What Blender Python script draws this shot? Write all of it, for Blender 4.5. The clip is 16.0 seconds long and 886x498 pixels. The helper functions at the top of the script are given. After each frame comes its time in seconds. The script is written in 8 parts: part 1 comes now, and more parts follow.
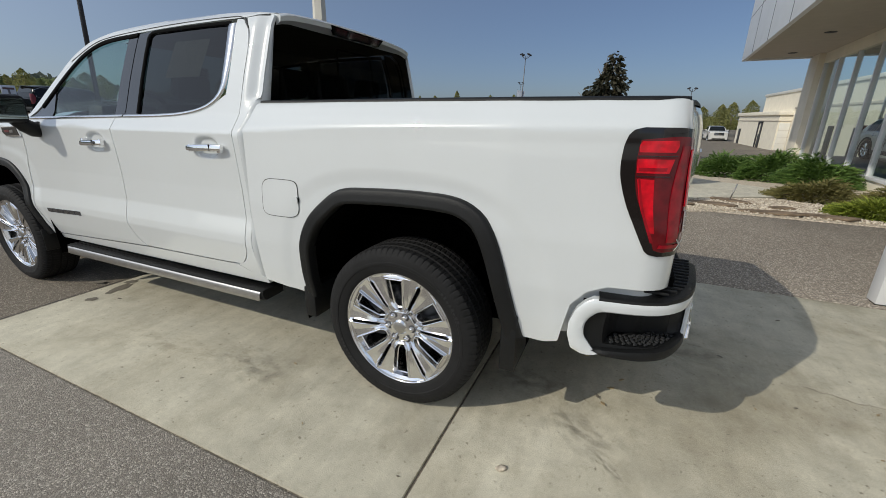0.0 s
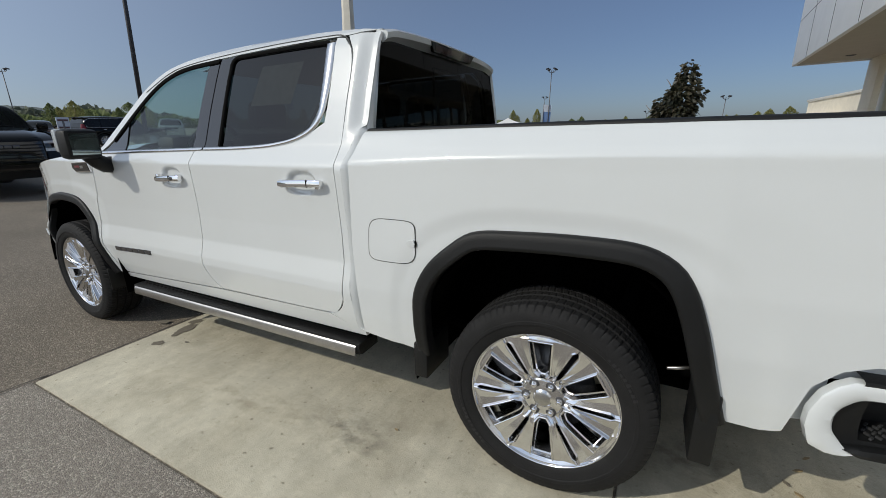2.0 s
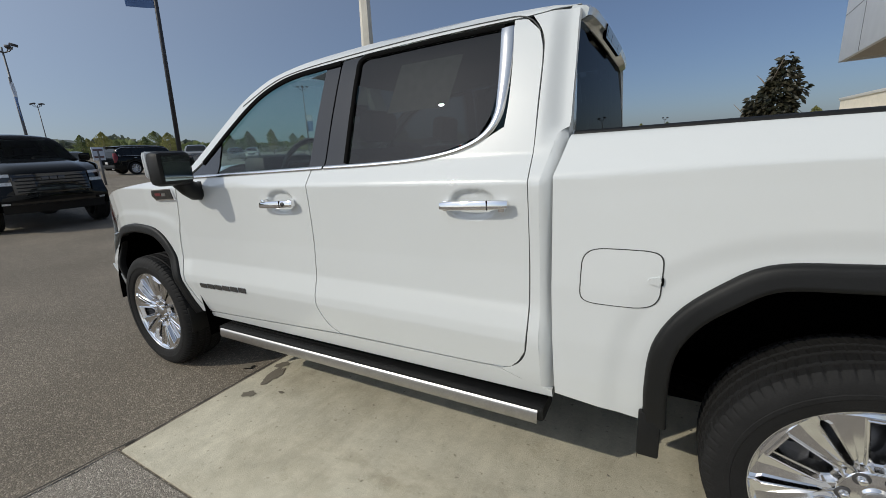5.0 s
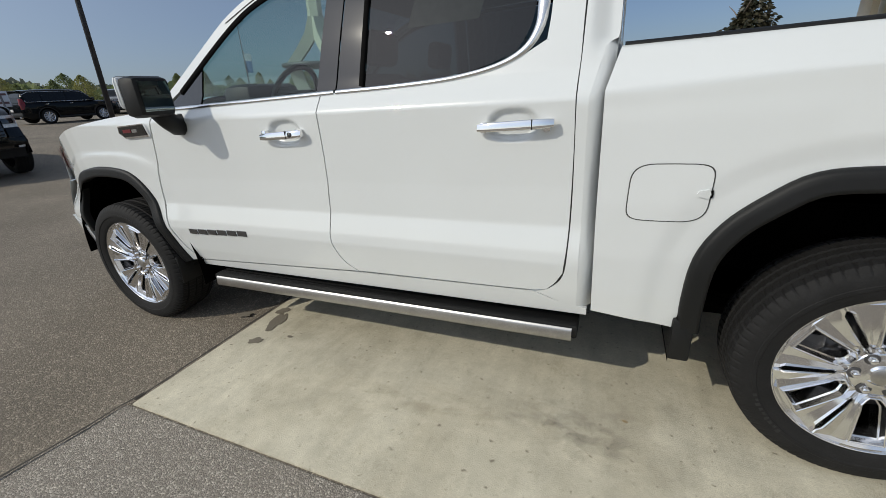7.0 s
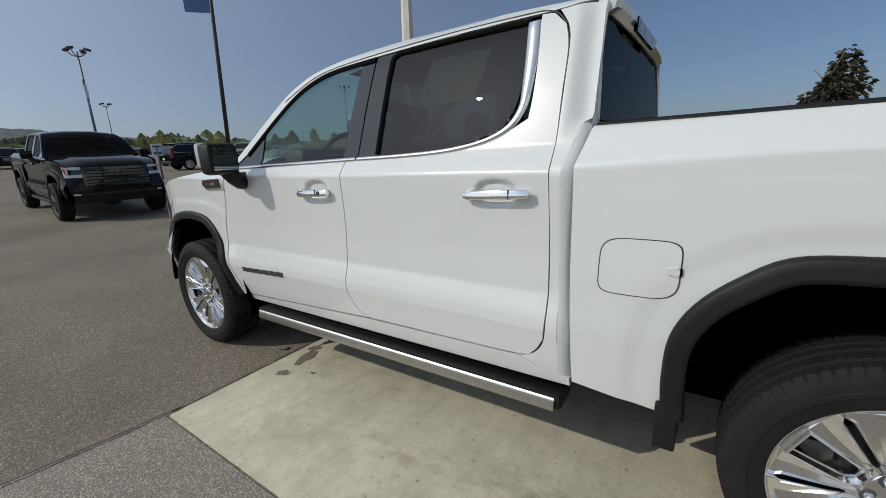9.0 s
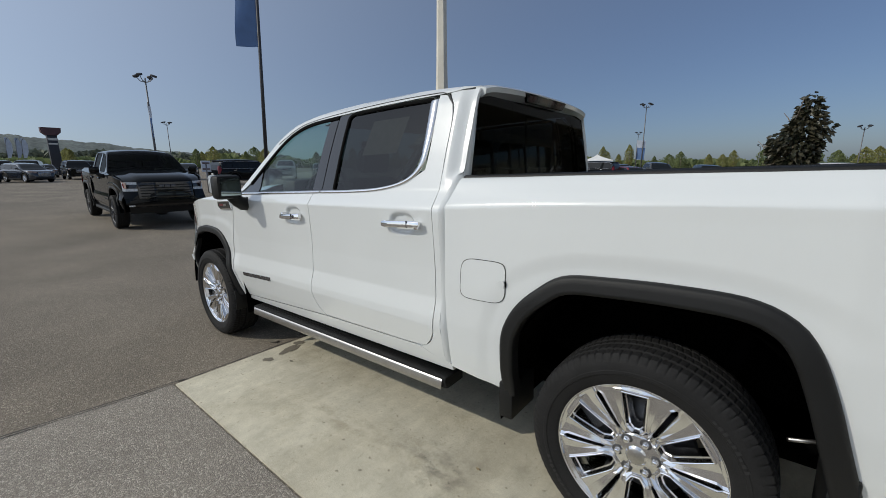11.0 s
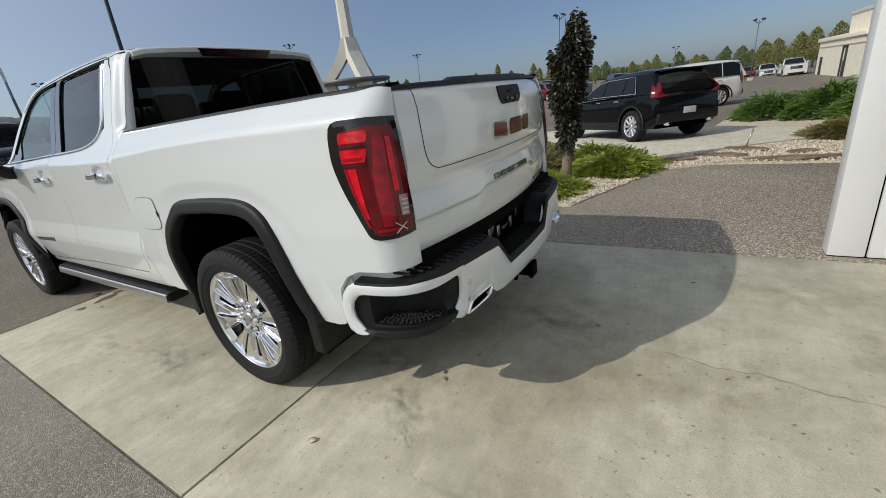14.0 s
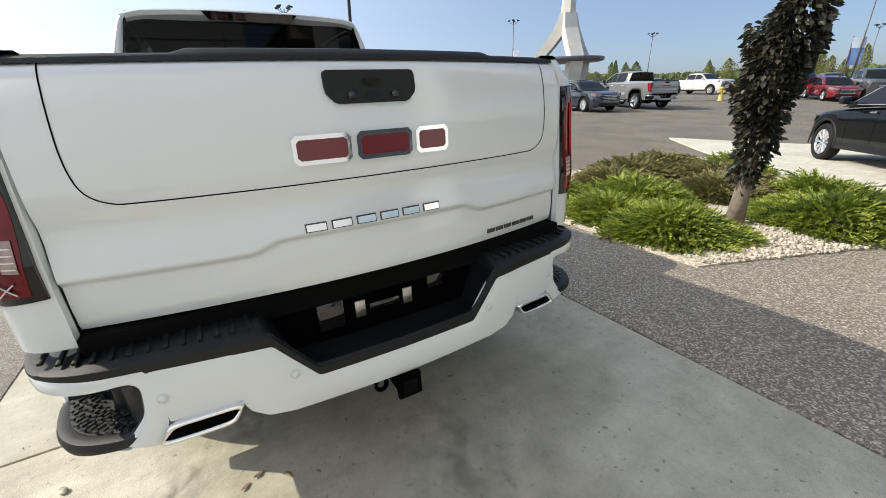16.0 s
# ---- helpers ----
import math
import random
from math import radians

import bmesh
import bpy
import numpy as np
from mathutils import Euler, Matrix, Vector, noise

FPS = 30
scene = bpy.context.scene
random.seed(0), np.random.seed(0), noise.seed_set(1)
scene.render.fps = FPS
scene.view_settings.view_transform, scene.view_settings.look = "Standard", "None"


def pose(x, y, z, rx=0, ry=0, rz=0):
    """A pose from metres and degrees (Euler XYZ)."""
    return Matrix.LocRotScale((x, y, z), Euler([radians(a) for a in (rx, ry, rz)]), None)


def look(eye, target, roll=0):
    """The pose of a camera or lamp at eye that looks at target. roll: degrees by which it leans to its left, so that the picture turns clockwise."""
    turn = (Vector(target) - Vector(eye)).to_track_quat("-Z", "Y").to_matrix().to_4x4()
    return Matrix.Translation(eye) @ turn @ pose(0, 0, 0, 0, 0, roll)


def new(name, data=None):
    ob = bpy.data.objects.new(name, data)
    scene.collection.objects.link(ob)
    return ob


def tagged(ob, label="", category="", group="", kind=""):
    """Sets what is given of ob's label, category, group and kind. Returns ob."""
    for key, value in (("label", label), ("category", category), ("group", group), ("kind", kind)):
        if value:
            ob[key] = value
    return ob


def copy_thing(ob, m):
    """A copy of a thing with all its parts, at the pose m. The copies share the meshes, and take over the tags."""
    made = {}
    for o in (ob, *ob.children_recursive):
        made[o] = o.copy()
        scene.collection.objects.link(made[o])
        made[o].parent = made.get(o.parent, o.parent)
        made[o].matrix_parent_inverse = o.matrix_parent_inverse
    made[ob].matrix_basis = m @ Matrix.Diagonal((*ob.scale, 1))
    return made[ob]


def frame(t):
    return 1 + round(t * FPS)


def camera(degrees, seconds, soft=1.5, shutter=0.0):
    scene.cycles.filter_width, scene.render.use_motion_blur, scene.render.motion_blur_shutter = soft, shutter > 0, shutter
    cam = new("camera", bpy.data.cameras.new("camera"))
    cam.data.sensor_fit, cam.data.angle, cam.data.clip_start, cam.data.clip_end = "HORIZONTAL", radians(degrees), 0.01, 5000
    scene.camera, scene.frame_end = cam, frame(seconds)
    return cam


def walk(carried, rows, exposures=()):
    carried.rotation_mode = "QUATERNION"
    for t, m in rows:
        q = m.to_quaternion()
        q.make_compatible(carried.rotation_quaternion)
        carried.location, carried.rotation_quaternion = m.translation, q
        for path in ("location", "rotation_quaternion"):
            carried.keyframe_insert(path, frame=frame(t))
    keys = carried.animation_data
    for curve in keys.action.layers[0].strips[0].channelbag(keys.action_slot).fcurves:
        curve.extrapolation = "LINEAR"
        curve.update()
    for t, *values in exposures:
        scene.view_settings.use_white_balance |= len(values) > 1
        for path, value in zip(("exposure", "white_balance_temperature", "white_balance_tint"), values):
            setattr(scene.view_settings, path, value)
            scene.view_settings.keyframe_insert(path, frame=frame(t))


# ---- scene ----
cam = camera(96.2, 16.0, soft=0.8)
PATH = [
    (0, (0.902, -2.458, 1.393), (0.12, -0.728, 0.766), 0.6),
    (0.5, (0.715, -2.316, 1.328), (-0.021, -0.577, 0.672), 0.5),
    (1, (0.566, -2.186, 1.322), (-0.176, -0.452, 0.654), 0.0),
    (1.5, (0.471, -2.251, 1.381), (-0.329, -0.529, 0.753), -0.5),
    (2, (0.293, -2.346, 1.436), (-0.603, -0.646, 0.882), -1.2),
    (2.5, (0.109, -2.347, 1.459), (-0.883, -0.673, 0.992), -1.5),
    (3, (-0.084, -2.275, 1.469), (-1.161, -0.64, 1.059), -1.8),
    (3.5, (-0.198, -2.3, 1.45), (-1.303, -0.681, 1.051), -2.0),
    (3.7, (-0.245, -2.336, 1.456), (-1.34, -0.713, 1.046), -2.3),
    (5.8, (-0.729, -2.295, 1.387), (-1.597, -0.589, 0.807), -3.8),
    (6, (-0.765, -2.347, 1.374), (-1.605, -0.641, 0.754), -3.9),
    (6.5, (-0.835, -2.435, 1.359), (-1.608, -0.73, 0.654), -4.0),
    (7, (-0.849, -2.437, 1.358), (-1.608, -0.74, 0.62), -4.1),
    (7.5, (-0.794, -2.371, 1.352), (-1.608, -0.691, 0.634), -4.5),
    (8, (-0.72, -2.268, 1.358), (-1.622, -0.607, 0.705), -4.6),
    (8.5, (-0.643, -2.275, 1.392), (-1.647, -0.643, 0.82), -4.2),
    (8.7, (-0.584, -2.326, 1.394), (-1.636, -0.709, 0.867), -3.7),
    (10.8, (0.207, -2.386, 1.462), (-1.048, -0.873, 1.091), -1.7),
    (11, (0.301, -2.432, 1.478), (-0.953, -0.919, 1.106), -1.6),
    (11.5, (0.546, -2.432, 1.487), (-0.712, -0.926, 1.102), -1.6),
    (12, (0.839, -2.383, 1.455), (-0.434, -0.899, 1.036), -1.9),
    (12.5, (1.154, -2.461, 1.442), (-0.129, -1.001, 0.971), -3.3),
    (13, (1.489, -2.477, 1.423), (0.296, -0.982, 0.84), -5.3),
    (13.5, (1.855, -2.298, 1.404), (0.77, -0.747, 0.756), -6.9),
    (14, (2.005, -1.986, 1.388), (0.966, -0.425, 0.694), -7.9),
    (14.5, (2.101, -1.612, 1.399), (1.004, -0.101, 0.683), -8.2),
    (15, (2.268, -1.201, 1.412), (1.058, 0.217, 0.688), -6.9),
    (15.5, (2.293, -0.799, 1.376), (0.927, 0.476, 0.663), -4.7),
    (16, (2.31, -0.418, 1.332), (0.671, 0.491, 0.633), -2.9),
]
walk(cam, [(t, look(eye, target, roll)) for t, eye, target, roll in PATH],
     [(0, -0.5, 6680, 6), (1.5, -0.54, 6640, 6), (3.0, -0.50, 6560, 6), (6.0, -0.56, 6730, 6), (7.0, -0.44, 6730, 6), (8.0, -0.62, 6670, 6), (8.7, -0.61, 6620, 6), (11, -0.55, 6560, 6), (12.5, -0.49, 6640, 6), (13.0, -0.36, 6710, 6), (13.5, -0.40, 6720, 6), (14.5, -0.19, 6690, 6), (15.0, 0.06, 6760, 6), (15.5, 0.29, 6720, 6), (16, 0.43, 6800, 7)])

# world, sun, exposure
SUN_AZ, SUN_EL = 232.8, 37.2        # degrees, counter-clockwise from +x, and above the ground
scene.view_settings.exposure = 0.0
world = bpy.data.worlds.new("sky")
scene.world = world
world.use_nodes = True
wn = world.node_tree.nodes
sky = wn.new("ShaderNodeTexSky")
sky.sky_type = "NISHITA"
sky.sun_disc = False
sky.sun_elevation = radians(SUN_EL)
sky.sun_rotation = radians(90.0 - SUN_AZ)
sky.air_density, sky.dust_density, sky.ozone_density = 0.9, 1.2, 2.8
veil = wn.new("ShaderNodeVectorMath")      # smoky late-summer air: slightly greyer and bluer than a clean sky
veil.operation = "MULTIPLY"
veil.inputs[1].default_value = (0.45, 0.475, 0.56)
haze = wn.new("ShaderNodeVectorMath")      # an even haze over the whole dome
haze.operation = "ADD"
haze.inputs[1].default_value = (0.40, 0.52, 0.80)
# the haze brightens towards the sun, as forward scattering does
SUN_DIR = (math.cos(radians(SUN_AZ)) * math.cos(radians(SUN_EL)), math.sin(radians(SUN_AZ)) * math.cos(radians(SUN_EL)), math.sin(radians(SUN_EL)))
way = wn.new("ShaderNodeTexCoord")
dot = wn.new("ShaderNodeVectorMath")
dot.operation = "DOT_PRODUCT"
dot.inputs[1].default_value = SUN_DIR
phase = wn.new("ShaderNodeMapRange")
phase.inputs["From Min"].default_value, phase.inputs["From Max"].default_value = -1.0, 1.0
power = wn.new("ShaderNodeMath")
power.operation = "POWER"
power.inputs[1].default_value = 3.1
bright = wn.new("ShaderNodeVectorMath")
bright.operation = "SCALE"
bright.inputs[0].default_value = (4.1, 4.3, 4.25)
glow = wn.new("ShaderNodeVectorMath")
glow.operation = "ADD"
for a, c in ((way.outputs["Generated"], dot.inputs[0]), (dot.outputs["Value"], phase.inputs["Value"]), (phase.outputs[0], power.inputs[0]), (power.outputs[0], bright.inputs["Scale"]), (bright.outputs[0], glow.inputs[1]), (haze.outputs[0], glow.inputs[0])):
    world.node_tree.links.new(a, c)
world.node_tree.links.new(sky.outputs[0], veil.inputs[0])
world.node_tree.links.new(veil.outputs[0], haze.inputs[0])
world.node_tree.links.new(glow.outputs[0], wn["Background"].inputs[0])
wn["Background"].inputs[1].default_value = 0.15
sun = new("sun", bpy.data.lights.new("sun", "SUN"))
sun.data.energy, sun.data.angle, sun.data.color = 3.15, radians(0.53), (1.0, 0.93, 0.83)
sun_way = Vector((math.cos(radians(SUN_AZ)) * math.cos(radians(SUN_EL)), math.sin(radians(SUN_AZ)) * math.cos(radians(SUN_EL)), math.sin(radians(SUN_EL))))
sun.matrix_world = look(sun_way * 60, (0, 0, 0))


# materials
def mat(name, base, rough=0.5, metal=0.0, coat=0.0, var=0.0, scale=8.0, fine=0.0, fine_scale=120.0, bump=0.0, bump_scale=150.0, second=None, blotch=0.0, blotch_scale=0.8, rough_var=0.0, per_piece=0.0, spec=0.5, sheen=0.0):
    """A surface with variation at two or three scales: blotches, grain, and fine relief."""
    m = bpy.data.materials.new(name)
    m.use_nodes = True
    nt = m.node_tree
    b = nt.nodes["Principled BSDF"]
    b.inputs["Roughness"].default_value, b.inputs["Metallic"].default_value = rough, metal
    b.inputs["Coat Weight"].default_value, b.inputs["Coat Roughness"].default_value = coat, 0.03
    b.inputs["Specular IOR Level"].default_value = spec
    b.inputs["Base Color"].default_value = (*base, 1)
    co = nt.nodes.new("ShaderNodeTexCoord").outputs["Object"]
    cur = None

    def noise_node(sc, detail=4.0):
        n = nt.nodes.new("ShaderNodeTexNoise")
        n.inputs["Scale"].default_value, n.inputs["Detail"].default_value = sc, detail
        nt.links.new(co, n.inputs["Vector"])
        return n.outputs["Fac"]

    def spread(fac, amount):
        r = nt.nodes.new("ShaderNodeMapRange")
        r.inputs["From Min"].default_value, r.inputs["From Max"].default_value = 0.3, 0.7
        r.inputs["To Min"].default_value, r.inputs["To Max"].default_value = 1.0 - amount, 1.0 + amount
        nt.links.new(fac, r.inputs["Value"])
        return r.outputs[0]

    factors = []
    if var:
        factors.append(spread(noise_node(scale), var))
    if fine:
        factors.append(spread(noise_node(fine_scale, 2.0), fine))
    if blotch:
        factors.append(spread(noise_node(blotch_scale, 5.0), blotch))
    if per_piece:
        oi = nt.nodes.new("ShaderNodeObjectInfo")
        r = nt.nodes.new("ShaderNodeMapRange")
        r.inputs["To Min"].default_value, r.inputs["To Max"].default_value = 1.0 - per_piece, 1.0 + per_piece
        nt.links.new(oi.outputs["Random"], r.inputs["Value"])
        factors.append(r.outputs[0])
    if second is not None:
        mx = nt.nodes.new("ShaderNodeMix")
        mx.data_type = "RGBA"
        mx.inputs[6].default_value, mx.inputs[7].default_value = (*base, 1), (*second, 1)
        r = nt.nodes.new("ShaderNodeMapRange")
        r.inputs["From Min"].default_value, r.inputs["From Max"].default_value = 0.42, 0.62
        nt.links.new(noise_node(scale * 1.7, 5.0), r.inputs["Value"])
        nt.links.new(r.outputs[0], mx.inputs[0])
        cur = mx.outputs[2]
    for f in factors:
        mul = nt.nodes.new("ShaderNodeVectorMath")
        mul.operation = "SCALE"
        if cur is None:
            mul.inputs[0].default_value = base
        else:
            nt.links.new(cur, mul.inputs[0])
        nt.links.new(f, mul.inputs["Scale"])
        cur = mul.outputs[0]
    if cur is not None:
        nt.links.new(cur, b.inputs["Base Color"])
    if rough_var:
        r = nt.nodes.new("ShaderNodeMapRange")
        r.inputs["From Min"].default_value, r.inputs["From Max"].default_value = 0.3, 0.7
        r.inputs["To Min"].default_value, r.inputs["To Max"].default_value = max(0.02, rough - rough_var), min(1.0, rough + rough_var)
        nt.links.new(noise_node(scale * 0.7), r.inputs["Value"])
        nt.links.new(r.outputs[0], b.inputs["Roughness"])
    if bump:
        bn = nt.nodes.new("ShaderNodeBump")
        bn.inputs["Strength"].default_value, bn.inputs["Distance"].default_value = bump, 0.004
        nt.links.new(noise_node(bump_scale, 3.0), bn.inputs["Height"])
        nt.links.new(bn.outputs[0], b.inputs["Normal"])
    return m


def glass(name, tint, gloss=1.0, rough=0.0):
    """Clear or tinted pane: it lets tinted light through and mirrors more at a flat angle."""
    m = bpy.data.materials.new(name)
    m.use_nodes = True
    nt = m.node_tree
    nt.nodes.remove(nt.nodes["Principled BSDF"])
    out = nt.nodes["Material Output"]
    tr, gl, lw, pw, ml, mx = (nt.nodes.new("ShaderNode" + k) for k in ("BsdfTransparent", "BsdfGlossy", "LayerWeight", "Math", "Math", "MixShader"))
    tr.inputs[0].default_value = (*tint, 1)
    gl.inputs["Color"].default_value = (gloss, gloss, gloss, 1)
    gl.inputs["Roughness"].default_value = rough
    lw.inputs["Blend"].default_value = 0.5
    pw.operation, pw.inputs[1].default_value = "POWER", 5.0
    ml.operation, ml.inputs[1].default_value, ml.inputs[2].default_value = "MULTIPLY_ADD", 0.953, 0.047
    for a, c in ((lw.outputs["Facing"], pw.inputs[0]), (pw.outputs[0], ml.inputs[0]), (ml.outputs[0], mx.inputs[0]), (tr.outputs[0], mx.inputs[1]), (gl.outputs[0], mx.inputs[2]), (mx.outputs[0], out.inputs[0])):
        nt.links.new(a, c)
    return m


M = {}
M["white_paint"] = mat("pearl_white_paint", (0.685, 0.715, 0.725), 0.26, coat=1.0, fine=0.015, fine_scale=900, blotch=0.012, blotch_scale=2.0)
M["white_paint"].node_tree.nodes["Principled BSDF"].inputs["Coat IOR"].default_value = 1.62
M["black_plastic"] = mat("black_plastic", (0.0065, 0.007, 0.0075), 0.5, spec=0.35, var=0.15, scale=6, bump=0.25, bump_scale=700)
M["gloss_black"] = mat("gloss_black", (0.008, 0.008, 0.009), 0.08, coat=0.6, var=0.1, scale=5)
M["dark_gap"] = mat("dark_gap", (0.004, 0.004, 0.004), 0.9, spec=0.08, var=0.1)
# nearly black: the deep shade of wells and underbody is in the colour
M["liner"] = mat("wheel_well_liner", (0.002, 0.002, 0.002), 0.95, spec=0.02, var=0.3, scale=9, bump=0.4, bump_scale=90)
M["brake_red"] = mat("brake_lamp_red", (0.035, 0.002, 0.004), 0.12, coat=0.5, var=0.2, scale=20)
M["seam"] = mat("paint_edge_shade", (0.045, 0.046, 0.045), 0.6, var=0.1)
M["chrome"] = mat("chrome", (0.86, 0.86, 0.87), 0.06, metal=1.0, var=0.02)
M["rim"] = mat("polished_alloy", (0.80, 0.80, 0.81), 0.14, metal=1.0, var=0.05, scale=15, rough_var=0.03)
# alloy darkened for the shade behind spokes; also the black pickup's own dark rims
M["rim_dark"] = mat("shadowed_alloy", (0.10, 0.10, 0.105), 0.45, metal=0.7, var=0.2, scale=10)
M["alu"] = mat("brushed_aluminium", (0.50, 0.49, 0.48), 0.34, metal=1.0, var=0.06, scale=20, fine=0.06)
M["rubber"] = mat("tyre_rubber", (0.011, 0.011, 0.0115), 0.75, spec=0.3, var=0.2, scale=12, fine=0.2, fine_scale=200, bump=0.3, bump_scale=300)
M["rubber_mark"] = mat("moulded_rubber", (0.022, 0.022, 0.023), 0.6, spec=0.3, var=0.15, scale=20)
M["red_lens"] = mat("red_lens", (0.56, 0.002, 0.013), 0.10, coat=0.45, var=0.35, scale=30, spec=0.3)
M["mid_red_lens"] = mat("mid_red_lens", (0.28, 0.001, 0.009), 0.10, coat=0.45, var=0.35, scale=25, spec=0.3)
M["lens_rib"] = mat("lens_rib", (0.75, 0.70, 0.66), 0.2, coat=0.8, var=0.1, scale=60)
M["paper"] = mat("paper_sheet", (0.5, 0.5, 0.48), 0.9, var=0.15, scale=30)
# black plastic made lighter, so the tread studs carry their highlights as colour
M["tread_plastic"] = mat("worn_black_plastic", (0.045, 0.046, 0.048), 0.35, var=0.2, scale=20)
M["dark_red_lens"] = mat("dark_red_lens", (0.13, 0.001, 0.005), 0.08, coat=0.45, var=0.35, scale=16, spec=0.3)
M["clear_lens"] = mat("clear_lens", (0.32, 0.24, 0.22), 0.15, coat=0.8, var=0.2, scale=40)
M["head_lens"] = mat("headlamp_lens", (0.62, 0.64, 0.66), 0.14, coat=0.8, var=0.25, scale=30)
M["smoked_glass"] = glass("smoked_car_glass", (0.16, 0.19, 0.19), 0.18)
M["smoke_lens"] = mat("smoked_lens", (0.003, 0.001, 0.001), 0.05, coat=0.6, spec=0.4, var=0.1)
M["badge_red"] = mat("badge_red", (0.13, 0.006, 0.012), 0.3, coat=0.6, var=0.05)
M["bright_trim"] = mat("bright_trim", (0.80, 0.80, 0.80), 0.22, metal=1.0, var=0.03)
M["badge_grey"] = mat("badge_grey", (0.10, 0.10, 0.105), 0.25, metal=0.6, var=0.05)
M["glass_front"] = glass("front_glass", (0.62, 0.75, 0.72), 0.9)
M["glass_dark"] = glass("privacy_glass", (0.046, 0.058, 0.060))
M["glass_rear"] = glass("rear_privacy_glass", (0.05, 0.052, 0.053), 0.25)
M["seat"] = mat("dark_leather", (0.018, 0.018, 0.019), 0.55, var=0.2, scale=12, bump=0.3, bump_scale=250)
M["headliner"] = mat("grey_headliner", (0.28, 0.28, 0.27), 0.9, var=0.08, scale=30)


def stony(name, binder, stone_a, stone_b, scale, share, relief, blotch=0.12, rough=0.9):
    """Paving in which single small stones show in a darker binder."""
    m = bpy.data.materials.new(name)
    m.use_nodes = True
    nt = m.node_tree
    b = nt.nodes["Principled BSDF"]
    b.inputs["Roughness"].default_value, b.inputs["Specular IOR Level"].default_value = rough, 0.3
    co = nt.nodes.new("ShaderNodeTexCoord").outputs["Object"]
    vo, no, big = nt.nodes.new("ShaderNodeTexVoronoi"), nt.nodes.new("ShaderNodeTexNoise"), nt.nodes.new("ShaderNodeTexNoise")
    vo.inputs["Scale"].default_value = scale
    no.inputs["Scale"].default_value, no.inputs["Detail"].default_value = scale * 2.2, 2.0
    big.inputs["Scale"].default_value, big.inputs["Detail"].default_value = 0.7, 6.0
    for n in (vo, no, big):
        nt.links.new(co, n.inputs["Vector"])
    sep = nt.nodes.new("ShaderNodeSeparateColor")
    nt.links.new(vo.outputs["Color"], sep.inputs[0])
    pick = nt.nodes.new("ShaderNodeMapRange")
    pick.inputs["From Min"].default_value, pick.inputs["From Max"].default_value = 1.0 - share, 1.0 - share * 0.35
    nt.links.new(sep.outputs[0], pick.inputs["Value"])
    tone = nt.nodes.new("ShaderNodeMix")
    tone.data_type = "RGBA"
    tone.inputs[6].default_value, tone.inputs[7].default_value = (*stone_a, 1), (*stone_b, 1)
    nt.links.new(sep.outputs[1], tone.inputs[0])
    mx = nt.nodes.new("ShaderNodeMix")
    mx.data_type = "RGBA"
    mx.inputs[6].default_value = (*binder, 1)
    nt.links.new(pick.outputs[0], mx.inputs[0])
    nt.links.new(tone.outputs[2], mx.inputs[7])
    cur = mx.outputs[2]
    for src, lo, hi, amount in ((no.outputs["Fac"], 0.3, 0.7, 0.30), (big.outputs["Fac"], 0.3, 0.7, blotch)):
        r = nt.nodes.new("ShaderNodeMapRange")
        r.inputs["From Min"].default_value, r.inputs["From Max"].default_value = lo, hi
        r.inputs["To Min"].default_value, r.inputs["To Max"].default_value = 1 - amount, 1 + amount
        nt.links.new(src, r.inputs["Value"])
        mul = nt.nodes.new("ShaderNodeVectorMath")
        mul.operation = "SCALE"
        nt.links.new(cur, mul.inputs[0])
        nt.links.new(r.outputs[0], mul.inputs["Scale"])
        cur = mul.outputs[0]
    nt.links.new(cur, b.inputs["Base Color"])
    bp = nt.nodes.new("ShaderNodeBump")
    bp.inputs["Strength"].default_value, bp.inputs["Distance"].default_value = relief, 0.006
    bp.invert = True
    nt.links.new(vo.outputs["Distance"], bp.inputs["Height"])
    nt.links.new(bp.outputs[0], b.inputs["Normal"])
    return m


M["asphalt"] = stony("asphalt", (0.166, 0.144, 0.116), (0.235, 0.202, 0.158), (0.385, 0.338, 0.272), 135, 0.40, 0.5, 0.17)
M["aggregate"] = stony("exposed_aggregate", (0.215, 0.185, 0.15), (0.33, 0.275, 0.215), (0.68, 0.61, 0.52), 115, 0.55, 0.7, 0.12)


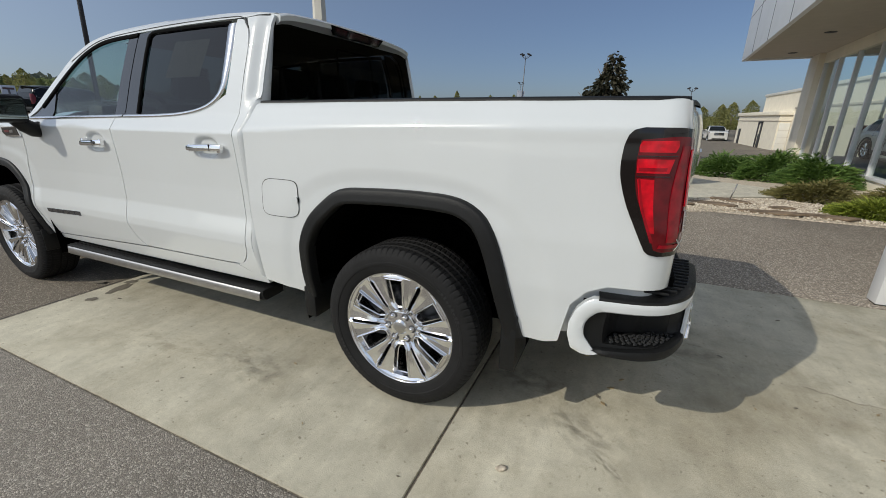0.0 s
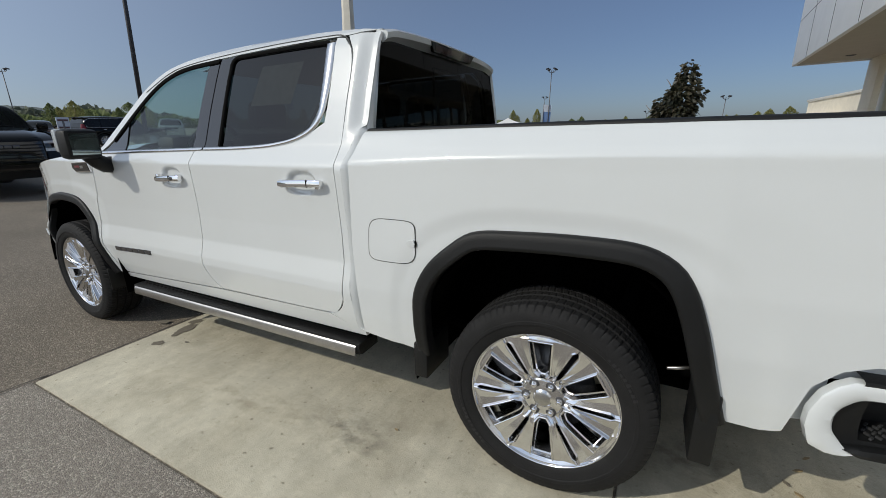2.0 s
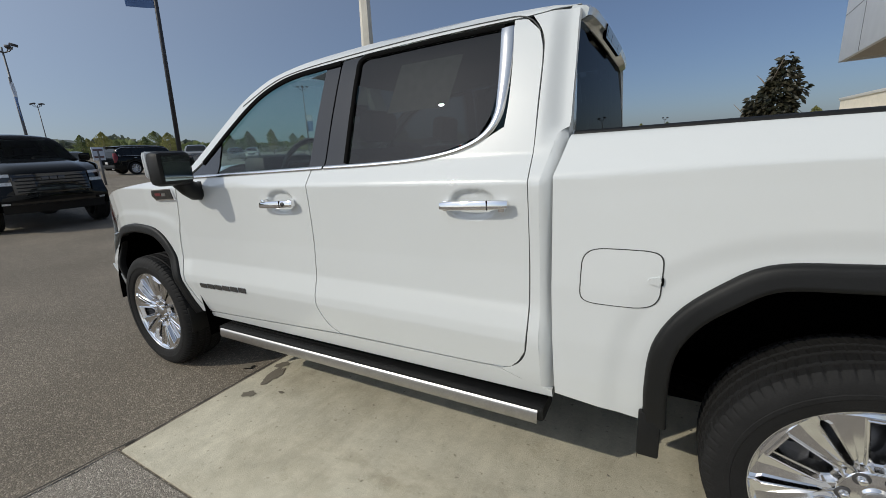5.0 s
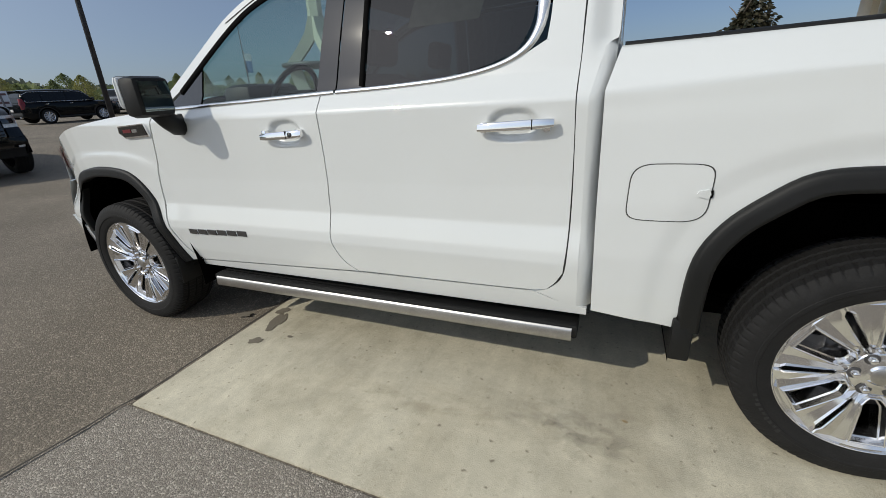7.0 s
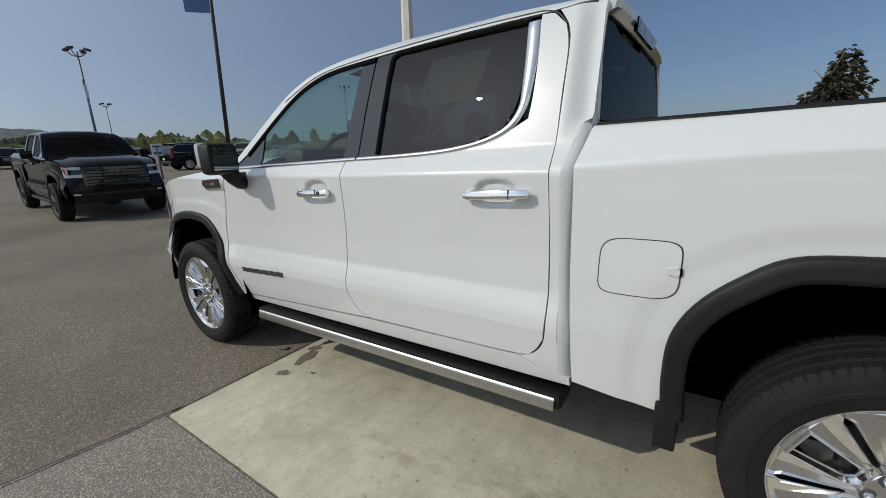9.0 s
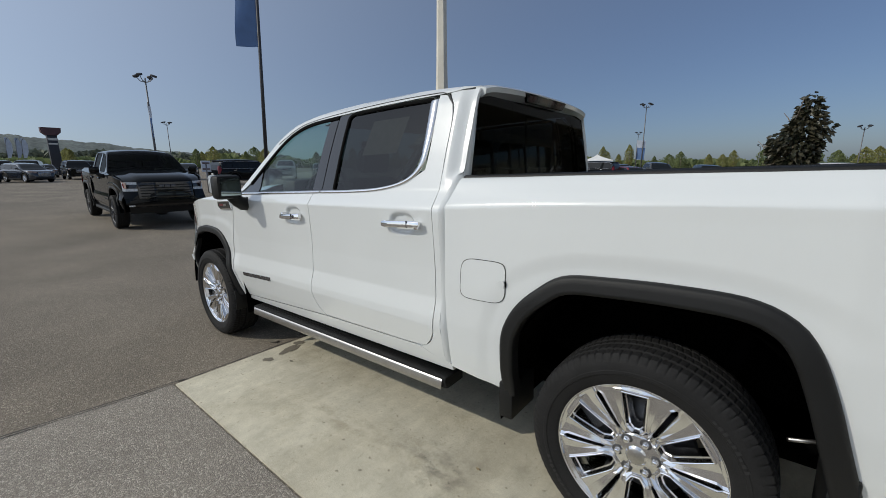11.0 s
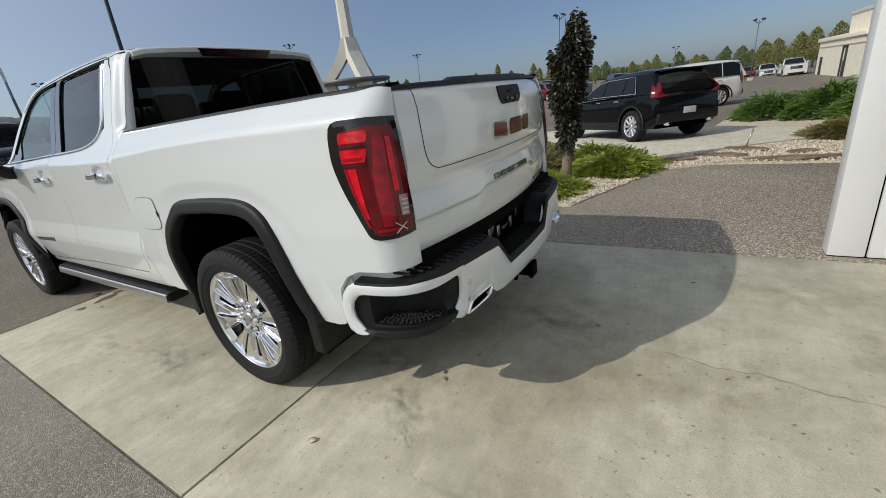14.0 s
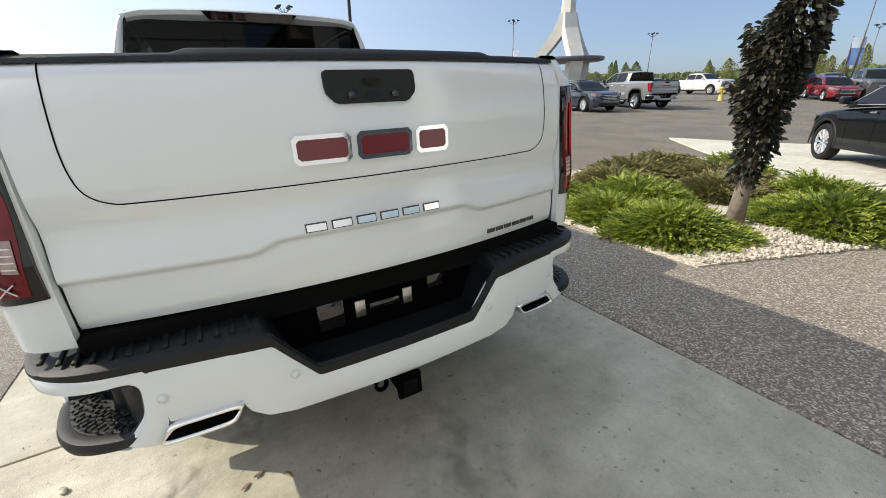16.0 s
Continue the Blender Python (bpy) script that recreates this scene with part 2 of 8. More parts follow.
def cast_concrete(name, base, brown, pale, pit):
    """Old cast concrete: broad stains, broom streaks, pale laitance, fine grit and small pits."""
    m = bpy.data.materials.new(name)
    m.use_nodes = True
    nt = m.node_tree
    b = nt.nodes["Principled BSDF"]
    b.inputs["Roughness"].default_value, b.inputs["Specular IOR Level"].default_value = 0.86, 0.3
    co = nt.nodes.new("ShaderNodeTexCoord").outputs["Object"]

    def noisy(scale, detail, lo, hi, to_lo, to_hi, stretch=None, rough=0.55):
        n = nt.nodes.new("ShaderNodeTexNoise")
        n.inputs["Scale"].default_value, n.inputs["Detail"].default_value, n.inputs["Roughness"].default_value = scale, detail, rough
        if stretch:
            mp = nt.nodes.new("ShaderNodeMapping")
            mp.inputs["Scale"].default_value = stretch
            mp.inputs["Rotation"].default_value = (0, 0, 0.3)
            nt.links.new(co, mp.inputs["Vector"])
            nt.links.new(mp.outputs[0], n.inputs["Vector"])
        else:
            nt.links.new(co, n.inputs["Vector"])
        r = nt.nodes.new("ShaderNodeMapRange")
        for k, v in (("From Min", lo), ("From Max", hi), ("To Min", to_lo), ("To Max", to_hi)):
            r.inputs[k].default_value = v
        nt.links.new(n.outputs["Fac"], r.inputs["Value"])
        return r.outputs[0]

    def mixed(fac, a, c):
        mx = nt.nodes.new("ShaderNodeMix")
        mx.data_type = "RGBA"
        nt.links.new(fac, mx.inputs[0])
        if isinstance(a, tuple):
            mx.inputs[6].default_value = (*a, 1)
        else:
            nt.links.new(a, mx.inputs[6])
        mx.inputs[7].default_value = (*c, 1)
        return mx.outputs[2]
    cur = mixed(noisy(0.9, 8, 0.46, 0.70, 0.0, 0.85, rough=0.62), base, brown)
    cur = mixed(noisy(1.7, 9, 0.52, 0.72, 0.0, 0.7, (1.0, 0.45, 1.0), 0.66), cur, pale)
    cur = mixed(noisy(9, 8, 0.56, 0.74, 0.0, 0.55, (1.0, 0.6, 1.0), 0.75), cur, brown)
    cur = mixed(noisy(34, 3, 0.64, 0.72, 0.0, 0.7), cur, pit)
    cur = mixed(noisy(3.2, 10, 0.57, 0.66, 0.0, 0.40, (1.0, 0.7, 1.0), 0.72), cur, brown)
    for f in (noisy(5.5, 7, 0.3, 0.7, 0.84, 1.16, None, 0.7), noisy(260, 2, 0.3, 0.7, 0.80, 1.20), noisy(70, 3, 0.3, 0.7, 0.93, 1.07), noisy(14, 5, 0.35, 0.65, 0.95, 1.05, (1.0, 0.12, 1.0))):
        mul = nt.nodes.new("ShaderNodeVectorMath")
        mul.operation = "SCALE"
        nt.links.new(cur, mul.inputs[0])
        nt.links.new(f, mul.inputs["Scale"])
        cur = mul.outputs[0]
    nt.links.new(cur, b.inputs["Base Color"])
    bn = nt.nodes.new("ShaderNodeBump")
    bn.inputs["Strength"].default_value, bn.inputs["Distance"].default_value = 0.25, 0.003
    nt.links.new(noisy(180, 4, 0.3, 0.7, 0.0, 1.0), bn.inputs["Height"])
    nt.links.new(bn.outputs[0], b.inputs["Normal"])
    return m


M["pale_concrete"] = cast_concrete("pale_concrete", (0.66, 0.625, 0.52), (0.56, 0.52, 0.42), (0.72, 0.69, 0.59), (0.35, 0.32, 0.26))
M["concrete"] = cast_concrete("concrete", (0.490, 0.460, 0.366), (0.315, 0.282, 0.205), (0.62, 0.59, 0.485), (0.15, 0.13, 0.095))
M["stain"] = mat("oil_stain", (0.19, 0.17, 0.135), 0.7, var=0.3, scale=12)
M["bark"] = mat("bark", (0.22, 0.18, 0.145), 0.9, var=0.25, scale=18, bump=0.8, bump_scale=60)
M["clad"] = mat("painted_metal_cladding", (0.74, 0.75, 0.76), 0.4, var=0.03, scale=2, blotch=0.03)
M["stucco"] = mat("beige_stucco", (0.82, 0.76, 0.63), 0.9, var=0.05, scale=2.0, fine=0.08, fine_scale=60, bump=0.4, bump_scale=120)
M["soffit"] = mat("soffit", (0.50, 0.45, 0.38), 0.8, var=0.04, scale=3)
M["steel_dark"] = mat("dark_steel", (0.05, 0.05, 0.055), 0.5, metal=0.3, var=0.1)
M["pole_white"] = mat("white_pole", (0.72, 0.70, 0.64), 0.5, var=0.05, scale=3)


# mesh helpers
def thing(name, m=None, label="", category="", group="", kind=""):
    ob = new(name)
    if m is not None:
        ob.matrix_world = m
    return tagged(ob, label, category, group, kind)


def part(name, bm, material, parent=None, label="", sharp=38.0, smooth=True):
    """Links a bmesh as one mesh object under a thing or a part."""
    lim = radians(sharp)
    if smooth:
        for f in bm.faces:
            f.smooth = True
        for e in bm.edges:
            if len(e.link_faces) == 2 and e.calc_face_angle(0.0) > lim:
                e.smooth = False
    me = bpy.data.meshes.new(name)
    bm.to_mesh(me)
    bm.free()
    for mm in (material if isinstance(material, (list, tuple)) else [material]):
        me.materials.append(mm)
    ob = new(name, me)
    if parent is not None:
        ob.parent = parent
    return tagged(ob, label)


def spline(pts, n, smooth=True):
    """n points evenly along the curve through pts (any dimension)."""
    p = np.array(pts, float)
    if smooth and len(p) > 2:
        q = np.vstack([2 * p[0] - p[1], p, 2 * p[-1] - p[-2]])
        fine = []
        for i in range(len(p) - 1):
            a, b, c, d = q[i:i + 4]
            for t in np.linspace(0, 1, 12, endpoint=False):
                fine.append(0.5 * ((2 * b) + (c - a) * t + (2 * a - 5 * b + 4 * c - d) * t * t + (3 * b - a - 3 * c + d) * t ** 3))
        fine.append(p[-1])
        p = np.array(fine)
    s = np.r_[0, np.cumsum(np.linalg.norm(np.diff(p, axis=0), axis=1))]
    t = np.linspace(0, s[-1], n)
    return np.stack([np.interp(t, s, p[:, k]) for k in range(p.shape[1])], 1)


def grid_bm(bm, rows, close_u=False, close_v=False):
    """Adds quads over rows of points [v][u]; returns the rows of vertices."""
    vs = [[bm.verts.new(Vector(p)) for p in r] for r in rows]
    nv, nu = len(vs), len(vs[0])
    for v in range(nv if close_v else nv - 1):
        for u in range(nu if close_u else nu - 1):
            q = (vs[v][u], vs[v][(u + 1) % nu], vs[(v + 1) % nv][(u + 1) % nu], vs[(v + 1) % nv][u])
            try:
                bm.faces.new(q)
            except ValueError:
                pass
    return vs


def coons(bottom, top, left, right):
    """Points over the patch between four boundary curves (bottom and top run left to right, left and right upwards)."""
    nu, nv = len(bottom), len(left)
    u, v = np.linspace(0, 1, nu)[None, :, None], np.linspace(0, 1, nv)[:, None, None]
    B, T, L, R = bottom[None], top[None], left[:, None], right[:, None]
    return (1 - v) * B + v * T + (1 - u) * L + u * R - ((1 - u) * (1 - v) * bottom[0] + u * (1 - v) * bottom[-1] + (1 - u) * v * top[0] + u * v * top[-1])


def shell(rows, to3d, lip=0.02, inward=None, bm=None):
    """A panel: the patch carried to 3D, with its edge turned inward by lip."""
    bm = bm or bmesh.new()
    P = [[to3d(*p) for p in r] for r in rows]
    vs = grid_bm(bm, P)
    if lip:
        ring = vs[0] + [r[-1] for r in vs[1:-1]] + vs[-1][::-1] + [r[0] for r in vs[-2:0:-1]]
        inn = [bm.verts.new(v.co + Vector(inward(v.co) if callable(inward) else inward) * lip) for v in ring]
        k = len(ring)
        for i in range(k):
            bm.faces.new((ring[(i + 1) % k], ring[i], inn[i], inn[(i + 1) % k]))
    bmesh.ops.recalc_face_normals(bm, faces=bm.faces)
    return bm


def box(bm, lo, hi, m=None, bevel=0.0):
    """A box from corner to corner, optionally bevelled and posed."""
    geo = bmesh.ops.create_cube(bm, size=1.0)
    vs = geo["verts"]
    for v in vs:
        v.co = Vector([(a + b) / 2 + c * (b - a) for a, b, c in zip(lo, hi, v.co)])
    if bevel:
        es = list({e for v in vs for e in v.link_edges})
        r = bmesh.ops.bevel(bm, geom=es, offset=bevel, segments=2, profile=0.5, affect="EDGES")
        vs = list({v for f in r["faces"] for v in f.verts} | {v for v in vs if v.is_valid})
    if m is not None:
        bmesh.ops.transform(bm, matrix=m, verts=[v for v in vs if v.is_valid])
    return bm


def boxes(*specs, bevel=0.0):
    bm = bmesh.new()
    for s in specs:
        box(bm, s[0], s[1], s[2] if len(s) > 2 else None, bevel)
    return bm


def lathe(profile, n, m=None, bm=None, close=False):
    """Turns (radius, height) pairs round z."""
    bm = bm or bmesh.new()
    rows = [[(r * math.cos(2 * math.pi * i / n), r * math.sin(2 * math.pi * i / n), h) for i in range(n)] for r, h in profile]
    if m is not None:
        rows = [[m @ Vector(p) for p in r] for r in rows]
    grid_bm(bm, rows, close_u=True, close_v=close)
    return bm


def cyl(bm, a, b, r0, r1=None, n=12, caps=True):
    """A tapered rod from a to b."""
    r1 = r0 if r1 is None else r1
    a, b = Vector(a), Vector(b)
    q = (b - a).to_track_quat("Z", "Y").to_matrix()
    rings = []
    for p, r in ((a, r0), (b, r1)):
        rings.append([bm.verts.new(p + q @ Vector((r * math.cos(2 * math.pi * i / n), r * math.sin(2 * math.pi * i / n), 0))) for i in range(n)])
    for i in range(n):
        bm.faces.new((rings[0][i], rings[0][(i + 1) % n], rings[1][(i + 1) % n], rings[1][i]))
    if caps:
        bm.faces.new(rings[0][::-1])
        bm.faces.new(rings[1])
    return bm


def tube(bm, pts, r, n=8):
    """A rod of round section along a polyline."""
    pts = [Vector(p) for p in pts]
    rings = []
    for i, p in enumerate(pts):
        d = (pts[min(i + 1, len(pts) - 1)] - pts[max(i - 1, 0)]).normalized()
        q = d.to_track_quat("Z", "Y").to_matrix()
        rr = r[i] if isinstance(r, (list, tuple)) else r
        rings.append([bm.verts.new(p + q @ Vector((rr * math.cos(2 * math.pi * k / n), rr * math.sin(2 * math.pi * k / n), 0))) for k in range(n)])
    for a, b in zip(rings, rings[1:]):
        for k in range(n):
            bm.faces.new((a[k], a[(k + 1) % n], b[(k + 1) % n], b[k]))
    bm.faces.new(rings[0][::-1])
    bm.faces.new(rings[-1])
    return bm


def prism(bm, outline, to3d, depth):
    """A plate with the outline (2D) whose front face lies at to3d(u, v, depth) and back at to3d(u, v, 0)."""
    a = [bm.verts.new(Vector(to3d(u, v, 0.0))) for u, v in outline]
    b = [bm.verts.new(Vector(to3d(u, v, depth))) for u, v in outline]
    k = len(a)
    for i in range(k):
        bm.faces.new((a[i], a[(i + 1) % k], b[(i + 1) % k], b[i]))
    bm.faces.new(b)
    bm.faces.new(a[::-1])
    bmesh.ops.recalc_face_normals(bm, faces=bm.faces)
    return bm


def smoothstep(t):
    t = min(1.0, max(0.0, t))
    return t * t * (3 - 2 * t)


# ground: the lot rises gently away from the slab towards -x and falls towards the far +y side
def g(x, y):
    a = 0.038 * max(0.0, -x - 3.2)
    b = -0.036 * max(0.0, min(y, 18.0) - 5.2) * smoothstep((x + 14.0) / 14.0)
    c = -0.018 * max(0.0, min(y, 60.0) - 20.0) * smoothstep((x + 1.0) / 5.0)
    return a + b + c


def sheet(name, xs, ys, material, label, dz=0.0, category="ground"):
    bm = bmesh.new()
    grid_bm(bm, [[(x, y, g(x, y) + dz) for x in xs] for y in ys])
    return tagged(part(name, bm, material), label, category, kind="structure")


def steps(*spans):
    out = []
    for a, b, n in spans:
        out += list(np.linspace(a, b, n, endpoint=False))
    return out + [spans[-1][1]]


sheet("ground", steps((-900, -60, 12), (-60, -3.2, 28), (-3.2, 8, 24), (8, 60, 12), (60, 900, 8)), steps((-700, -40, 8), (-40, -2, 10), (-2, 24, 60), (24, 40, 12), (40, 900, 10)),
      M["asphalt"], "worn grey asphalt of the car park", dz=-0.012)


def slab(name, outline, top, thick, material, label, bevel=0.008):
    """A flat cast slab with a slightly rounded edge; outline runs counter-clockwise."""
    bm = bmesh.new()
    vs = [bm.verts.new((x, y, top + g(max(x, -3.2), y))) for x, y in outline]
    f = bm.faces.new(vs)
    tops = set(vs)
    r = bmesh.ops.extrude_face_region(bm, geom=[f])
    for v in r["geom"]:
        if isinstance(v, bmesh.types.BMVert):
            v.co.z -= thick
    bmesh.ops.recalc_face_normals(bm, faces=bm.faces)
    bmesh.ops.bevel(bm, geom=[e for e in bm.edges if all(v in tops for v in e.verts)], offset=bevel, segments=2, profile=0.5, affect="EDGES")
    return tagged(part(name, bm, material), label, "pavement", kind="structure")


slab("slab_front", [(-2.99, -1.62), (0.292, -1.62), (0.292, 1.53), (-2.99, 1.53)], 0.0, 0.12, M["concrete"], "pale concrete slab with stains under the pickup")
slab("slab_rear", [(0.304, -1.62), (5.2, -1.62), (5.2, 1.53), (0.304, 1.53)], 0.0, 0.12, M["concrete"], "pale concrete slab with a hairline crack behind the pickup")
slab("walkway", [(-0.6, 1.54), (6.2, 1.54), (6.2, 4.9), (3.3, 4.97), (2.2, 5.05), (1.55, 4.65), (1.12, 3.6), (0.78, 2.72), (-0.6, 2.80)], 0.0, 0.12, M["aggregate"], "brown exposed aggregate concrete walkway")
slab("walkway_strip", [(-2.99, 1.54), (-0.61, 1.54), (-0.61, 2.80), (-2.99, 2.8)], 0.0, 0.12, M["aggregate"], "brown exposed aggregate concrete walkway")


# joint in the asphalt that carries on from the slab's front edge, rougher paving beside the slab
def ribbon(name, line, width, material, label, z=0.004, n=60, wobble=0.0, seed=1, category="crack"):
    """A thin strip laid on the paving, with uneven edges."""
    R = random.Random(seed)
    c = spline(line, n)
    rows = [[], []]
    for i, q in enumerate(c):
        t = c[min(i + 1, n - 1)] - c[max(i - 1, 0)]
        nn = np.array([-t[1], t[0]]) / np.linalg.norm(t)
        off = R.uniform(-wobble, wobble)
        w = width * R.uniform(0.5, 1.3)
        for r, f in zip(rows, (-0.5, 0.5)):
            e = q + nn * (w * f + off)
            r.append((e[0], e[1], g(e[0], e[1]) + z))
    bm = bmesh.new()
    grid_bm(bm, rows)
    return tagged(part(name, bm, material), label, category, kind="structure")


def blot(name, x, y, rx, ry, yaw, material, label, seed, z=0.0035, ragged=0.45):
    """A flat stain with a ragged outline."""
    n = 36
    bm = bmesh.new()
    mid = bm.verts.new((0, 0, 0))
    ring = []
    for k in range(n):
        a = 2 * math.pi * k / n
        f = 1.0 + ragged * noise.noise(Vector((math.cos(a) * 1.6 + seed * 7.3, math.sin(a) * 1.6, 0))) + ragged * 0.5 * noise.noise(Vector((math.cos(a) * 4 + seed, math.sin(a) * 4, 2)))
        ring.append(bm.verts.new((f * math.cos(a), f * math.sin(a), 0)))
    for k in range(n):
        bm.faces.new((mid, ring[k], ring[(k + 1) % n]))
    ob = part(name, bm, material)
    ob.matrix_world = pose(x, y, z, 0, 0, yaw) @ Matrix.Diagonal((rx, ry, 1, 1))
    return tagged(ob, label, "stain", kind="structure")


def soft_stain(name, base, strength):
    """A stain that lets the paving show through, stronger in its blotches."""
    m = bpy.data.materials.new(name)
    m.use_nodes = True
    nt = m.node_tree
    b = nt.nodes["Principled BSDF"]
    b.inputs["Base Color"].default_value, b.inputs["Roughness"].default_value = (*base, 1), 0.8
    co = nt.nodes.new("ShaderNodeTexCoord")
    n = nt.nodes.new("ShaderNodeTexNoise")
    n.inputs["Scale"].default_value, n.inputs["Detail"].default_value = 3.2, 7.0
    r = nt.nodes.new("ShaderNodeMapRange")
    r.inputs["From Min"].default_value, r.inputs["From Max"].default_value = 0.42, 0.66
    r.inputs["To Max"].default_value = strength
    gr, fade = nt.nodes.new("ShaderNodeTexGradient"), nt.nodes.new("ShaderNodeMath")
    gr.gradient_type = "SPHERICAL"
    fade.operation = "MULTIPLY"
    nt.links.new(co.outputs["Object"], gr.inputs["Vector"])
    nt.links.new(co.outputs["Object"], n.inputs["Vector"])
    nt.links.new(n.outputs["Fac"], r.inputs["Value"])
    nt.links.new(r.outputs[0], fade.inputs[0])
    nt.links.new(gr.outputs["Fac"], fade.inputs[1])
    nt.links.new(fade.outputs[0], b.inputs["Alpha"])
    return m


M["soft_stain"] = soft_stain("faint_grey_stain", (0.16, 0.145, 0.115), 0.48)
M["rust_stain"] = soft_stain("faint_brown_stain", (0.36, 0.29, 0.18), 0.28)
M["crack_fill"] = mat("dusty_crack", (0.34, 0.31, 0.25), 0.9, var=0.35, scale=14)
M["tar"] = mat("dark_joint", (0.06, 0.054, 0.046), 0.9, var=0.3, scale=20)
M["coarse"] = stony("coarse_asphalt", (0.235, 0.212, 0.182), (0.33, 0.298, 0.255), (0.54, 0.495, 0.43), 165, 0.45, 0.6, 0.13)
slab("paving_apron", [(-3.02, -1.632), (-3.22, -3.0), (-4.4, -9.0), (5.2, -9.0), (5.2, -1.632)], -0.004, 0.03, M["coarse"], "coarse grey asphalt beside the concrete slab", bevel=0.004)
ribbon("joint_asphalt", [(-3.005, -1.55), (-3.06, -2.0), (-3.20, -2.9), (-3.7, -5.4), (-4.4, -9.0)], 0.015, M["tar"], "dark joint between two layers of asphalt", z=0.006, wobble=0.006, seed=2)
ribbon("joint_edge", [(-3.0, -1.6), (-3.0, 0.0), (-3.0, 1.5)], 0.018, M["tar"], "dark joint at the slab's front edge", z=0.002, wobble=0.004, seed=3)
ribbon("slab_crack", [(1.95, 0.05), (2.2, 0.0), (2.35, 0.015), (2.5, -0.02), (2.72, -0.05), (3.0, -0.04), (3.5, -0.10)], 0.009, M["crack_fill"], "hairline crack in the concrete", z=0.002, wobble=0.010, seed=5)
ribbon("slab_crack", [(1.15, -1.02), (1.3, -1.06), (1.45, -1.03), (1.62, -1.1)], 0.005, M["soft_stain"], "hairline crack in the concrete", z=0.002, wobble=0.01, seed=6)
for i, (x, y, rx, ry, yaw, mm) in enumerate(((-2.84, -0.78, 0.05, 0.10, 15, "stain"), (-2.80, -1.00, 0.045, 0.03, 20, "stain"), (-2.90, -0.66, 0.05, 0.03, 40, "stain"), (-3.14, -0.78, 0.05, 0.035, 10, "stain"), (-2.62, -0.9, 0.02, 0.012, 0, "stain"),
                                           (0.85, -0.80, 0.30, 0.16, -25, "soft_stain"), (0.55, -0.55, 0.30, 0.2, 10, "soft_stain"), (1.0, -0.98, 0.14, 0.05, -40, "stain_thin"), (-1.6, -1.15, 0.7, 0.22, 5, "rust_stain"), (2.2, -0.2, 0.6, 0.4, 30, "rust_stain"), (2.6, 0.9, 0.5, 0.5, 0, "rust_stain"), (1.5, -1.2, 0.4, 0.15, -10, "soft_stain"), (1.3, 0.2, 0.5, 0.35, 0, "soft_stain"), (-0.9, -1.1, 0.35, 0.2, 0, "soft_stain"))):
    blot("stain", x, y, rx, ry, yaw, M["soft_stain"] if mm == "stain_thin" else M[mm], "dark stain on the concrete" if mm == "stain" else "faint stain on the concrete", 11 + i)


# the white crew-cab pickup: rear axle over x = 0, centre line y = 0, nose towards -x
WHEELBASE, HUB = 3.745, 0.415
DOOR_Z = [0.40, 0.50, 0.56, 0.70, 0.745, 0.85, 1.0, 1.2, 1.306, 1.322, 1.36, 1.40, 1.60, 1.75, 1.85, 1.90, 1.935, 1.96]
DOOR_W = [0.90, 0.930, 0.946, 0.973, 0.9710, 0.9475, 0.948, 0.9580, 0.9635, 0.9535, 0.926, 0.899, 0.838, 0.786, 0.748, 0.715, 0.672, 0.600]
BED_Z = [0.40, 0.50, 0.60, 0.75, 0.95, 1.15, 1.28, 1.334, 1.346, 1.37, 1.43, 1.452, 1.462]
BED_W = [0.93, 0.950, 0.966, 0.980, 0.983, 0.973, 0.9675, 0.9665, 0.960, 0.942, 0.902, 0.885, 0.862]


def half_width(x, z):
    """Half the body's width at a station."""
    d = np.interp(z, DOOR_Z, DOOR_W)
    climb = np.interp(x, [-0.9, -0.4, 0.07, 0.5, 1.1], [-0.012, 0.012, 0.024, 0.030, 0.032]) * np.interp(z, [1.05, 1.25, 1.39, 1.45], [0.0, 1.0, 1.0, 0.15])
    b = np.interp(z - climb, BED_Z, BED_W)
    w = b if x > -0.90 and z < 1.468 else d
    w += np.interp(x, [-4.75, -4.55, -4.3, -4.0, -3.6, 0.5, 0.9, 1.05], [-0.17, -0.080, -0.038, -0.012, 0.0, 0.0, -0.028, -0.042])
    w -= np.interp(x, [-4.6, -4.4, -4.25, -4.1], [0.080, 0.052, 0.018, 0.0]) * smoothstep((z - 0.72) / 0.22)      # the wing's front corner wraps round
    if z < 1.28:
        for cx in (0.0, -WHEELBASE):
            r = (abs(x - cx) ** 3 + abs((z - 0.45) * 1.0) ** 3) ** (1 / 3)
            if cx == 0.0:                          # the bed's skin tucks in towards the moulding, the wing's swells
                w -= 0.008 * smoothstep((0.735 - r) / 0.075)
            else:
                w += 0.009 * smoothstep((0.715 - r) / 0.05) * smoothstep((-3.20 - x) / 0.12)
    if x > -1.02 and x < -0.86 and not (x > -0.90 and z < 1.468):      # the cab's rear edge rolls in towards the bed
        w -= 0.03 * smoothstep((x + 0.965) / 0.075) * smoothstep((z - 1.42) / 0.08)
    return w


CORNER, CR = 0.985, 0.125


def gate_half(z):
    """Half the tailgate's width."""
    return np.interp(z, [0.83, 1.0, 1.2, 1.363, 1.452], [0.797, 0.797, 0.797, 0.796, 0.777])


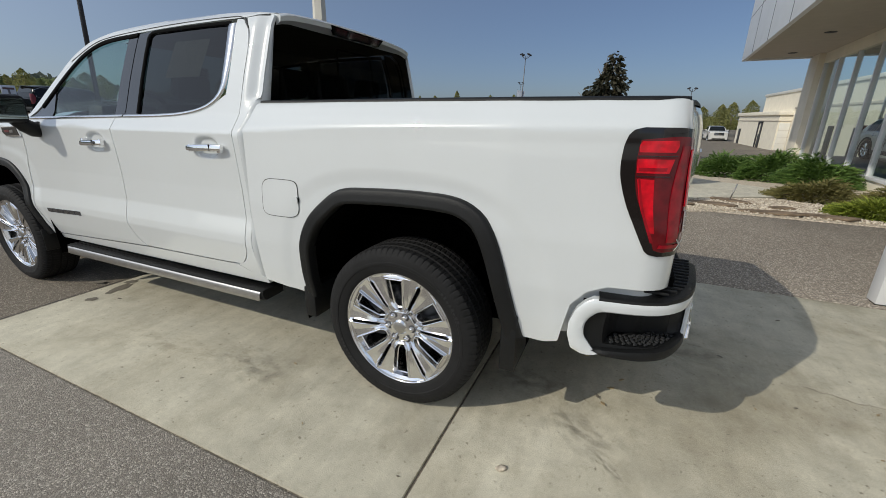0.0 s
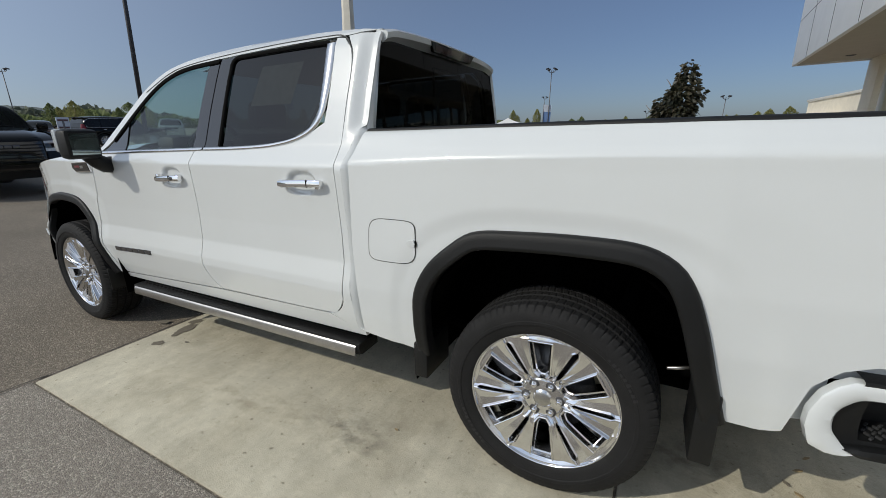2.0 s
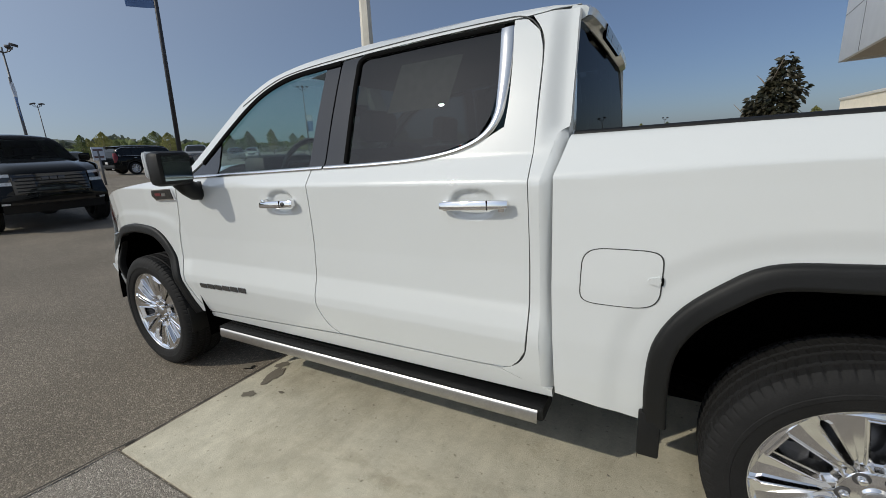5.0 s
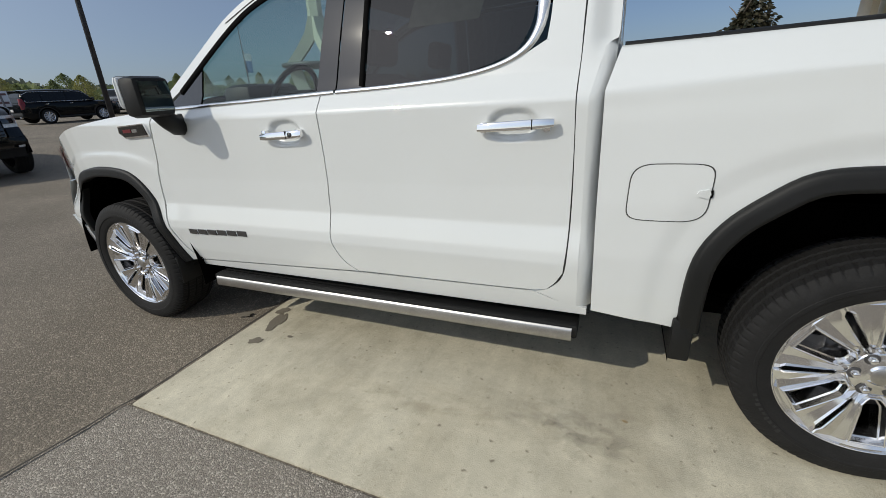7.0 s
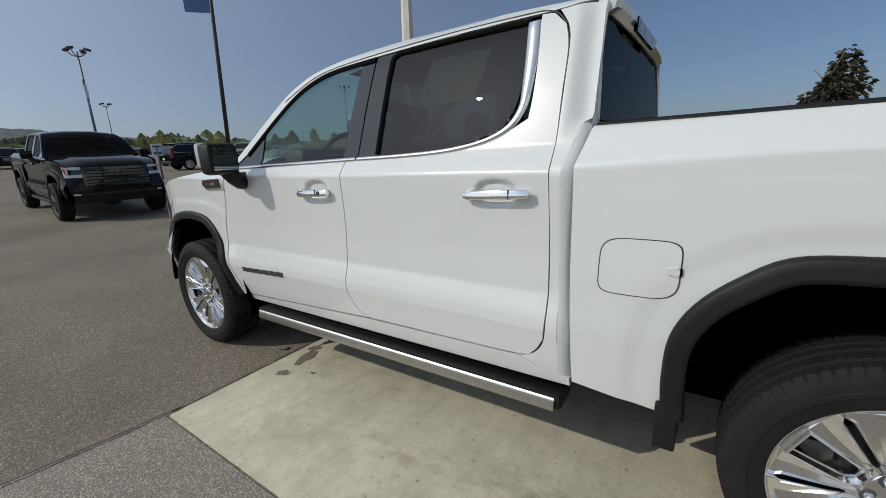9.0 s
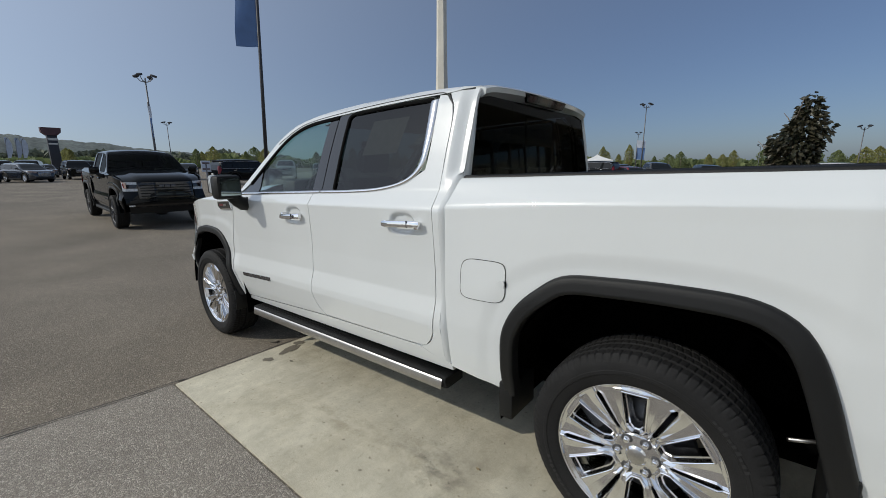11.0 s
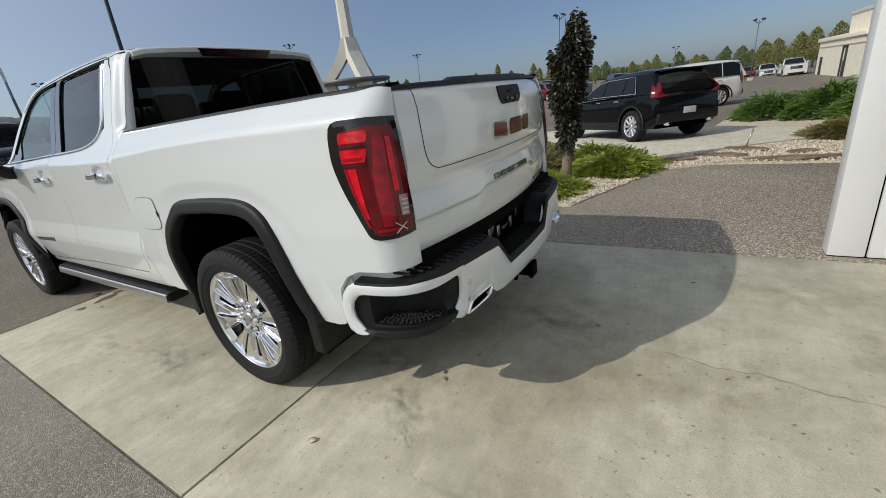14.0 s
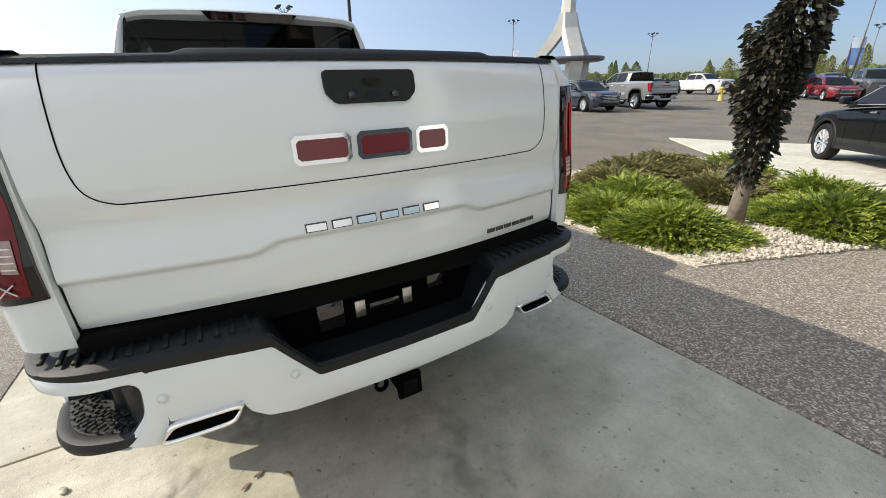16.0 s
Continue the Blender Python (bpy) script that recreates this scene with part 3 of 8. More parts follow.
def body_point(s, z, side, out=0.0):
    """The body's skin at length s along the side, rounding the rear corner."""
    cr = np.interp(z, [1.25, 1.452], [CR, 0.085])
    c0 = CORNER + CR - cr - np.interp(z, [1.02, 1.45], [0.0, 0.026])
    if s <= c0:
        return (s, side * (half_width(s, z) + out), z)
    a = min((s - c0) / cr, 1.42)
    rest = max(0.0, s - c0 - 1.42 * cr)
    x = c0 + (cr + out) * math.sin(a) + rest * 0.15
    y = half_width(c0, z) - cr + (cr + out) * math.cos(a) - rest * 0.99
    return (x, side * y, z)


def edge_s(z, gap=0.009):
    """Length along the side at which the bed's skin ends beside the tailgate."""
    lo, hi = 1.0, 1.35
    for _ in range(30):
        mid = (lo + hi) / 2
        lo, hi = (mid, hi) if body_point(mid, z, 1)[1] > gate_half(z) + gap else (lo, mid)
    return lo


def side_panel(name, material, parent, side, bottom, top, left, right, nu, nv, label="", lip=0.022, out=0.0, smooth=(True, True, True, True)):
    rows = coons(spline(bottom, nu, smooth[0]), spline(top, nu, smooth[1]), spline(left, nv, smooth[2]), spline(right, nv, smooth[3]))
    def inward(co):
        a = min(1.45, max(0.0, (co.x - CORNER) / CR * 1.3))
        return (-math.sin(a), -side * math.cos(a), 0)
    bm = shell(rows, lambda s, z: body_point(s, z, side, out(s, z) if callable(out) else out), lip, inward)
    return part(name, bm, material, parent, label)


def arch(cx, r=1.0):
    """The wheel arch's outline, front foot to rear foot."""
    pts = [(-0.585, 0.47), (-0.590, 0.62), (-0.575, 0.78), (-0.512, 0.905), (-0.415, 1.000), (-0.30, 1.072), (-0.12, 1.090), (0.10, 1.096), (0.285, 1.086), (0.392, 1.040), (0.452, 0.965), (0.50, 0.84), (0.545, 0.68), (0.595, 0.50)]
    return [(cx + x * r, 0.45 + (z - 0.45) * r if z > 0.6 else z) for x, z in pts]


def arch_front(cx):
    return [(cx - 0.50, 0.60), (cx - 0.51, 0.76), (cx - 0.465, 0.91), (cx - 0.36, 1.01), (cx - 0.15, 1.055), (cx + 0.06, 1.055), (cx + 0.20, 1.03), (cx + 0.305, 0.955), (cx + 0.38, 0.84), (cx + 0.43, 0.66), (cx + 0.485, 0.47)]


def flare(name, parent, side, line, width=0.072, depth=0.03, proud=1.0):
    """The black moulding round a wheel arch: a rounded band with a return into the well."""
    c = spline(line, 60)
    mid = np.array([c[:, 0].mean(), 0.50])
    rows = []
    for k, (f, out) in enumerate(((0.0, 0.000), (0.03, 0.016), (0.20, 0.027), (0.45, 0.025), (0.75, 0.032), (0.95, 0.030), (1.0, 0.020), (1.0, -depth))):
        row = []
        for i, p in enumerate(c):
            t = c[min(i + 1, len(c) - 1)] - c[max(i - 1, 0)]
            n = np.array([t[1], -t[0]]) / np.linalg.norm(t)
            if np.dot(n, mid - p) < 0:
                n = -n
            q = p + n * width * f
            row.append((q[0], side * (half_width(q[0], q[1]) + out * proud), q[1]))
        rows.append(row)
    bm = bmesh.new()
    grid_bm(bm, rows)
    return part(name, bm, M["black_plastic"], parent, "black plastic wheel arch moulding")


def wheel_parts(parent, rim_material=None, rubber=None):
    """A 22-inch split-spoke wheel whose face looks along +z, centred on the origin, under parent."""
    rim_material = rim_material or M["rim"]
    n = 480
    prof = [(0.275, -0.12), (0.300, -0.128), (0.335, -0.136), (0.372, -0.136), (0.396, -0.124), (0.4085, -0.112), (0.413, -0.085), (0.404, -0.082), (0.404, -0.074), (0.4145, -0.071), (0.4150, -0.030), (0.405, -0.027), (0.405, -0.018), (0.4155, -0.015), (0.4155, 0.015), (0.405, 0.018), (0.405, 0.027),
            (0.4150, 0.030), (0.4145, 0.071), (0.404, 0.074), (0.404, 0.082), (0.413, 0.085), (0.4085, 0.112), (0.396, 0.124), (0.385, 0.131), (0.372, 0.136), (0.352, 0.138), (0.350, 0.1395), (0.338, 0.1395), (0.335, 0.136), (0.310, 0.131), (0.298, 0.126), (0.290, 0.118)]
    bm = bmesh.new()
    rows = []
    for r, h in prof:
        row = []
        for i in range(n):
            a = 2 * math.pi * i / n + 0.35 * abs(h)
            rr = r
            if r > 0.404 and abs(h) > 0.08 and i % 6 == 0:          # shoulder slots
                rr = r - 0.005
            elif r > 0.412 and (i + (2 if abs(h) < 0.02 else 1 if h > 0 else 0)) % 5 == 0:    # sipes across the ribs
                rr = r - 0.0035
            elif 0.38 < r < 0.40 and i % 6 == 0:
                rr = r - 0.004
            row.append((rr * math.cos(a), rr * math.sin(a), h))
        rows.append(row)
    grid_bm(bm, rows, close_u=True)
    bmesh.ops.recalc_face_normals(bm, faces=bm.faces)
    part("tyre", bm, rubber or M["rubber"], parent, "black road tyre with grooved tread", sharp=30)
    for arc, k0 in ((18, 0), (198, 1)):              # moulded marks on the sidewall, as plain bars
        for k in range(9):
            a = radians(arc + k * 3.4)
            m = pose(0, 0, 0, 0, 0, math.degrees(a))
            bm = bmesh.new()
            box(bm, (0.3415, -0.0050 - 0.002 * ((k + k0) % 2), 0.134), (0.3560 - 0.003 * ((k + k0) % 3), 0.0055, 0.1402), m, 0.0)
            part("sidewall_bar", bm, M["rubber_mark"], parent)
    # barrel and lip
    bm = lathe([(0.262, -0.12), (0.255, 0.02), (0.266, 0.080), (0.284, 0.102), (0.2885, 0.1155), (0.2905, 0.1205), (0.294, 0.1195), (0.2945, 0.10)], 96)
    part("rim_barrel", bm, rim_material, parent)
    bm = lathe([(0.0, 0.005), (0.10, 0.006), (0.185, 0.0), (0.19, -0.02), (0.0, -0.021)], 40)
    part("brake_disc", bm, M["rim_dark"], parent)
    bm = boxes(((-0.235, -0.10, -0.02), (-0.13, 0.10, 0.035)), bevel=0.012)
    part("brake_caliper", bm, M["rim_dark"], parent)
    # six faceted spokes, each with a framed window, and narrow slots between them
    def ring(inner_r, outer_r, inner_w, outer_w, cut, n=10):
        """A closed loop round a spoke's window: inner end, one side, outer end, other side; cut bevels the inner corners."""
        loop = []
        for f in np.linspace(-1, 1, n, endpoint=False):
            loop.append((inner_r + cut * max(0.0, abs(f) - 0.45) / 0.55, inner_w * f))
        for f in np.linspace(0, 1, n, endpoint=False):
            loop.append((inner_r + cut * (1 - f) + (outer_r - inner_r) * f, inner_w + (outer_w - inner_w) * f))
        for f in np.linspace(1, -1, n, endpoint=False):
            loop.append((outer_r, outer_w * f))
        for f in np.linspace(1, 0, n, endpoint=False):
            loop.append((inner_r + cut * (1 - f) + (outer_r - inner_r) * f, -inner_w - (outer_w - inner_w) * f))
        return np.array(loop)

    def sector(n=10):
        """The spoke's outline out to the slots on both sides."""
        slot = lambda r: np.interp(r, [0.078, 0.112, 0.124, 0.20, 0.258, 0.272, 0.289], [0.0003, 0.0003, 0.0060, 0.0078, 0.0088, 0.0005, 0.0003])
        half = lambda r: radians(30) - slot(r) / r
        rs = np.r_[0.078, 0.112, np.linspace(0.124, 0.258, n - 3), 0.272]
        loop = [(0.078 * math.cos(a), 0.078 * math.sin(a)) for a in np.linspace(-1, 1, n, endpoint=False) * half(0.078)]
        loop += [(r * math.cos(half(r)), r * math.sin(half(r))) for r in rs]
        loop += [(0.289 * math.cos(a), 0.289 * math.sin(a)) for a in np.linspace(1, -1, n, endpoint=False) * half(0.289)]
        loop += [(r * math.cos(half(r)), -r * math.sin(half(r))) for r in np.r_[0.289, rs[:0:-1]]]
        return np.array(loop)
    lift = lambda p: np.interp(np.hypot(*p), [0.078, 0.105, 0.135, 0.20, 0.265, 0.289], [0.087, 0.093, 0.103, 0.110, 0.1145, 0.1165])
    edge = ring(0.0920, 0.2560, 0.0300, 0.0425, 0.024)
    frame_in = ring(0.1055, 0.2460, 0.0200, 0.0330, 0.018)
    frame_out = ring(0.0865, 0.2620, 0.0345, 0.0480, 0.026)
    step = ring(0.0850, 0.2640, 0.0362, 0.0500, 0.0265)
    outline = sector()
    bm = bmesh.new()
    rows = []
    for loop, dz in ((frame_in, -0.075), (frame_in, -0.020), (edge * 0.4 + frame_in * 0.6, -0.0150), (edge * 0.85 + frame_in * 0.15, -0.0030), (edge, 0.0030), (edge * 0.5 + frame_out * 0.5, 0.0045), (frame_out, 0.0028), (step, -0.0085), (step * 0.6 + outline * 0.4, -0.0120), (step * 0.16 + outline * 0.84, -0.0060), (step * 0.05 + outline * 0.95, -0.0010), (outline, -0.0045), (outline, -0.060)):
        rows.append([(p[0], p[1], lift(p) + dz) for p in loop])
    grid_bm(bm, rows, close_u=True)
    bmesh.ops.recalc_face_normals(bm, faces=bm.faces)
    first = part("spoke", bm, rim_material, parent, sharp=14)
    first.matrix_basis = pose(0, 0, 0, 0, 0, 30)
    for k in range(1, 6):
        o = new("spoke", first.data)
        o.parent = parent
        o.matrix_basis = pose(0, 0, 0, 0, 0, 60 * k + 30)
    bm = lathe([(0.0, 0.097), (0.028, 0.0965), (0.034, 0.094), (0.037, 0.089), (0.040, 0.088), (0.052, 0.0895), (0.058, 0.086), (0.075, 0.086), (0.083, 0.083), (0.088, 0.070), (0.089, 0.03)], 48)
    part("hub", bm, rim_material, parent)
    bm = lathe([(0.0, 0.1), (0.027, 0.0995), (0.031, 0.097)], 32)
    part("centre_cap", bm, M["alu"], parent)
    for k in range(6):
        a = radians(60 * k)
        bm = bmesh.new()
        lathe([(0.0135, 0.070), (0.0135, 0.0895), (0.0120, 0.091), (0.0115, 0.102), (0.008, 0.105), (0.0, 0.105)], 6, Matrix.Translation((0.066 * math.cos(a), 0.066 * math.sin(a), 0)), bm)
        part("lug_nut", bm, M["chrome"], parent)
        # dark disc in place of the shaded pocket round the nut
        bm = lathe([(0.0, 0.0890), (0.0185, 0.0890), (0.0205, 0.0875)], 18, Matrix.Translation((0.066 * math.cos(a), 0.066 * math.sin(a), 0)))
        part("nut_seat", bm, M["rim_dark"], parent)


def rear_end(y, z):
    """The tailgate's face: x at a height and distance from the centre line."""
    ay = abs(y)
    lift = 0.028 * smoothstep((0.385 - ay) / 0.095)        # the lower crease steps up over the middle
    zz = z - lift * smoothstep((z - 0.84) / 0.08) * smoothstep((1.10 - z) / 0.08)
    x = np.interp(zz, [0.82, 0.835, 0.90, 0.948, 0.953, 0.968, 0.974, 1.00, 1.06, 1.10, 1.13, 1.17, 1.27, 1.37, 1.42, 1.440, 1.452], [1.156, 1.168, 1.176, 1.174, 1.175, 1.192, 1.194, 1.190, 1.176, 1.176, 1.188, 1.197, 1.201, 1.195, 1.184, 1.172, 1.151])
    f = ay / 0.8
    return x + 0.007 - 0.092 * f ** 1.95 - 0.016 * f ** 2 * smoothstep((z - 1.02) / 0.42)


def bumper_line(s):
    """The rear bumper's plan: s runs from the driver's side forward end round to the other."""
    pts = [(0.775, -0.975), (0.90, -0.965), (1.02, -0.945), (1.11, -0.905), (1.175, -0.83), (1.215, -0.72), (1.245, -0.50), (1.262, -0.25), (1.266, 0.0)]
    pts = pts + [(x, -y) for x, y in pts[-2::-1]]
    c = spline(pts, 200)
    return c[min(199, max(0, int(round(s * 199))))]


def thing_part(name, parent, label=""):
    ob = new(name)
    ob.parent = parent
    return tagged(ob, label)


def pickup_white():
    truck = thing("pickup_truck", label="white crew-cab pickup truck parked on the concrete slab", category="pickup truck")
    W, BP = M["white_paint"], M["black_plastic"]
    for side, tag in ((-1, "driver"), (1, "passenger")):
        # bed side with its wheel arch
        bottom = [(-0.888, 0.505), (-0.72, 0.485)] + arch(0.0) + [(0.68, 0.495), (0.74, 0.515), (0.755, 0.60), (0.775, 0.70), (0.83, 0.765), (0.90, 0.795), (1.05, 0.80), (edge_s(0.80), 0.80)]
        bed = side_panel("bed_side", W, truck, side, bottom, [(-0.858, 1.456), (0.0, 1.462), (0.9, 1.466), (1.06, 1.464), (edge_s(1.455), 1.455)],
                         [(-0.888, 0.505), (-0.895, 0.9), (-0.897, 1.325), (-0.885, 1.365), (-0.858, 1.456)], [(edge_s(z), z) for z in (0.80, 0.90, 1.0, 1.1, 1.2, 1.28, 1.33, 1.363, 1.40, 1.43, 1.455)], 170, 84,
                         "white bed side with a wheel arch", smooth=(False, False, False, False))
        flare("wheel_arch_moulding", truck, side, arch(0.0))
        side_panel("bed_corner_return", W, truck, side, [(0.64, 0.53), (0.82, 0.56)], [(0.64, 0.84), (0.82, 0.84)], [(0.64, 0.53), (0.64, 0.84)], [(0.82, 0.56), (0.82, 0.84)], 10, 8, lip=0.0, out=-0.035)
        side_panel("bed_corner_return", W, truck, side, [(0.80, 0.72), (0.95, 0.72), (1.19, 0.72)], [(0.80, 0.84), (0.95, 0.84), (1.19, 0.84)], [(0.80, 0.72), (0.80, 0.84)], [(1.19, 0.72), (1.19, 0.84)], 20, 6, lip=0.0, out=-0.04)
        # rail cap on the bed side
        bm = bmesh.new()
        rows = []
        for s in np.linspace(-0.85, 1.072, 60):
            z0 = 1.462 + 0.004 * smoothstep((s + 0.85) / 1.0)
            w = half_width(s, 1.44) - (0.006 if s < 1.0 else 0.006 + (s - 1.0) * 0.5)
            rows.append([(s, side * (w - 0.012), z0 - 0.012), (s, side * (w - 0.014), z0 + 0.000), (s, side * (w - 0.03), z0 + 0.006), (s, side * (w - 0.09), z0 + 0.006), (s, side * (w - 0.10), z0 - 0.002), (s, side * (w - 0.10), z0 - 0.06)])
        grid_bm(bm, rows)
        part("bed_rail_cap", bm, BP, truck, "black plastic bed rail cap")
        # fuel door, driver's side only
        if side < 0:
            pts = []
            cx, cz, rx, rz = -0.678, 0.997, 0.118, 0.094
            for i in range(40):
                a = 2 * math.pi * i / 40
                e = 0.42
                pts.append((cx + rx * math.copysign(abs(math.cos(a)) ** e, math.cos(a)) + 0.012 * math.sin(a), cz + rz * math.copysign(abs(math.sin(a)) ** e, math.sin(a))))
            for nm, grow, out, m in (("fuel_door_gap", 1.032, 0.0018, M["seam"]), ("fuel_door", 1.0, 0.0030, W)):
                bm = bmesh.new()
                rings = []
                for f in (1.0, 0.75, 0.5, 0.25):
                    rings.append([body_point(cx + (x - cx) * grow * f, cz + (z - cz) * grow * f, side, out) for x, z in pts])
                grid_bm(bm, rings, close_u=True)
                bm.verts.ensure_lookup_table()
                last = bm.verts[len(bm.verts) - 40:]
                bm.faces.new(last)
                bmesh.ops.recalc_face_normals(bm, faces=bm.faces)
                fd = part(nm, bm, m, truck)
            bm = bmesh.new()
            prism(bm, [(-0.592, 0.990), (-0.564, 0.982), (-0.559, 0.998), (-0.564, 1.014), (-0.592, 1.008), (-0.598, 0.999)], lambda u, v, d: body_point(u, v, side, d + 0.001), 0.007)
            part("finger_notch", bm, W, truck)
            # raised black dot standing for the shade inside the notch
            bm = bmesh.new()
            prism(bm, [(-0.5600, 0.986), (-0.5540, 0.984), (-0.5520, 0.998), (-0.5540, 1.011), (-0.5600, 1.009)], lambda u, v, d: body_point(u, v, side, d + 0.0030), 0.002)
            part("notch_gap", bm, M["dark_gap"], truck)
        # cab side behind the rear door
        side_panel("cab_corner", W, truck, side, [(-1.105, 0.556), (-1.03, 0.525), (-0.945, 0.50)], [(-1.030, 1.886), (-0.95, 1.890), (-0.872, 1.891)],
                   [(-1.105, 0.556), (-1.044, 0.587), (-0.999, 0.652), (-0.9855, 0.78), (-0.981, 1.0), (-0.983, 1.33), (-0.978, 1.50), (-0.974, 1.74), (-0.988, 1.822), (-1.030, 1.886)], [(-0.945, 0.50), (-0.945, 1.31), (-0.932, 1.36), (-0.904, 1.47), (-0.868, 1.485), (-0.868, 1.7), (-0.872, 1.891)], 14, 60, smooth=(False, False, True, False), lip=0.02)
        bm = bmesh.new()
        rows = []
        for z in list(np.linspace(0.50, 1.29, 12)) + list(np.linspace(1.31, 1.485, 14)):
            xf = np.interp(z, [0.5, 1.31, 1.36, 1.485], [-0.945, -0.945, -0.932, -0.900])
            w = half_width(xf, z)
            rows.append([(xf + dx * np.interp(z, [1.40, 1.485], [1.0, 0.40]), side * (w - d * np.interp(z, [1.40, 1.485], [1.0, 0.5])), z) for dx, d in ((0.0, 0.0005), (0.012, 0.003), (0.026, 0.013), (0.045, 0.034), (0.062, 0.054), (0.085, 0.080))])
        grid_bm(bm, rows)
        part("cab_edge", bm, W, truck, "rounded rear edge of the cab")
        side_panel("door_jamb", W, truck, side, [(-1.14, 0.54), (-0.955, 0.54)], [(-1.14, 0.70), (-0.955, 0.70)], [(-1.14, 0.54), (-1.14, 0.70)], [(-0.955, 0.54), (-0.955, 0.70)], 12, 12, lip=0.0, out=-0.013)
        # rear door: lower skin, and the frame behind the window
        rd_bottom = [(-1.985, 0.548), (-1.5, 0.556), (-1.12, 0.566), (-1.045, 0.595), (-1.002, 0.66)]
        rd_top = [(-2.062, 1.378), (-1.70, 1.386), (-1.45, 1.398), (-1.28, 1.425), (-1.165, 1.465)]
        rd_left = [(-1.985, 0.548), (-2.055, 0.60), (-2.098, 0.70), (-2.092, 0.85), (-2.070, 1.10), (-2.062, 1.378)]
        rd_right = [(-1.002, 0.66), (-0.990, 0.80), (-0.985, 1.10), (-0.987, 1.33), (-0.983, 1.44)]
        rd_top2 = rd_top + [(-1.10, 1.50), (-1.03, 1.475), (-0.983, 1.44)]
        door = side_panel("rear_door", W, truck, side, rd_bottom, rd_top2, rd_left, rd_right, 100, 100, "white rear door", smooth=(True, False, True, True))
        side_panel("rear_door_frame", W, door, side, [(-1.10, 1.50), (-1.03, 1.475), (-0.983, 1.44)], [(-1.10, 1.884), (-1.050, 1.878), (-0.998, 1.826)],
                   [(-1.10, 1.50), (-1.09, 1.60), (-1.09, 1.75), (-1.10, 1.884)], [(-0.983, 1.44), (-0.982, 1.56), (-0.980, 1.74), (-0.998, 1.826)], 8, 22, smooth=(False, False, True, True))
        # front door
        fd_bottom = [(-3.155, 0.487), (-2.6, 0.515), (-1.993, 0.546)]
        fd_right = [(-1.993, 0.546), (-2.061, 0.60), (-2.104, 0.70), (-2.098, 0.85), (-2.076, 1.10), (-2.068, 1.378)]
        fd_left = [(-3.155, 0.487), (-3.235, 0.56), (-3.292, 0.72), (-3.285, 0.95), (-3.235, 1.15), (-3.195, 1.30), (-3.165, 1.352)]
        fd = side_panel("front_door", W, truck, side, fd_bottom, [(-3.165, 1.352), (-2.6, 1.366), (-2.068, 1.378)], fd_left, fd_right, 100, 100, "white front door")
        # roof rail above the windows, from the windscreen's foot to the cab's rear
        up = [(-3.20, 1.362), (-3.02, 1.492), (-2.86, 1.612), (-2.66, 1.762), (-2.46, 1.853), (-2.25, 1.898), (-2.0, 1.924), (-1.6, 1.938), (-1.25, 1.932), (-0.93, 1.909), (-0.872, 1.905)]
        lo = [(-3.14, 1.365), (-2.95, 1.478), (-2.80, 1.598), (-2.62, 1.728), (-2.42, 1.820), (-2.22, 1.858), (-1.95, 1.874), (-1.6, 1.886), (-1.25, 1.890), (-1.08, 1.889), (-0.985, 1.893)]
        side_panel("roof_rail", W, truck, side, lo, up, [(-3.14, 1.365), (-3.20, 1.362)], [(-0.985, 1.893), (-0.872, 1.905)], 80, 6, "white roof rail and windscreen pillar", lip=0.03)
        # windows
        def pane(name, m, bottom, top, left, right, out, parent):
            return side_panel(name, m, parent, side, bottom, top, left, right, 30, 20, lip=0.0, out=out, smooth=(True, True, True, True))
        w1 = pane("window_pane", M["glass_front"], [(-2.85, 1.377), (-2.5, 1.381), (-2.08, 1.388)], [(-2.845, 1.535), (-2.62, 1.706), (-2.45, 1.790), (-2.26, 1.834), (-2.03, 1.848)], [(-2.85, 1.377), (-2.845, 1.535)], [(-2.08, 1.388), (-2.055, 1.60), (-2.03, 1.848)], -0.012, fd)
        w1.visible_shadow = False
        w2 = pane("window_pane", M["glass_dark"], [(-1.86, 1.395), (-1.60, 1.400), (-1.36, 1.425), (-1.205, 1.475)], [(-1.835, 1.852), (-1.44, 1.858), (-1.15, 1.854)], [(-1.86, 1.395), (-1.85, 1.60), (-1.835, 1.852)], [(-1.205, 1.475), (-1.158, 1.56), (-1.143, 1.68), (-1.15, 1.854)], -0.010, door)
        w2.visible_shadow = False
        if side < 0:
            lab = side_panel("window_label", M["paper"], door, side, [(-1.66, 1.60), (-1.36, 1.60)], [(-1.61, 1.80), (-1.31, 1.80)], [(-1.66, 1.60), (-1.61, 1.80)], [(-1.36, 1.60), (-1.31, 1.80)], 6, 6, "pale price sheet behind the glass", lip=0.0, out=-0.022)
        # pillar trims between the windows
        for par, a, b in ((fd, (-2.095, -2.045), (-1.994, -1.955)), (door, (-1.986, -1.947), (-1.86, -1.832))):
            side_panel("pillar_trim", M["gloss_black"], par, side, [(a[0], 1.386), (b[0], 1.386)], [(a[1], 1.866), (b[1], 1.872)], [(a[0], 1.386), ((a[0] + a[1]) / 2 - 0.002, 1.60), (a[1], 1.866)], [(b[0], 1.386), ((b[0] + b[1]) / 2 - 0.002, 1.61), (b[1], 1.872)], 5, 16, lip=0.01, out=-0.004)
        side_panel("corner_trim", M["gloss_black"], fd, side, [(-3.10, 1.370), (-2.835, 1.377)], [(-2.90, 1.498), (-2.835, 1.556)], [(-3.10, 1.370), (-2.90, 1.498)], [(-2.835, 1.377), (-2.835, 1.556)], 6, 6, lip=0.01, out=-0.006)

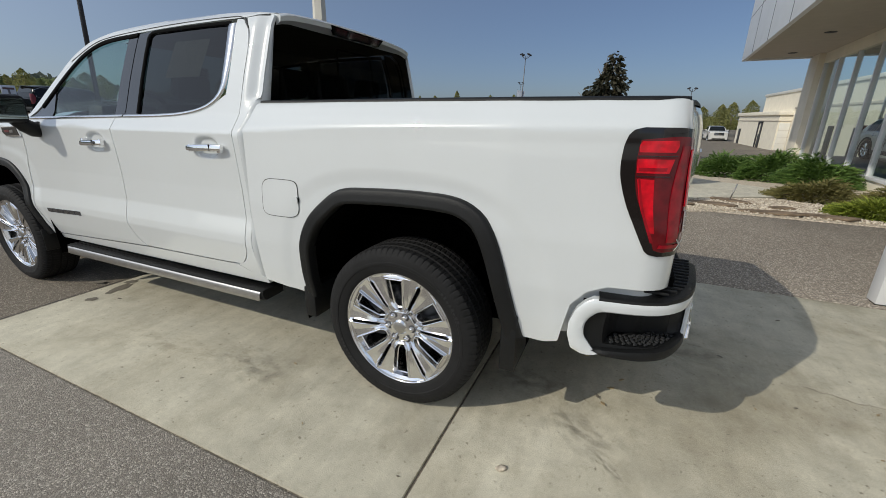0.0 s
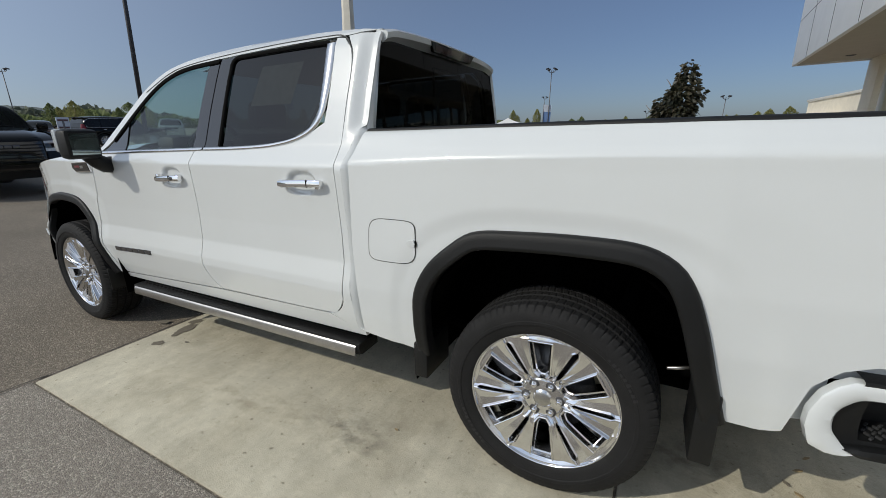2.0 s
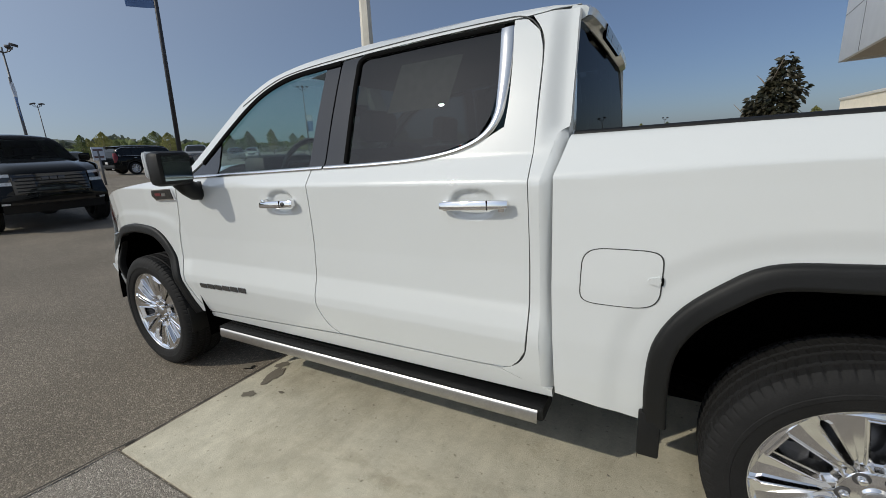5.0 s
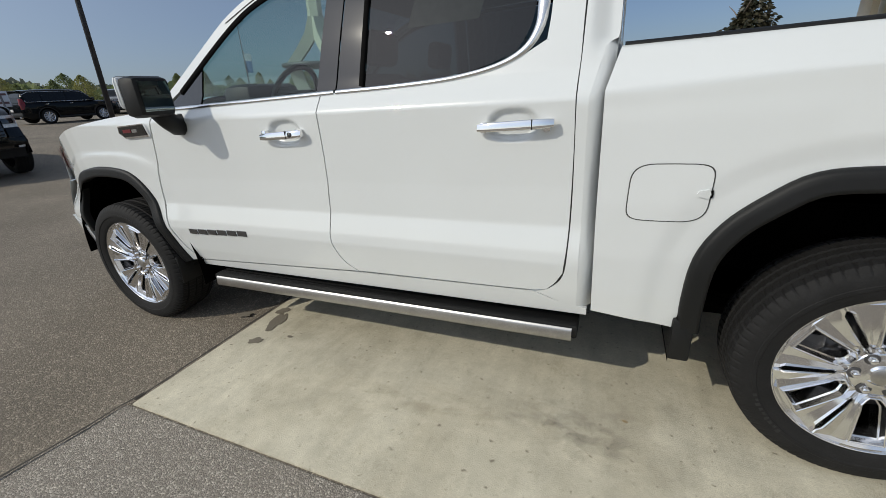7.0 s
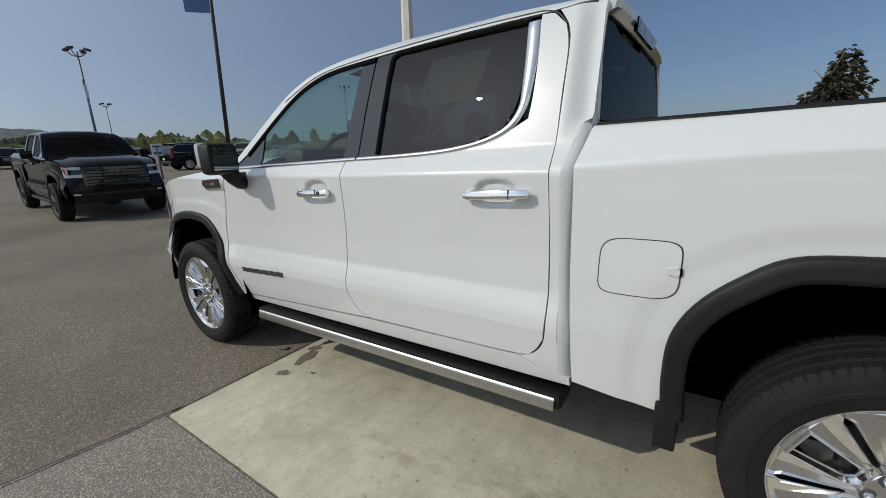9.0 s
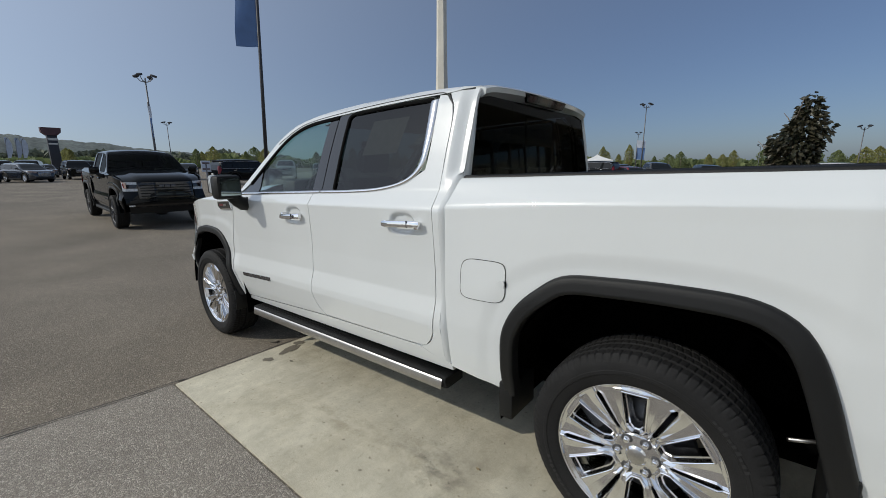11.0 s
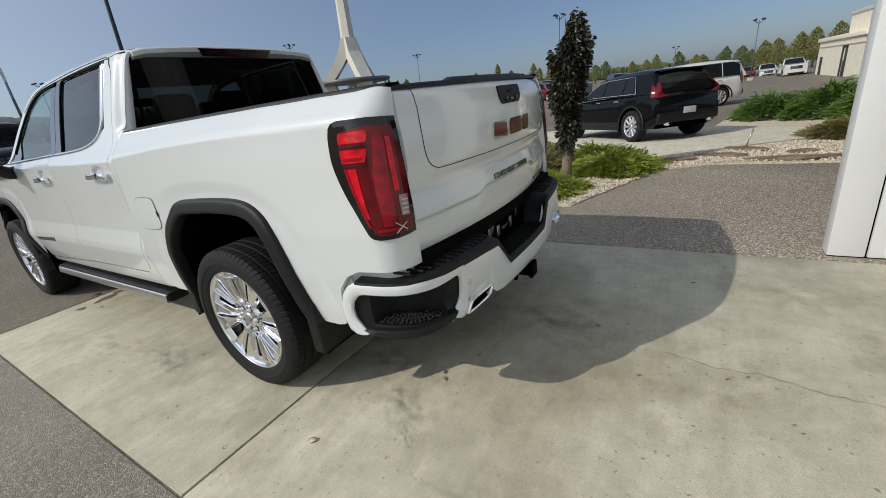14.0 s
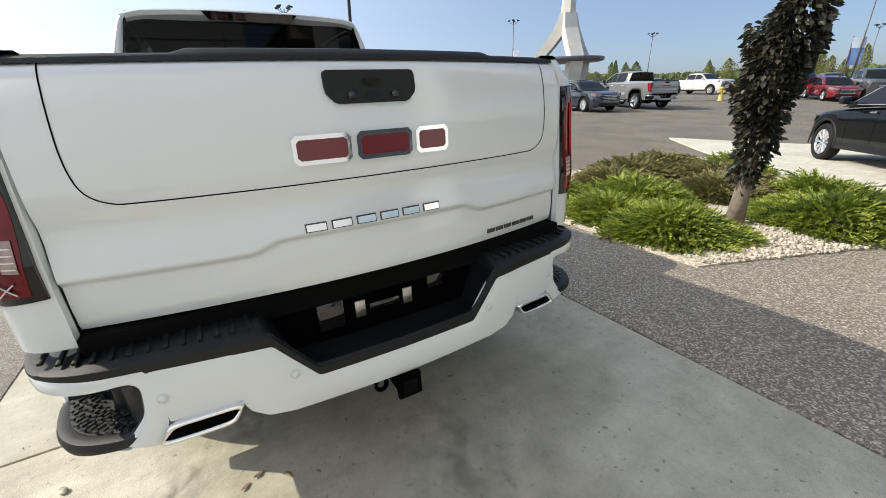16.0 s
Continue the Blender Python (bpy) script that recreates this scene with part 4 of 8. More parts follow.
        # rubber seals and bright trim
        def strip(name, m, parent, line, width, out, n=60):
            c = spline(line, n)
            rows = [[], [], [], []]
            for i, p in enumerate(c):
                t = c[min(i + 1, n - 1)] - c[max(i - 1, 0)]
                nn = np.array([-t[1], t[0]]) / np.linalg.norm(t)
                wd = width(i / (n - 1)) if callable(width) else width
                for r, (f, o) in zip(rows, ((-0.5, out - 0.008), (-0.4, out), (0.4, out), (0.5, out - 0.008))):
                    q = p + nn * wd * f
                    r.append(body_point(q[0], q[1], side, o))
            bm = bmesh.new()
            grid_bm(bm, rows)
            return part(name, bm, m, parent)
        # strips behind the door gaps, coloured dark for the shade in them
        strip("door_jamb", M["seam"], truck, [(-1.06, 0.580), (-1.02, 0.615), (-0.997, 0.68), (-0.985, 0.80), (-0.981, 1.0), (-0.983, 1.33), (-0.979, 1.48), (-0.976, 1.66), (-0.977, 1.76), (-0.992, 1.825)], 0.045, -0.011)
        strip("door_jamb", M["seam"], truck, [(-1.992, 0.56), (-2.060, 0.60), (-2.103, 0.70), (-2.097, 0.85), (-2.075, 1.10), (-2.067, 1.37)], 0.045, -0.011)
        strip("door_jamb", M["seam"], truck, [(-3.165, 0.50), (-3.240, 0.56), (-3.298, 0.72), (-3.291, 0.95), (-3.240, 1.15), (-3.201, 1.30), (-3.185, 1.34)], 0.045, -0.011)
        strip("window_seal", M["dark_gap"], fd, [(-2.99, 1.440), (-2.86, 1.538), (-2.62, 1.715), (-2.45, 1.801), (-2.26, 1.844), (-1.96, 1.862)], 0.030, 0.001)
        strip("window_seal", M["dark_gap"], door, [(-1.862, 1.40), (-1.852, 1.60), (-1.845, 1.78), (-1.828, 1.858), (-1.70, 1.868), (-1.4, 1.872), (-1.14, 1.869)], 0.024, 0.0005)
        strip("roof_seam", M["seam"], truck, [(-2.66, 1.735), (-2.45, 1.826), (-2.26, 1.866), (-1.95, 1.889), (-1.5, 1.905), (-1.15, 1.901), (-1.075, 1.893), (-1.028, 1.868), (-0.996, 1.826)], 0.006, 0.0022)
        strip("bright_trim", M["bright_trim"], fd, [(-3.12, 1.362), (-2.6, 1.372), (-1.996, 1.384)], 0.019, 0.006)
        strip("bright_trim", M["bright_trim"], door, [(-1.984, 1.384), (-1.70, 1.389), (-1.45, 1.401), (-1.28, 1.429), (-1.178, 1.474), (-1.130, 1.540), (-1.119, 1.62), (-1.117, 1.74), (-1.124, 1.862)], lambda t: 0.019 + 0.034 * smoothstep((t - 0.55) / 0.40), 0.006)
        # handles
        for par, x0, keyed in ((fd, -2.395, True), (door, -1.325, False)):
            bm = bmesh.new()
            rows = []
            for t in np.linspace(0, 1, 15):
                x = x0 + (0.245 if keyed else 0.275) * t
                bow = 0.034 - 0.010 * (2 * t - 1) ** 4
                h = 0.0175 * (1 - 0.22 * (abs(2 * t - 1) ** 5))
                zc = (1.212 if keyed else 1.222) + 0.010 * t
                row = []
                for k in range(20):
                    a = 2 * math.pi * (k + 0.5) / 20
                    ca, sa = (math.copysign(abs(f(a)) ** 0.55, f(a)) for f in (math.cos, math.sin))
                    row.append(body_point(x, zc + h * sa, side, bow + (0.010 - 0.003 * sa) * ca))
                rows.append(row)
            vs = grid_bm(bm, rows, close_u=True)
            bm.faces.new(vs[0])
            bm.faces.new(vs[-1][::-1])
            bmesh.ops.recalc_face_normals(bm, faces=bm.faces)
            h = part("door_handle", bm, M["chrome"], par, "chrome door handle")
            yy = half_width(x0, 1.22)
            for xa in (x0 + 0.010, x0 + (0.208 if keyed else 0.238)):
                bm = boxes(((xa, min(side * (yy - 0.004), side * (yy + 0.03)), 1.202), (xa + 0.026, max(side * (yy - 0.004), side * (yy + 0.03)), 1.242)), bevel=0.006)
                part("handle_foot", bm, M["chrome"], h)
            if keyed:
                bm = bmesh.new()
                p0, p1 = Vector(body_point(x0 + 0.19, 1.220, side, 0.040)), Vector(body_point(x0 + 0.19, 1.220, side, 0.0455))
                cyl(bm, p0, p1, 0.011, n=16)
                part("key_lock", bm, M["badge_grey"], h)
            # black plate that paints in the dark underside of the grip
            bm = bmesh.new()
            prism(bm, [(x0 + 0.055, 1.206), (x0 + 0.215, 1.211), (x0 + 0.215, 1.224), (x0 + 0.055, 1.219)], lambda u, v, d: body_point(u, v, side, d + 0.020), 0.010)
            part("grip_shadow", bm, M["gloss_black"], h)
            bm = bmesh.new()
            xs = x0 + (0.165 if keyed else 0.20)
            zs = 1.219 if keyed else 1.229
            prism(bm, [(xs, zs - 0.0175), (xs + 0.003, zs - 0.0175), (xs + 0.003, zs + 0.0175), (xs, zs + 0.0175)], lambda u, v, d: body_point(u, v, side, d + 0.0325), 0.0125)
            part("handle_split", bm, M["dark_gap"], h)
            # the finger cup, pressed into the door's skin behind the handle
            cx, cz = x0 + 0.125, 1.228
            for v in par.data.vertices:
                f = (abs(v.co.x - cx) / 0.088) ** 2.6 + (abs(v.co.z - cz) / 0.052) ** 2.6
                if f < 1.4 and v.co.y * side > 0.9:
                    v.co.y -= side * 0.020 * smoothstep((1.25 - f) / 0.75)
        # front wing
        wing_bottom = [(-4.50, 0.63)] + arch_front(-WHEELBASE) + [(-3.22, 0.485)]
        side_panel("front_wing", W, truck, side, [(-4.44, 0.70), (-4.33, 0.66)] + arch_front(-WHEELBASE) + [(-3.215, 0.478), (-3.172, 0.484)], [(-4.40, 1.195), (-4.24, 1.245), (-4.0, 1.295), (-3.6, 1.338), (-3.25, 1.358), (-3.18, 1.356)],
                   [(-4.44, 0.70), (-4.44, 0.95), (-4.40, 1.195)], [(-3.172, 0.484), (-3.245, 0.56), (-3.304, 0.72), (-3.297, 0.95), (-3.246, 1.15), (-3.207, 1.30), (-3.18, 1.356)], 90, 40, "white front wing", smooth=(False, True, True, True))
        flare("wheel_arch_moulding", truck, side, arch_front(-WHEELBASE), proud=0.7, width=0.062)
        side_panel("bumper_end", W, truck, side, [(-4.36, 0.43), (-4.20, 0.43)], [(-4.46, 0.70), (-4.262, 0.62)], [(-4.36, 0.43), (-4.44, 0.55), (-4.46, 0.70)], [(-4.20, 0.43), (-4.255, 0.53), (-4.262, 0.62)], 8, 10, lip=0.03, out=0.012)
        side_panel("corner_lamp", M["clear_lens"], truck, side, [(-4.54, 1.00), (-4.42, 1.02)], [(-4.55, 1.145), (-4.37, 1.18)], [(-4.54, 1.00), (-4.55, 1.145)], [(-4.42, 1.02), (-4.37, 1.18)], 6, 6, "clear corner lamp with an amber reflector", lip=0.008, out=0.006)
        side_panel("amber_reflector", M["dark_red_lens"], truck, side, [(-4.47, 1.025), (-4.425, 1.03)], [(-4.46, 1.12), (-4.405, 1.13)], [(-4.47, 1.025), (-4.46, 1.12)], [(-4.425, 1.03), (-4.405, 1.13)], 4, 4, lip=0.003, out=0.011)
        # sill
        side_panel("sill", W, truck, side, [(-3.18, 0.445), (-2.0, 0.455), (-0.905, 0.462)], [(-3.165, 0.478), (-2.0, 0.536), (-1.11, 0.555), (-1.03, 0.522), (-0.905, 0.497)], [(-3.18, 0.445), (-3.165, 0.478)], [(-0.905, 0.462), (-0.905, 0.497)], 50, 5, lip=0.05, smooth=(True, False, False, False))
        # running board
        bm = bmesh.new()
        rows = []
        for x in (-3.06, -3.05, -2.2, -1.4, -0.945, -0.935):
            d = 0.0 if x in (-3.05, -0.945, -2.2, -1.4) else 0.006
            z0 = 0.395 + 0.006 * (x + 3.05)
            rows.append([(x, side * y, z0 + z) for y, z in ((0.80, 0.012 - d), (0.935, 0.016 - d), (0.950, 0.010), (0.955, -0.010), (0.945, -0.052 + d), (0.925, -0.060 + d), (0.80, -0.055 + d))])
        vs = grid_bm(bm, rows)
        bm.faces.new(vs[0])
        bm.faces.new(vs[-1][::-1])
        bmesh.ops.recalc_face_normals(bm, faces=bm.faces)
        rb = part("running_board", bm, M["black_plastic"], truck, "black running board with a bright outer face")
        bm = bmesh.new()
        rows = []
        for x in (-3.045, -2.2, -1.4, -0.955):
            z0 = 0.395 + 0.006 * (x + 3.05)
            rows.append([(x, side * y, z0 + z) for y, z in ((0.946, 0.004), (0.9570, -0.003), (0.9600, -0.010), (0.9655, -0.048), (0.9620, -0.056), (0.950, -0.059))])
        grid_bm(bm, rows)
        part("step_face", bm, M["alu"], rb, "brushed metal step edge")
        bm = boxes(*[((-3.03, side * 0.80 + (0.03 + 0.026 * k) * side - 0.006, 0.404), (-0.96, side * 0.80 + (0.03 + 0.026 * k) * side + 0.006, 0.418)) for k in range(4)])
        part("tread_rib", bm, M["black_plastic"], rb)
        for xb in (-2.75, -1.25):
            bm = boxes(((xb - 0.03, min(side * 0.6, side * 0.86), 0.345), (xb + 0.03, max(side * 0.6, side * 0.86), 0.375)), bevel=0.008)
            part("step_bracket", bm, M["steel_dark"], rb)
        # mirror
        mir = bmesh.new()
        for lo_, hi_, mm in (((-0.035, -0.105 if side < 0 else -0.090, -0.092), (0.075, 0.090 if side < 0 else 0.105, 0.088), None),):
            box(mir, lo_, hi_, None, 0.032)
        mp = pose(-2.93, side * 1.11, 1.425, 0, 0, side * -6)
        bmesh.ops.transform(mir, matrix=mp, verts=mir.verts)
        mo = part("door_mirror", mir, BP, truck, "black door mirror with a white cap")
        bm = boxes(((0.0752, -0.082 if side < 0 else -0.068, -0.066), (0.0775, 0.068 if side < 0 else 0.082, 0.064)), bevel=0.0)
        bmesh.ops.transform(bm, matrix=mp, verts=bm.verts)
        part("mirror_glass", bm, M["mirror"], mo)
        bm = bmesh.new()
        box(bm, (-0.050, -0.109 if side < 0 else -0.092, -0.050), (-0.012, 0.092 if side < 0 else 0.109, 0.092), None, 0.022)
        bmesh.ops.transform(bm, matrix=mp, verts=bm.verts)
        part("mirror_cap", bm, W, mo, "white mirror cap")
        bm = bmesh.new()
        tube(bm, [(-2.93, side * 1.08, 1.355), (-2.94, side * 1.035, 1.315), (-2.96, side * 0.985, 1.285), (-2.97, side * 0.935, 1.285)], [0.042, 0.048, 0.052, 0.058], 10)
        part("mirror_arm", bm, BP, mo)
        # wing vent badge
        vent = bmesh.new()
        prism(vent, [(-3.475, 1.292), (-3.245, 1.302), (-3.228, 1.232), (-3.44, 1.224), (-3.485, 1.255)], lambda u, v, d: body_point(u, v, side, d), 0.012)
        vb = part("wing_badge", vent, M["chrome"], truck, "chrome-edged wing badge")
        vent = bmesh.new()
        prism(vent, [(-3.467, 1.2865), (-3.247, 1.296), (-3.235, 1.240), (-3.437, 1.231), (-3.475, 1.257)], lambda u, v, d: body_point(u, v, side, d + 0.008), 0.006)
        part("badge_field", vent, M["gloss_black"], vb)
        for u0, u1, mm in ((-3.435, -3.365, M["badge_red"]), (-3.355, -3.310, M["alu"])):
            vent = bmesh.new()
            prism(vent, [(u0, 1.272), (u1, 1.275), (u1, 1.257), (u0, 1.254)], lambda u, v, d: body_point(u, v, side, d + 0.013), 0.003)
            part("badge_bar", vent, mm, vb)
        # door script as plain bars
        for k in range(6):
            bm = bmesh.new()
            x0, x1 = -3.135 + k * 0.079, -3.135 + k * 0.079 + 0.066
            z0 = 0.672 + 0.003 * k
            prism(bm, [(x0, z0), (x1, z0), (x1, z0 + 0.030), (x0, z0 + 0.030)], lambda u, v, d: body_point(u, v, side, d), 0.006)
            part("door_badge_bar", bm, M["badge_grey"], fd)
        # tail lamp: dark housing and red lenses in layers
        def swell(out):
            return lambda s, z: out + 0.005 * smoothstep((s - 0.93) / 0.14) * smoothstep((z - 0.93) / 0.12) * smoothstep((1.375 - z) / 0.10)

        TL = side_panel("tail_lamp", M["smoke_lens"], truck, side, [(0.998, 0.952), (1.012, 0.940), (1.04, 0.934), (1.10, 0.933), (edge_s(0.94) - 0.010, 0.940)], [(0.896, 1.345), (0.911, 1.362), (0.941, 1.370), (1.05, 1.370), (edge_s(1.362) - 0.010, 1.362)], [(0.998, 0.952), (0.958, 1.03), (0.915, 1.12), (0.886, 1.215), (0.885, 1.30), (0.896, 1.345)], [(edge_s(z) - 0.010, z) for z in (0.940, 1.05, 1.15, 1.25, 1.31, 1.362)], 40, 44, "dark-bordered red tail lamp", lip=0.03, out=swell(0.006), smooth=(False, False, True, False))

        def red(m, bottom, top, left, right, out, name="red_lens", label="", lip=0.0015):
            side_panel(name, m, TL, side, bottom, top, left, right, 20, 28, label, lip=lip, out=swell(out), smooth=(True, True, True, True))
        DR, RL, MR = M["dark_red_lens"], M["red_lens"], M["mid_red_lens"]
        # the dark red body of the lens, then brighter fields stepped out of it
        red(DR, [(1.026, 0.958), (1.06, 0.950), (1.160, 0.954)], [(0.936, 1.330), (1.05, 1.342), (1.134, 1.334)], [(1.026, 0.958), (0.990, 1.05), (0.946, 1.15), (0.931, 1.25), (0.936, 1.330)], [(1.160, 0.954), (1.166, 1.15), (1.134, 1.334)], 0.0075)
        red(RL, [(0.936, 1.290), (1.040, 1.292)], [(0.941, 1.326), (1.046, 1.330)], [(0.936, 1.290), (0.933, 1.310), (0.941, 1.326)], [(1.040, 1.292), (1.048, 1.312), (1.046, 1.330)], 0.0100)
        red(RL, [(0.936, 1.222), (1.030, 1.224)], [(0.933, 1.268), (1.040, 1.270)], [(0.936, 1.222), (0.933, 1.268)], [(1.030, 1.224), (1.040, 1.270)], 0.0115)
        red(MR, [(0.942, 1.229), (1.020, 1.231)], [(0.940, 1.240), (1.022, 1.242)], [(0.942, 1.229), (0.940, 1.240)], [(1.020, 1.231), (1.022, 1.242)], 0.0135)
        red(M["brake_red"], [(0.932, 1.276), (1.046, 1.278)], [(0.932, 1.280), (1.048, 1.282)], [(0.932, 1.276), (0.932, 1.280)], [(1.046, 1.278), (1.048, 1.282)], 0.0120, "lamp_divider")
        red(M["brake_red"], [(0.936, 1.208), (1.036, 1.210)], [(0.935, 1.213), (1.036, 1.215)], [(0.936, 1.208), (0.935, 1.213)], [(1.036, 1.210), (1.036, 1.215)], 0.0100, "lamp_divider")
        red(RL, [(1.000, 1.020), (1.018, 1.018)], [(0.941, 1.202), (0.992, 1.202)], [(1.000, 1.020), (0.962, 1.11), (0.941, 1.202)], [(1.018, 1.018), (1.002, 1.11), (0.992, 1.202)], 0.0100)
        red(MR, [(1.010, 0.985), (1.020, 0.985)], [(0.944, 1.205), (0.950, 1.205)], [(1.010, 0.985), (0.968, 1.10), (0.944, 1.205)], [(1.020, 0.985), (0.976, 1.10), (0.950, 1.205)], 0.0120)
        red(MR, [(1.062, 0.985), (1.108, 0.985)], [(1.062, 1.312), (1.096, 1.312)], [(1.062, 0.985), (1.048, 1.15), (1.062, 1.312)], [(1.108, 0.985), (1.098, 1.15), (1.096, 1.312)], 0.0100)
        red(RL, [(1.110, 1.110), (1.128, 1.110)], [(1.100, 1.300), (1.116, 1.300)], [(1.110, 1.110), (1.104, 1.20), (1.100, 1.300)], [(1.128, 1.110), (1.124, 1.20), (1.116, 1.300)], 0.0115)
        red(MR, [(1.036, 0.966), (1.128, 0.964)], [(1.040, 0.978), (1.126, 0.976)], [(1.036, 0.966), (1.040, 0.978)], [(1.128, 0.964), (1.126, 0.976)], 0.0115)
        red(M["clear_lens"], [(1.128, 1.016), (1.156, 1.012)], [(1.122, 1.092), (1.156, 1.090)], [(1.128, 1.016), (1.124, 1.05), (1.122, 1.092)], [(1.156, 1.012), (1.156, 1.090)], 0.0105, "reversing_lens", "pale ribbed reversing lamp")
        for k in range(4):
            z0 = 1.024 + 0.016 * k
            red(M["lens_rib"], [(1.130, z0), (1.154, z0 - 0.002)], [(1.130, z0 + 0.003), (1.154, z0 + 0.001)], [(1.130, z0), (1.130, z0 + 0.003)], [(1.154, z0 - 0.002), (1.154, z0 + 0.001)], 0.0125, "lens_rib")
        if side < 0:
            for d in (-1, 1):                      # crossed chalk strokes
                a, b = (1.100, 0.973 - 0.020 * d), (1.140, 0.973 + 0.014 * d)
                red(M["paper"], [(a[0], a[1]), (b[0], b[1])], [(a[0], a[1] + 0.004), (b[0], b[1] + 0.004)], [(a[0], a[1]), (a[0], a[1] + 0.004)], [(b[0], b[1]), (b[0], b[1] + 0.004)], 0.0135, "chalk_stroke")
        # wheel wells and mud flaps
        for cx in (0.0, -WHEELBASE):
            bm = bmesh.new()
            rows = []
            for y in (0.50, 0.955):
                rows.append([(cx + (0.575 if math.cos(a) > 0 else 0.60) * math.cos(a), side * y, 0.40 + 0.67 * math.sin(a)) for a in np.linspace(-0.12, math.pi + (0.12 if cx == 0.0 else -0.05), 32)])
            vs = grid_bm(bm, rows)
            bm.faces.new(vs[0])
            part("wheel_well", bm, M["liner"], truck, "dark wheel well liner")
        bm = boxes(((0.505, min(side * 0.74, side * 0.970), 0.33), (0.575, max(side * 0.74, side * 0.970), 0.60), None), bevel=0.008)
        part("mud_flap", bm, BP, truck)
        bm = boxes(((-3.36, min(side * 0.74, side * 0.985), 0.32), (-3.33, max(side * 0.74, side * 0.985), 0.50)), bevel=0.008)
        part("mud_flap", bm, BP, truck)
        bm = boxes(((-0.60, min(side * 0.74, side * 0.965), 0.345), (-0.53, max(side * 0.74, side * 0.965), 0.52)), bevel=0.008)
        part("mud_flap", bm, BP, truck)
        # underbody behind the rear wheel: spring, damper, frame rail, near-black for the shade there
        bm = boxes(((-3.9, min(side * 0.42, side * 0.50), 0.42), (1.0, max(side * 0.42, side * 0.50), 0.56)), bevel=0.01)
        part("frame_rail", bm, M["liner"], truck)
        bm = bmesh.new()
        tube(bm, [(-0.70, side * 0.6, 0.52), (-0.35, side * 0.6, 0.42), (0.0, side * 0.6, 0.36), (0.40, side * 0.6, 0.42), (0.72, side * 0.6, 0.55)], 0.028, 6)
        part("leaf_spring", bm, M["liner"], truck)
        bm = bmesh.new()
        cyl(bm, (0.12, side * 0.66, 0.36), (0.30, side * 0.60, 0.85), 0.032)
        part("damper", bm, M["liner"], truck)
        bm = bmesh.new()
        cyl(bm, (0.42, side * 0.80, 0.575), (0.58, side * 0.72, 0.575), 0.007)
        part("exhaust_hanger", bm, M["alu"], truck)

    # wheels
    wheels = []
    for cx in (0.0, -WHEELBASE):
        for side in (-1, 1):
            nm = new("wheel")
            nm.parent = truck
            nm.matrix_basis = pose(cx, side * 0.875, HUB, 90 if side < 0 else -90, 0, 0) @ pose(0, 0, 0, 0, 0, 3 if cx == 0 else 40)
            tagged(nm, "split-spoke polished alloy wheel with a black tyre")
            if not wheels:
                wheel_parts(nm)
            else:
                for o in wheels[0].children:
                    c = o.copy()
                    scene.collection.objects.link(c)
                    c.parent = nm
            wheels.append(nm)
    for cx in (0.0, -WHEELBASE):
        bm = lathe([(0.05, -0.8), (0.05, -0.2), (0.10, -0.15), (0.17, -0.04), (0.17, 0.10), (0.10, 0.2), (0.05, 0.25), (0.05, 0.8)], 16, pose(cx, 0, HUB, 90, 0, 0))
        part("axle", bm, M["steel_dark"], truck)

    # tailgate
    yl = gate_half
    zs, us = np.r_[np.linspace(0.83, 0.94, 8), np.linspace(0.945, 1.01, 27), np.linspace(1.02, 1.452, 34)], np.linspace(-1, 1, 110)
    bm = shell([[(u, z) for u in us] for z in zs], lambda u, z: (rear_end(u * yl(z), z), u * yl(z), z), 0.05, (-1, 0, 0))
    tg = part("tailgate", bm, W, truck, "white tailgate with a stepped lower crease")
    # the inner gate's seam
    line = [(-0.694, 1.452), (-0.703, 1.30), (-0.700, 1.215), (-0.682, 1.168), (-0.640, 1.143), (-0.58, 1.139), (-0.3, 1.138), (0.0, 1.138), (0.3, 1.138), (0.58, 1.139), (0.640, 1.143), (0.682, 1.168), (0.700, 1.215), (0.703, 1.30), (0.694, 1.452)]
    c = spline(line, 160)
    rows = [[], []]
    for i, p in enumerate(c):
        t = c[min(i + 1, 159)] - c[max(i - 1, 0)]
        n = np.array([-t[1], t[0]]) / np.linalg.norm(t) * 0.0017
        for r, q in zip(rows, (p - n, p + n)):
            r.append((rear_end(q[0], q[1]) + 0.0012, q[0], q[1]))
    bm = bmesh.new()
    grid_bm(bm, rows)
    part("gate_seam", bm, M["dark_gap"], tg)
    face = lambda u, v, d: (rear_end(u, v) + d, u, v)
    # top trim of the gate
    bm = bmesh.new()
    rows = []
    for y in np.linspace(-0.777, 0.777, 44):
        x = rear_end(y, 1.44)
        h = 0.016 if abs(y) < 0.42 else 0.004
        rows.append([(x + 0.000, y, 1.446), (x - 0.004, y, 1.458), (x - 0.02, y, 1.462 + h * 0.7), (x - 0.05, y, 1.462 + h), (x - 0.08, y, 1.455), (x - 0.08, y, 1.40)])
    grid_bm(bm, rows)
    part("gate_top_trim", bm, BP, tg, "black plastic gate top trim")
    # gate handle panel
    bm = bmesh.new()
    prism(bm, [(-0.130, 1.408), (-0.127, 1.416), (-0.118, 1.420), (0.118, 1.420), (0.127, 1.416), (0.130, 1.408), (0.130, 1.375), (0.126, 1.360), (0.108, 1.341), (0.095, 1.336), (-0.095, 1.336), (-0.108, 1.341), (-0.126, 1.360), (-0.130, 1.375)], face, 0.010)
    hp = part("gate_handle", bm, BP, tg, "black gate handle panel with buttons and a camera")
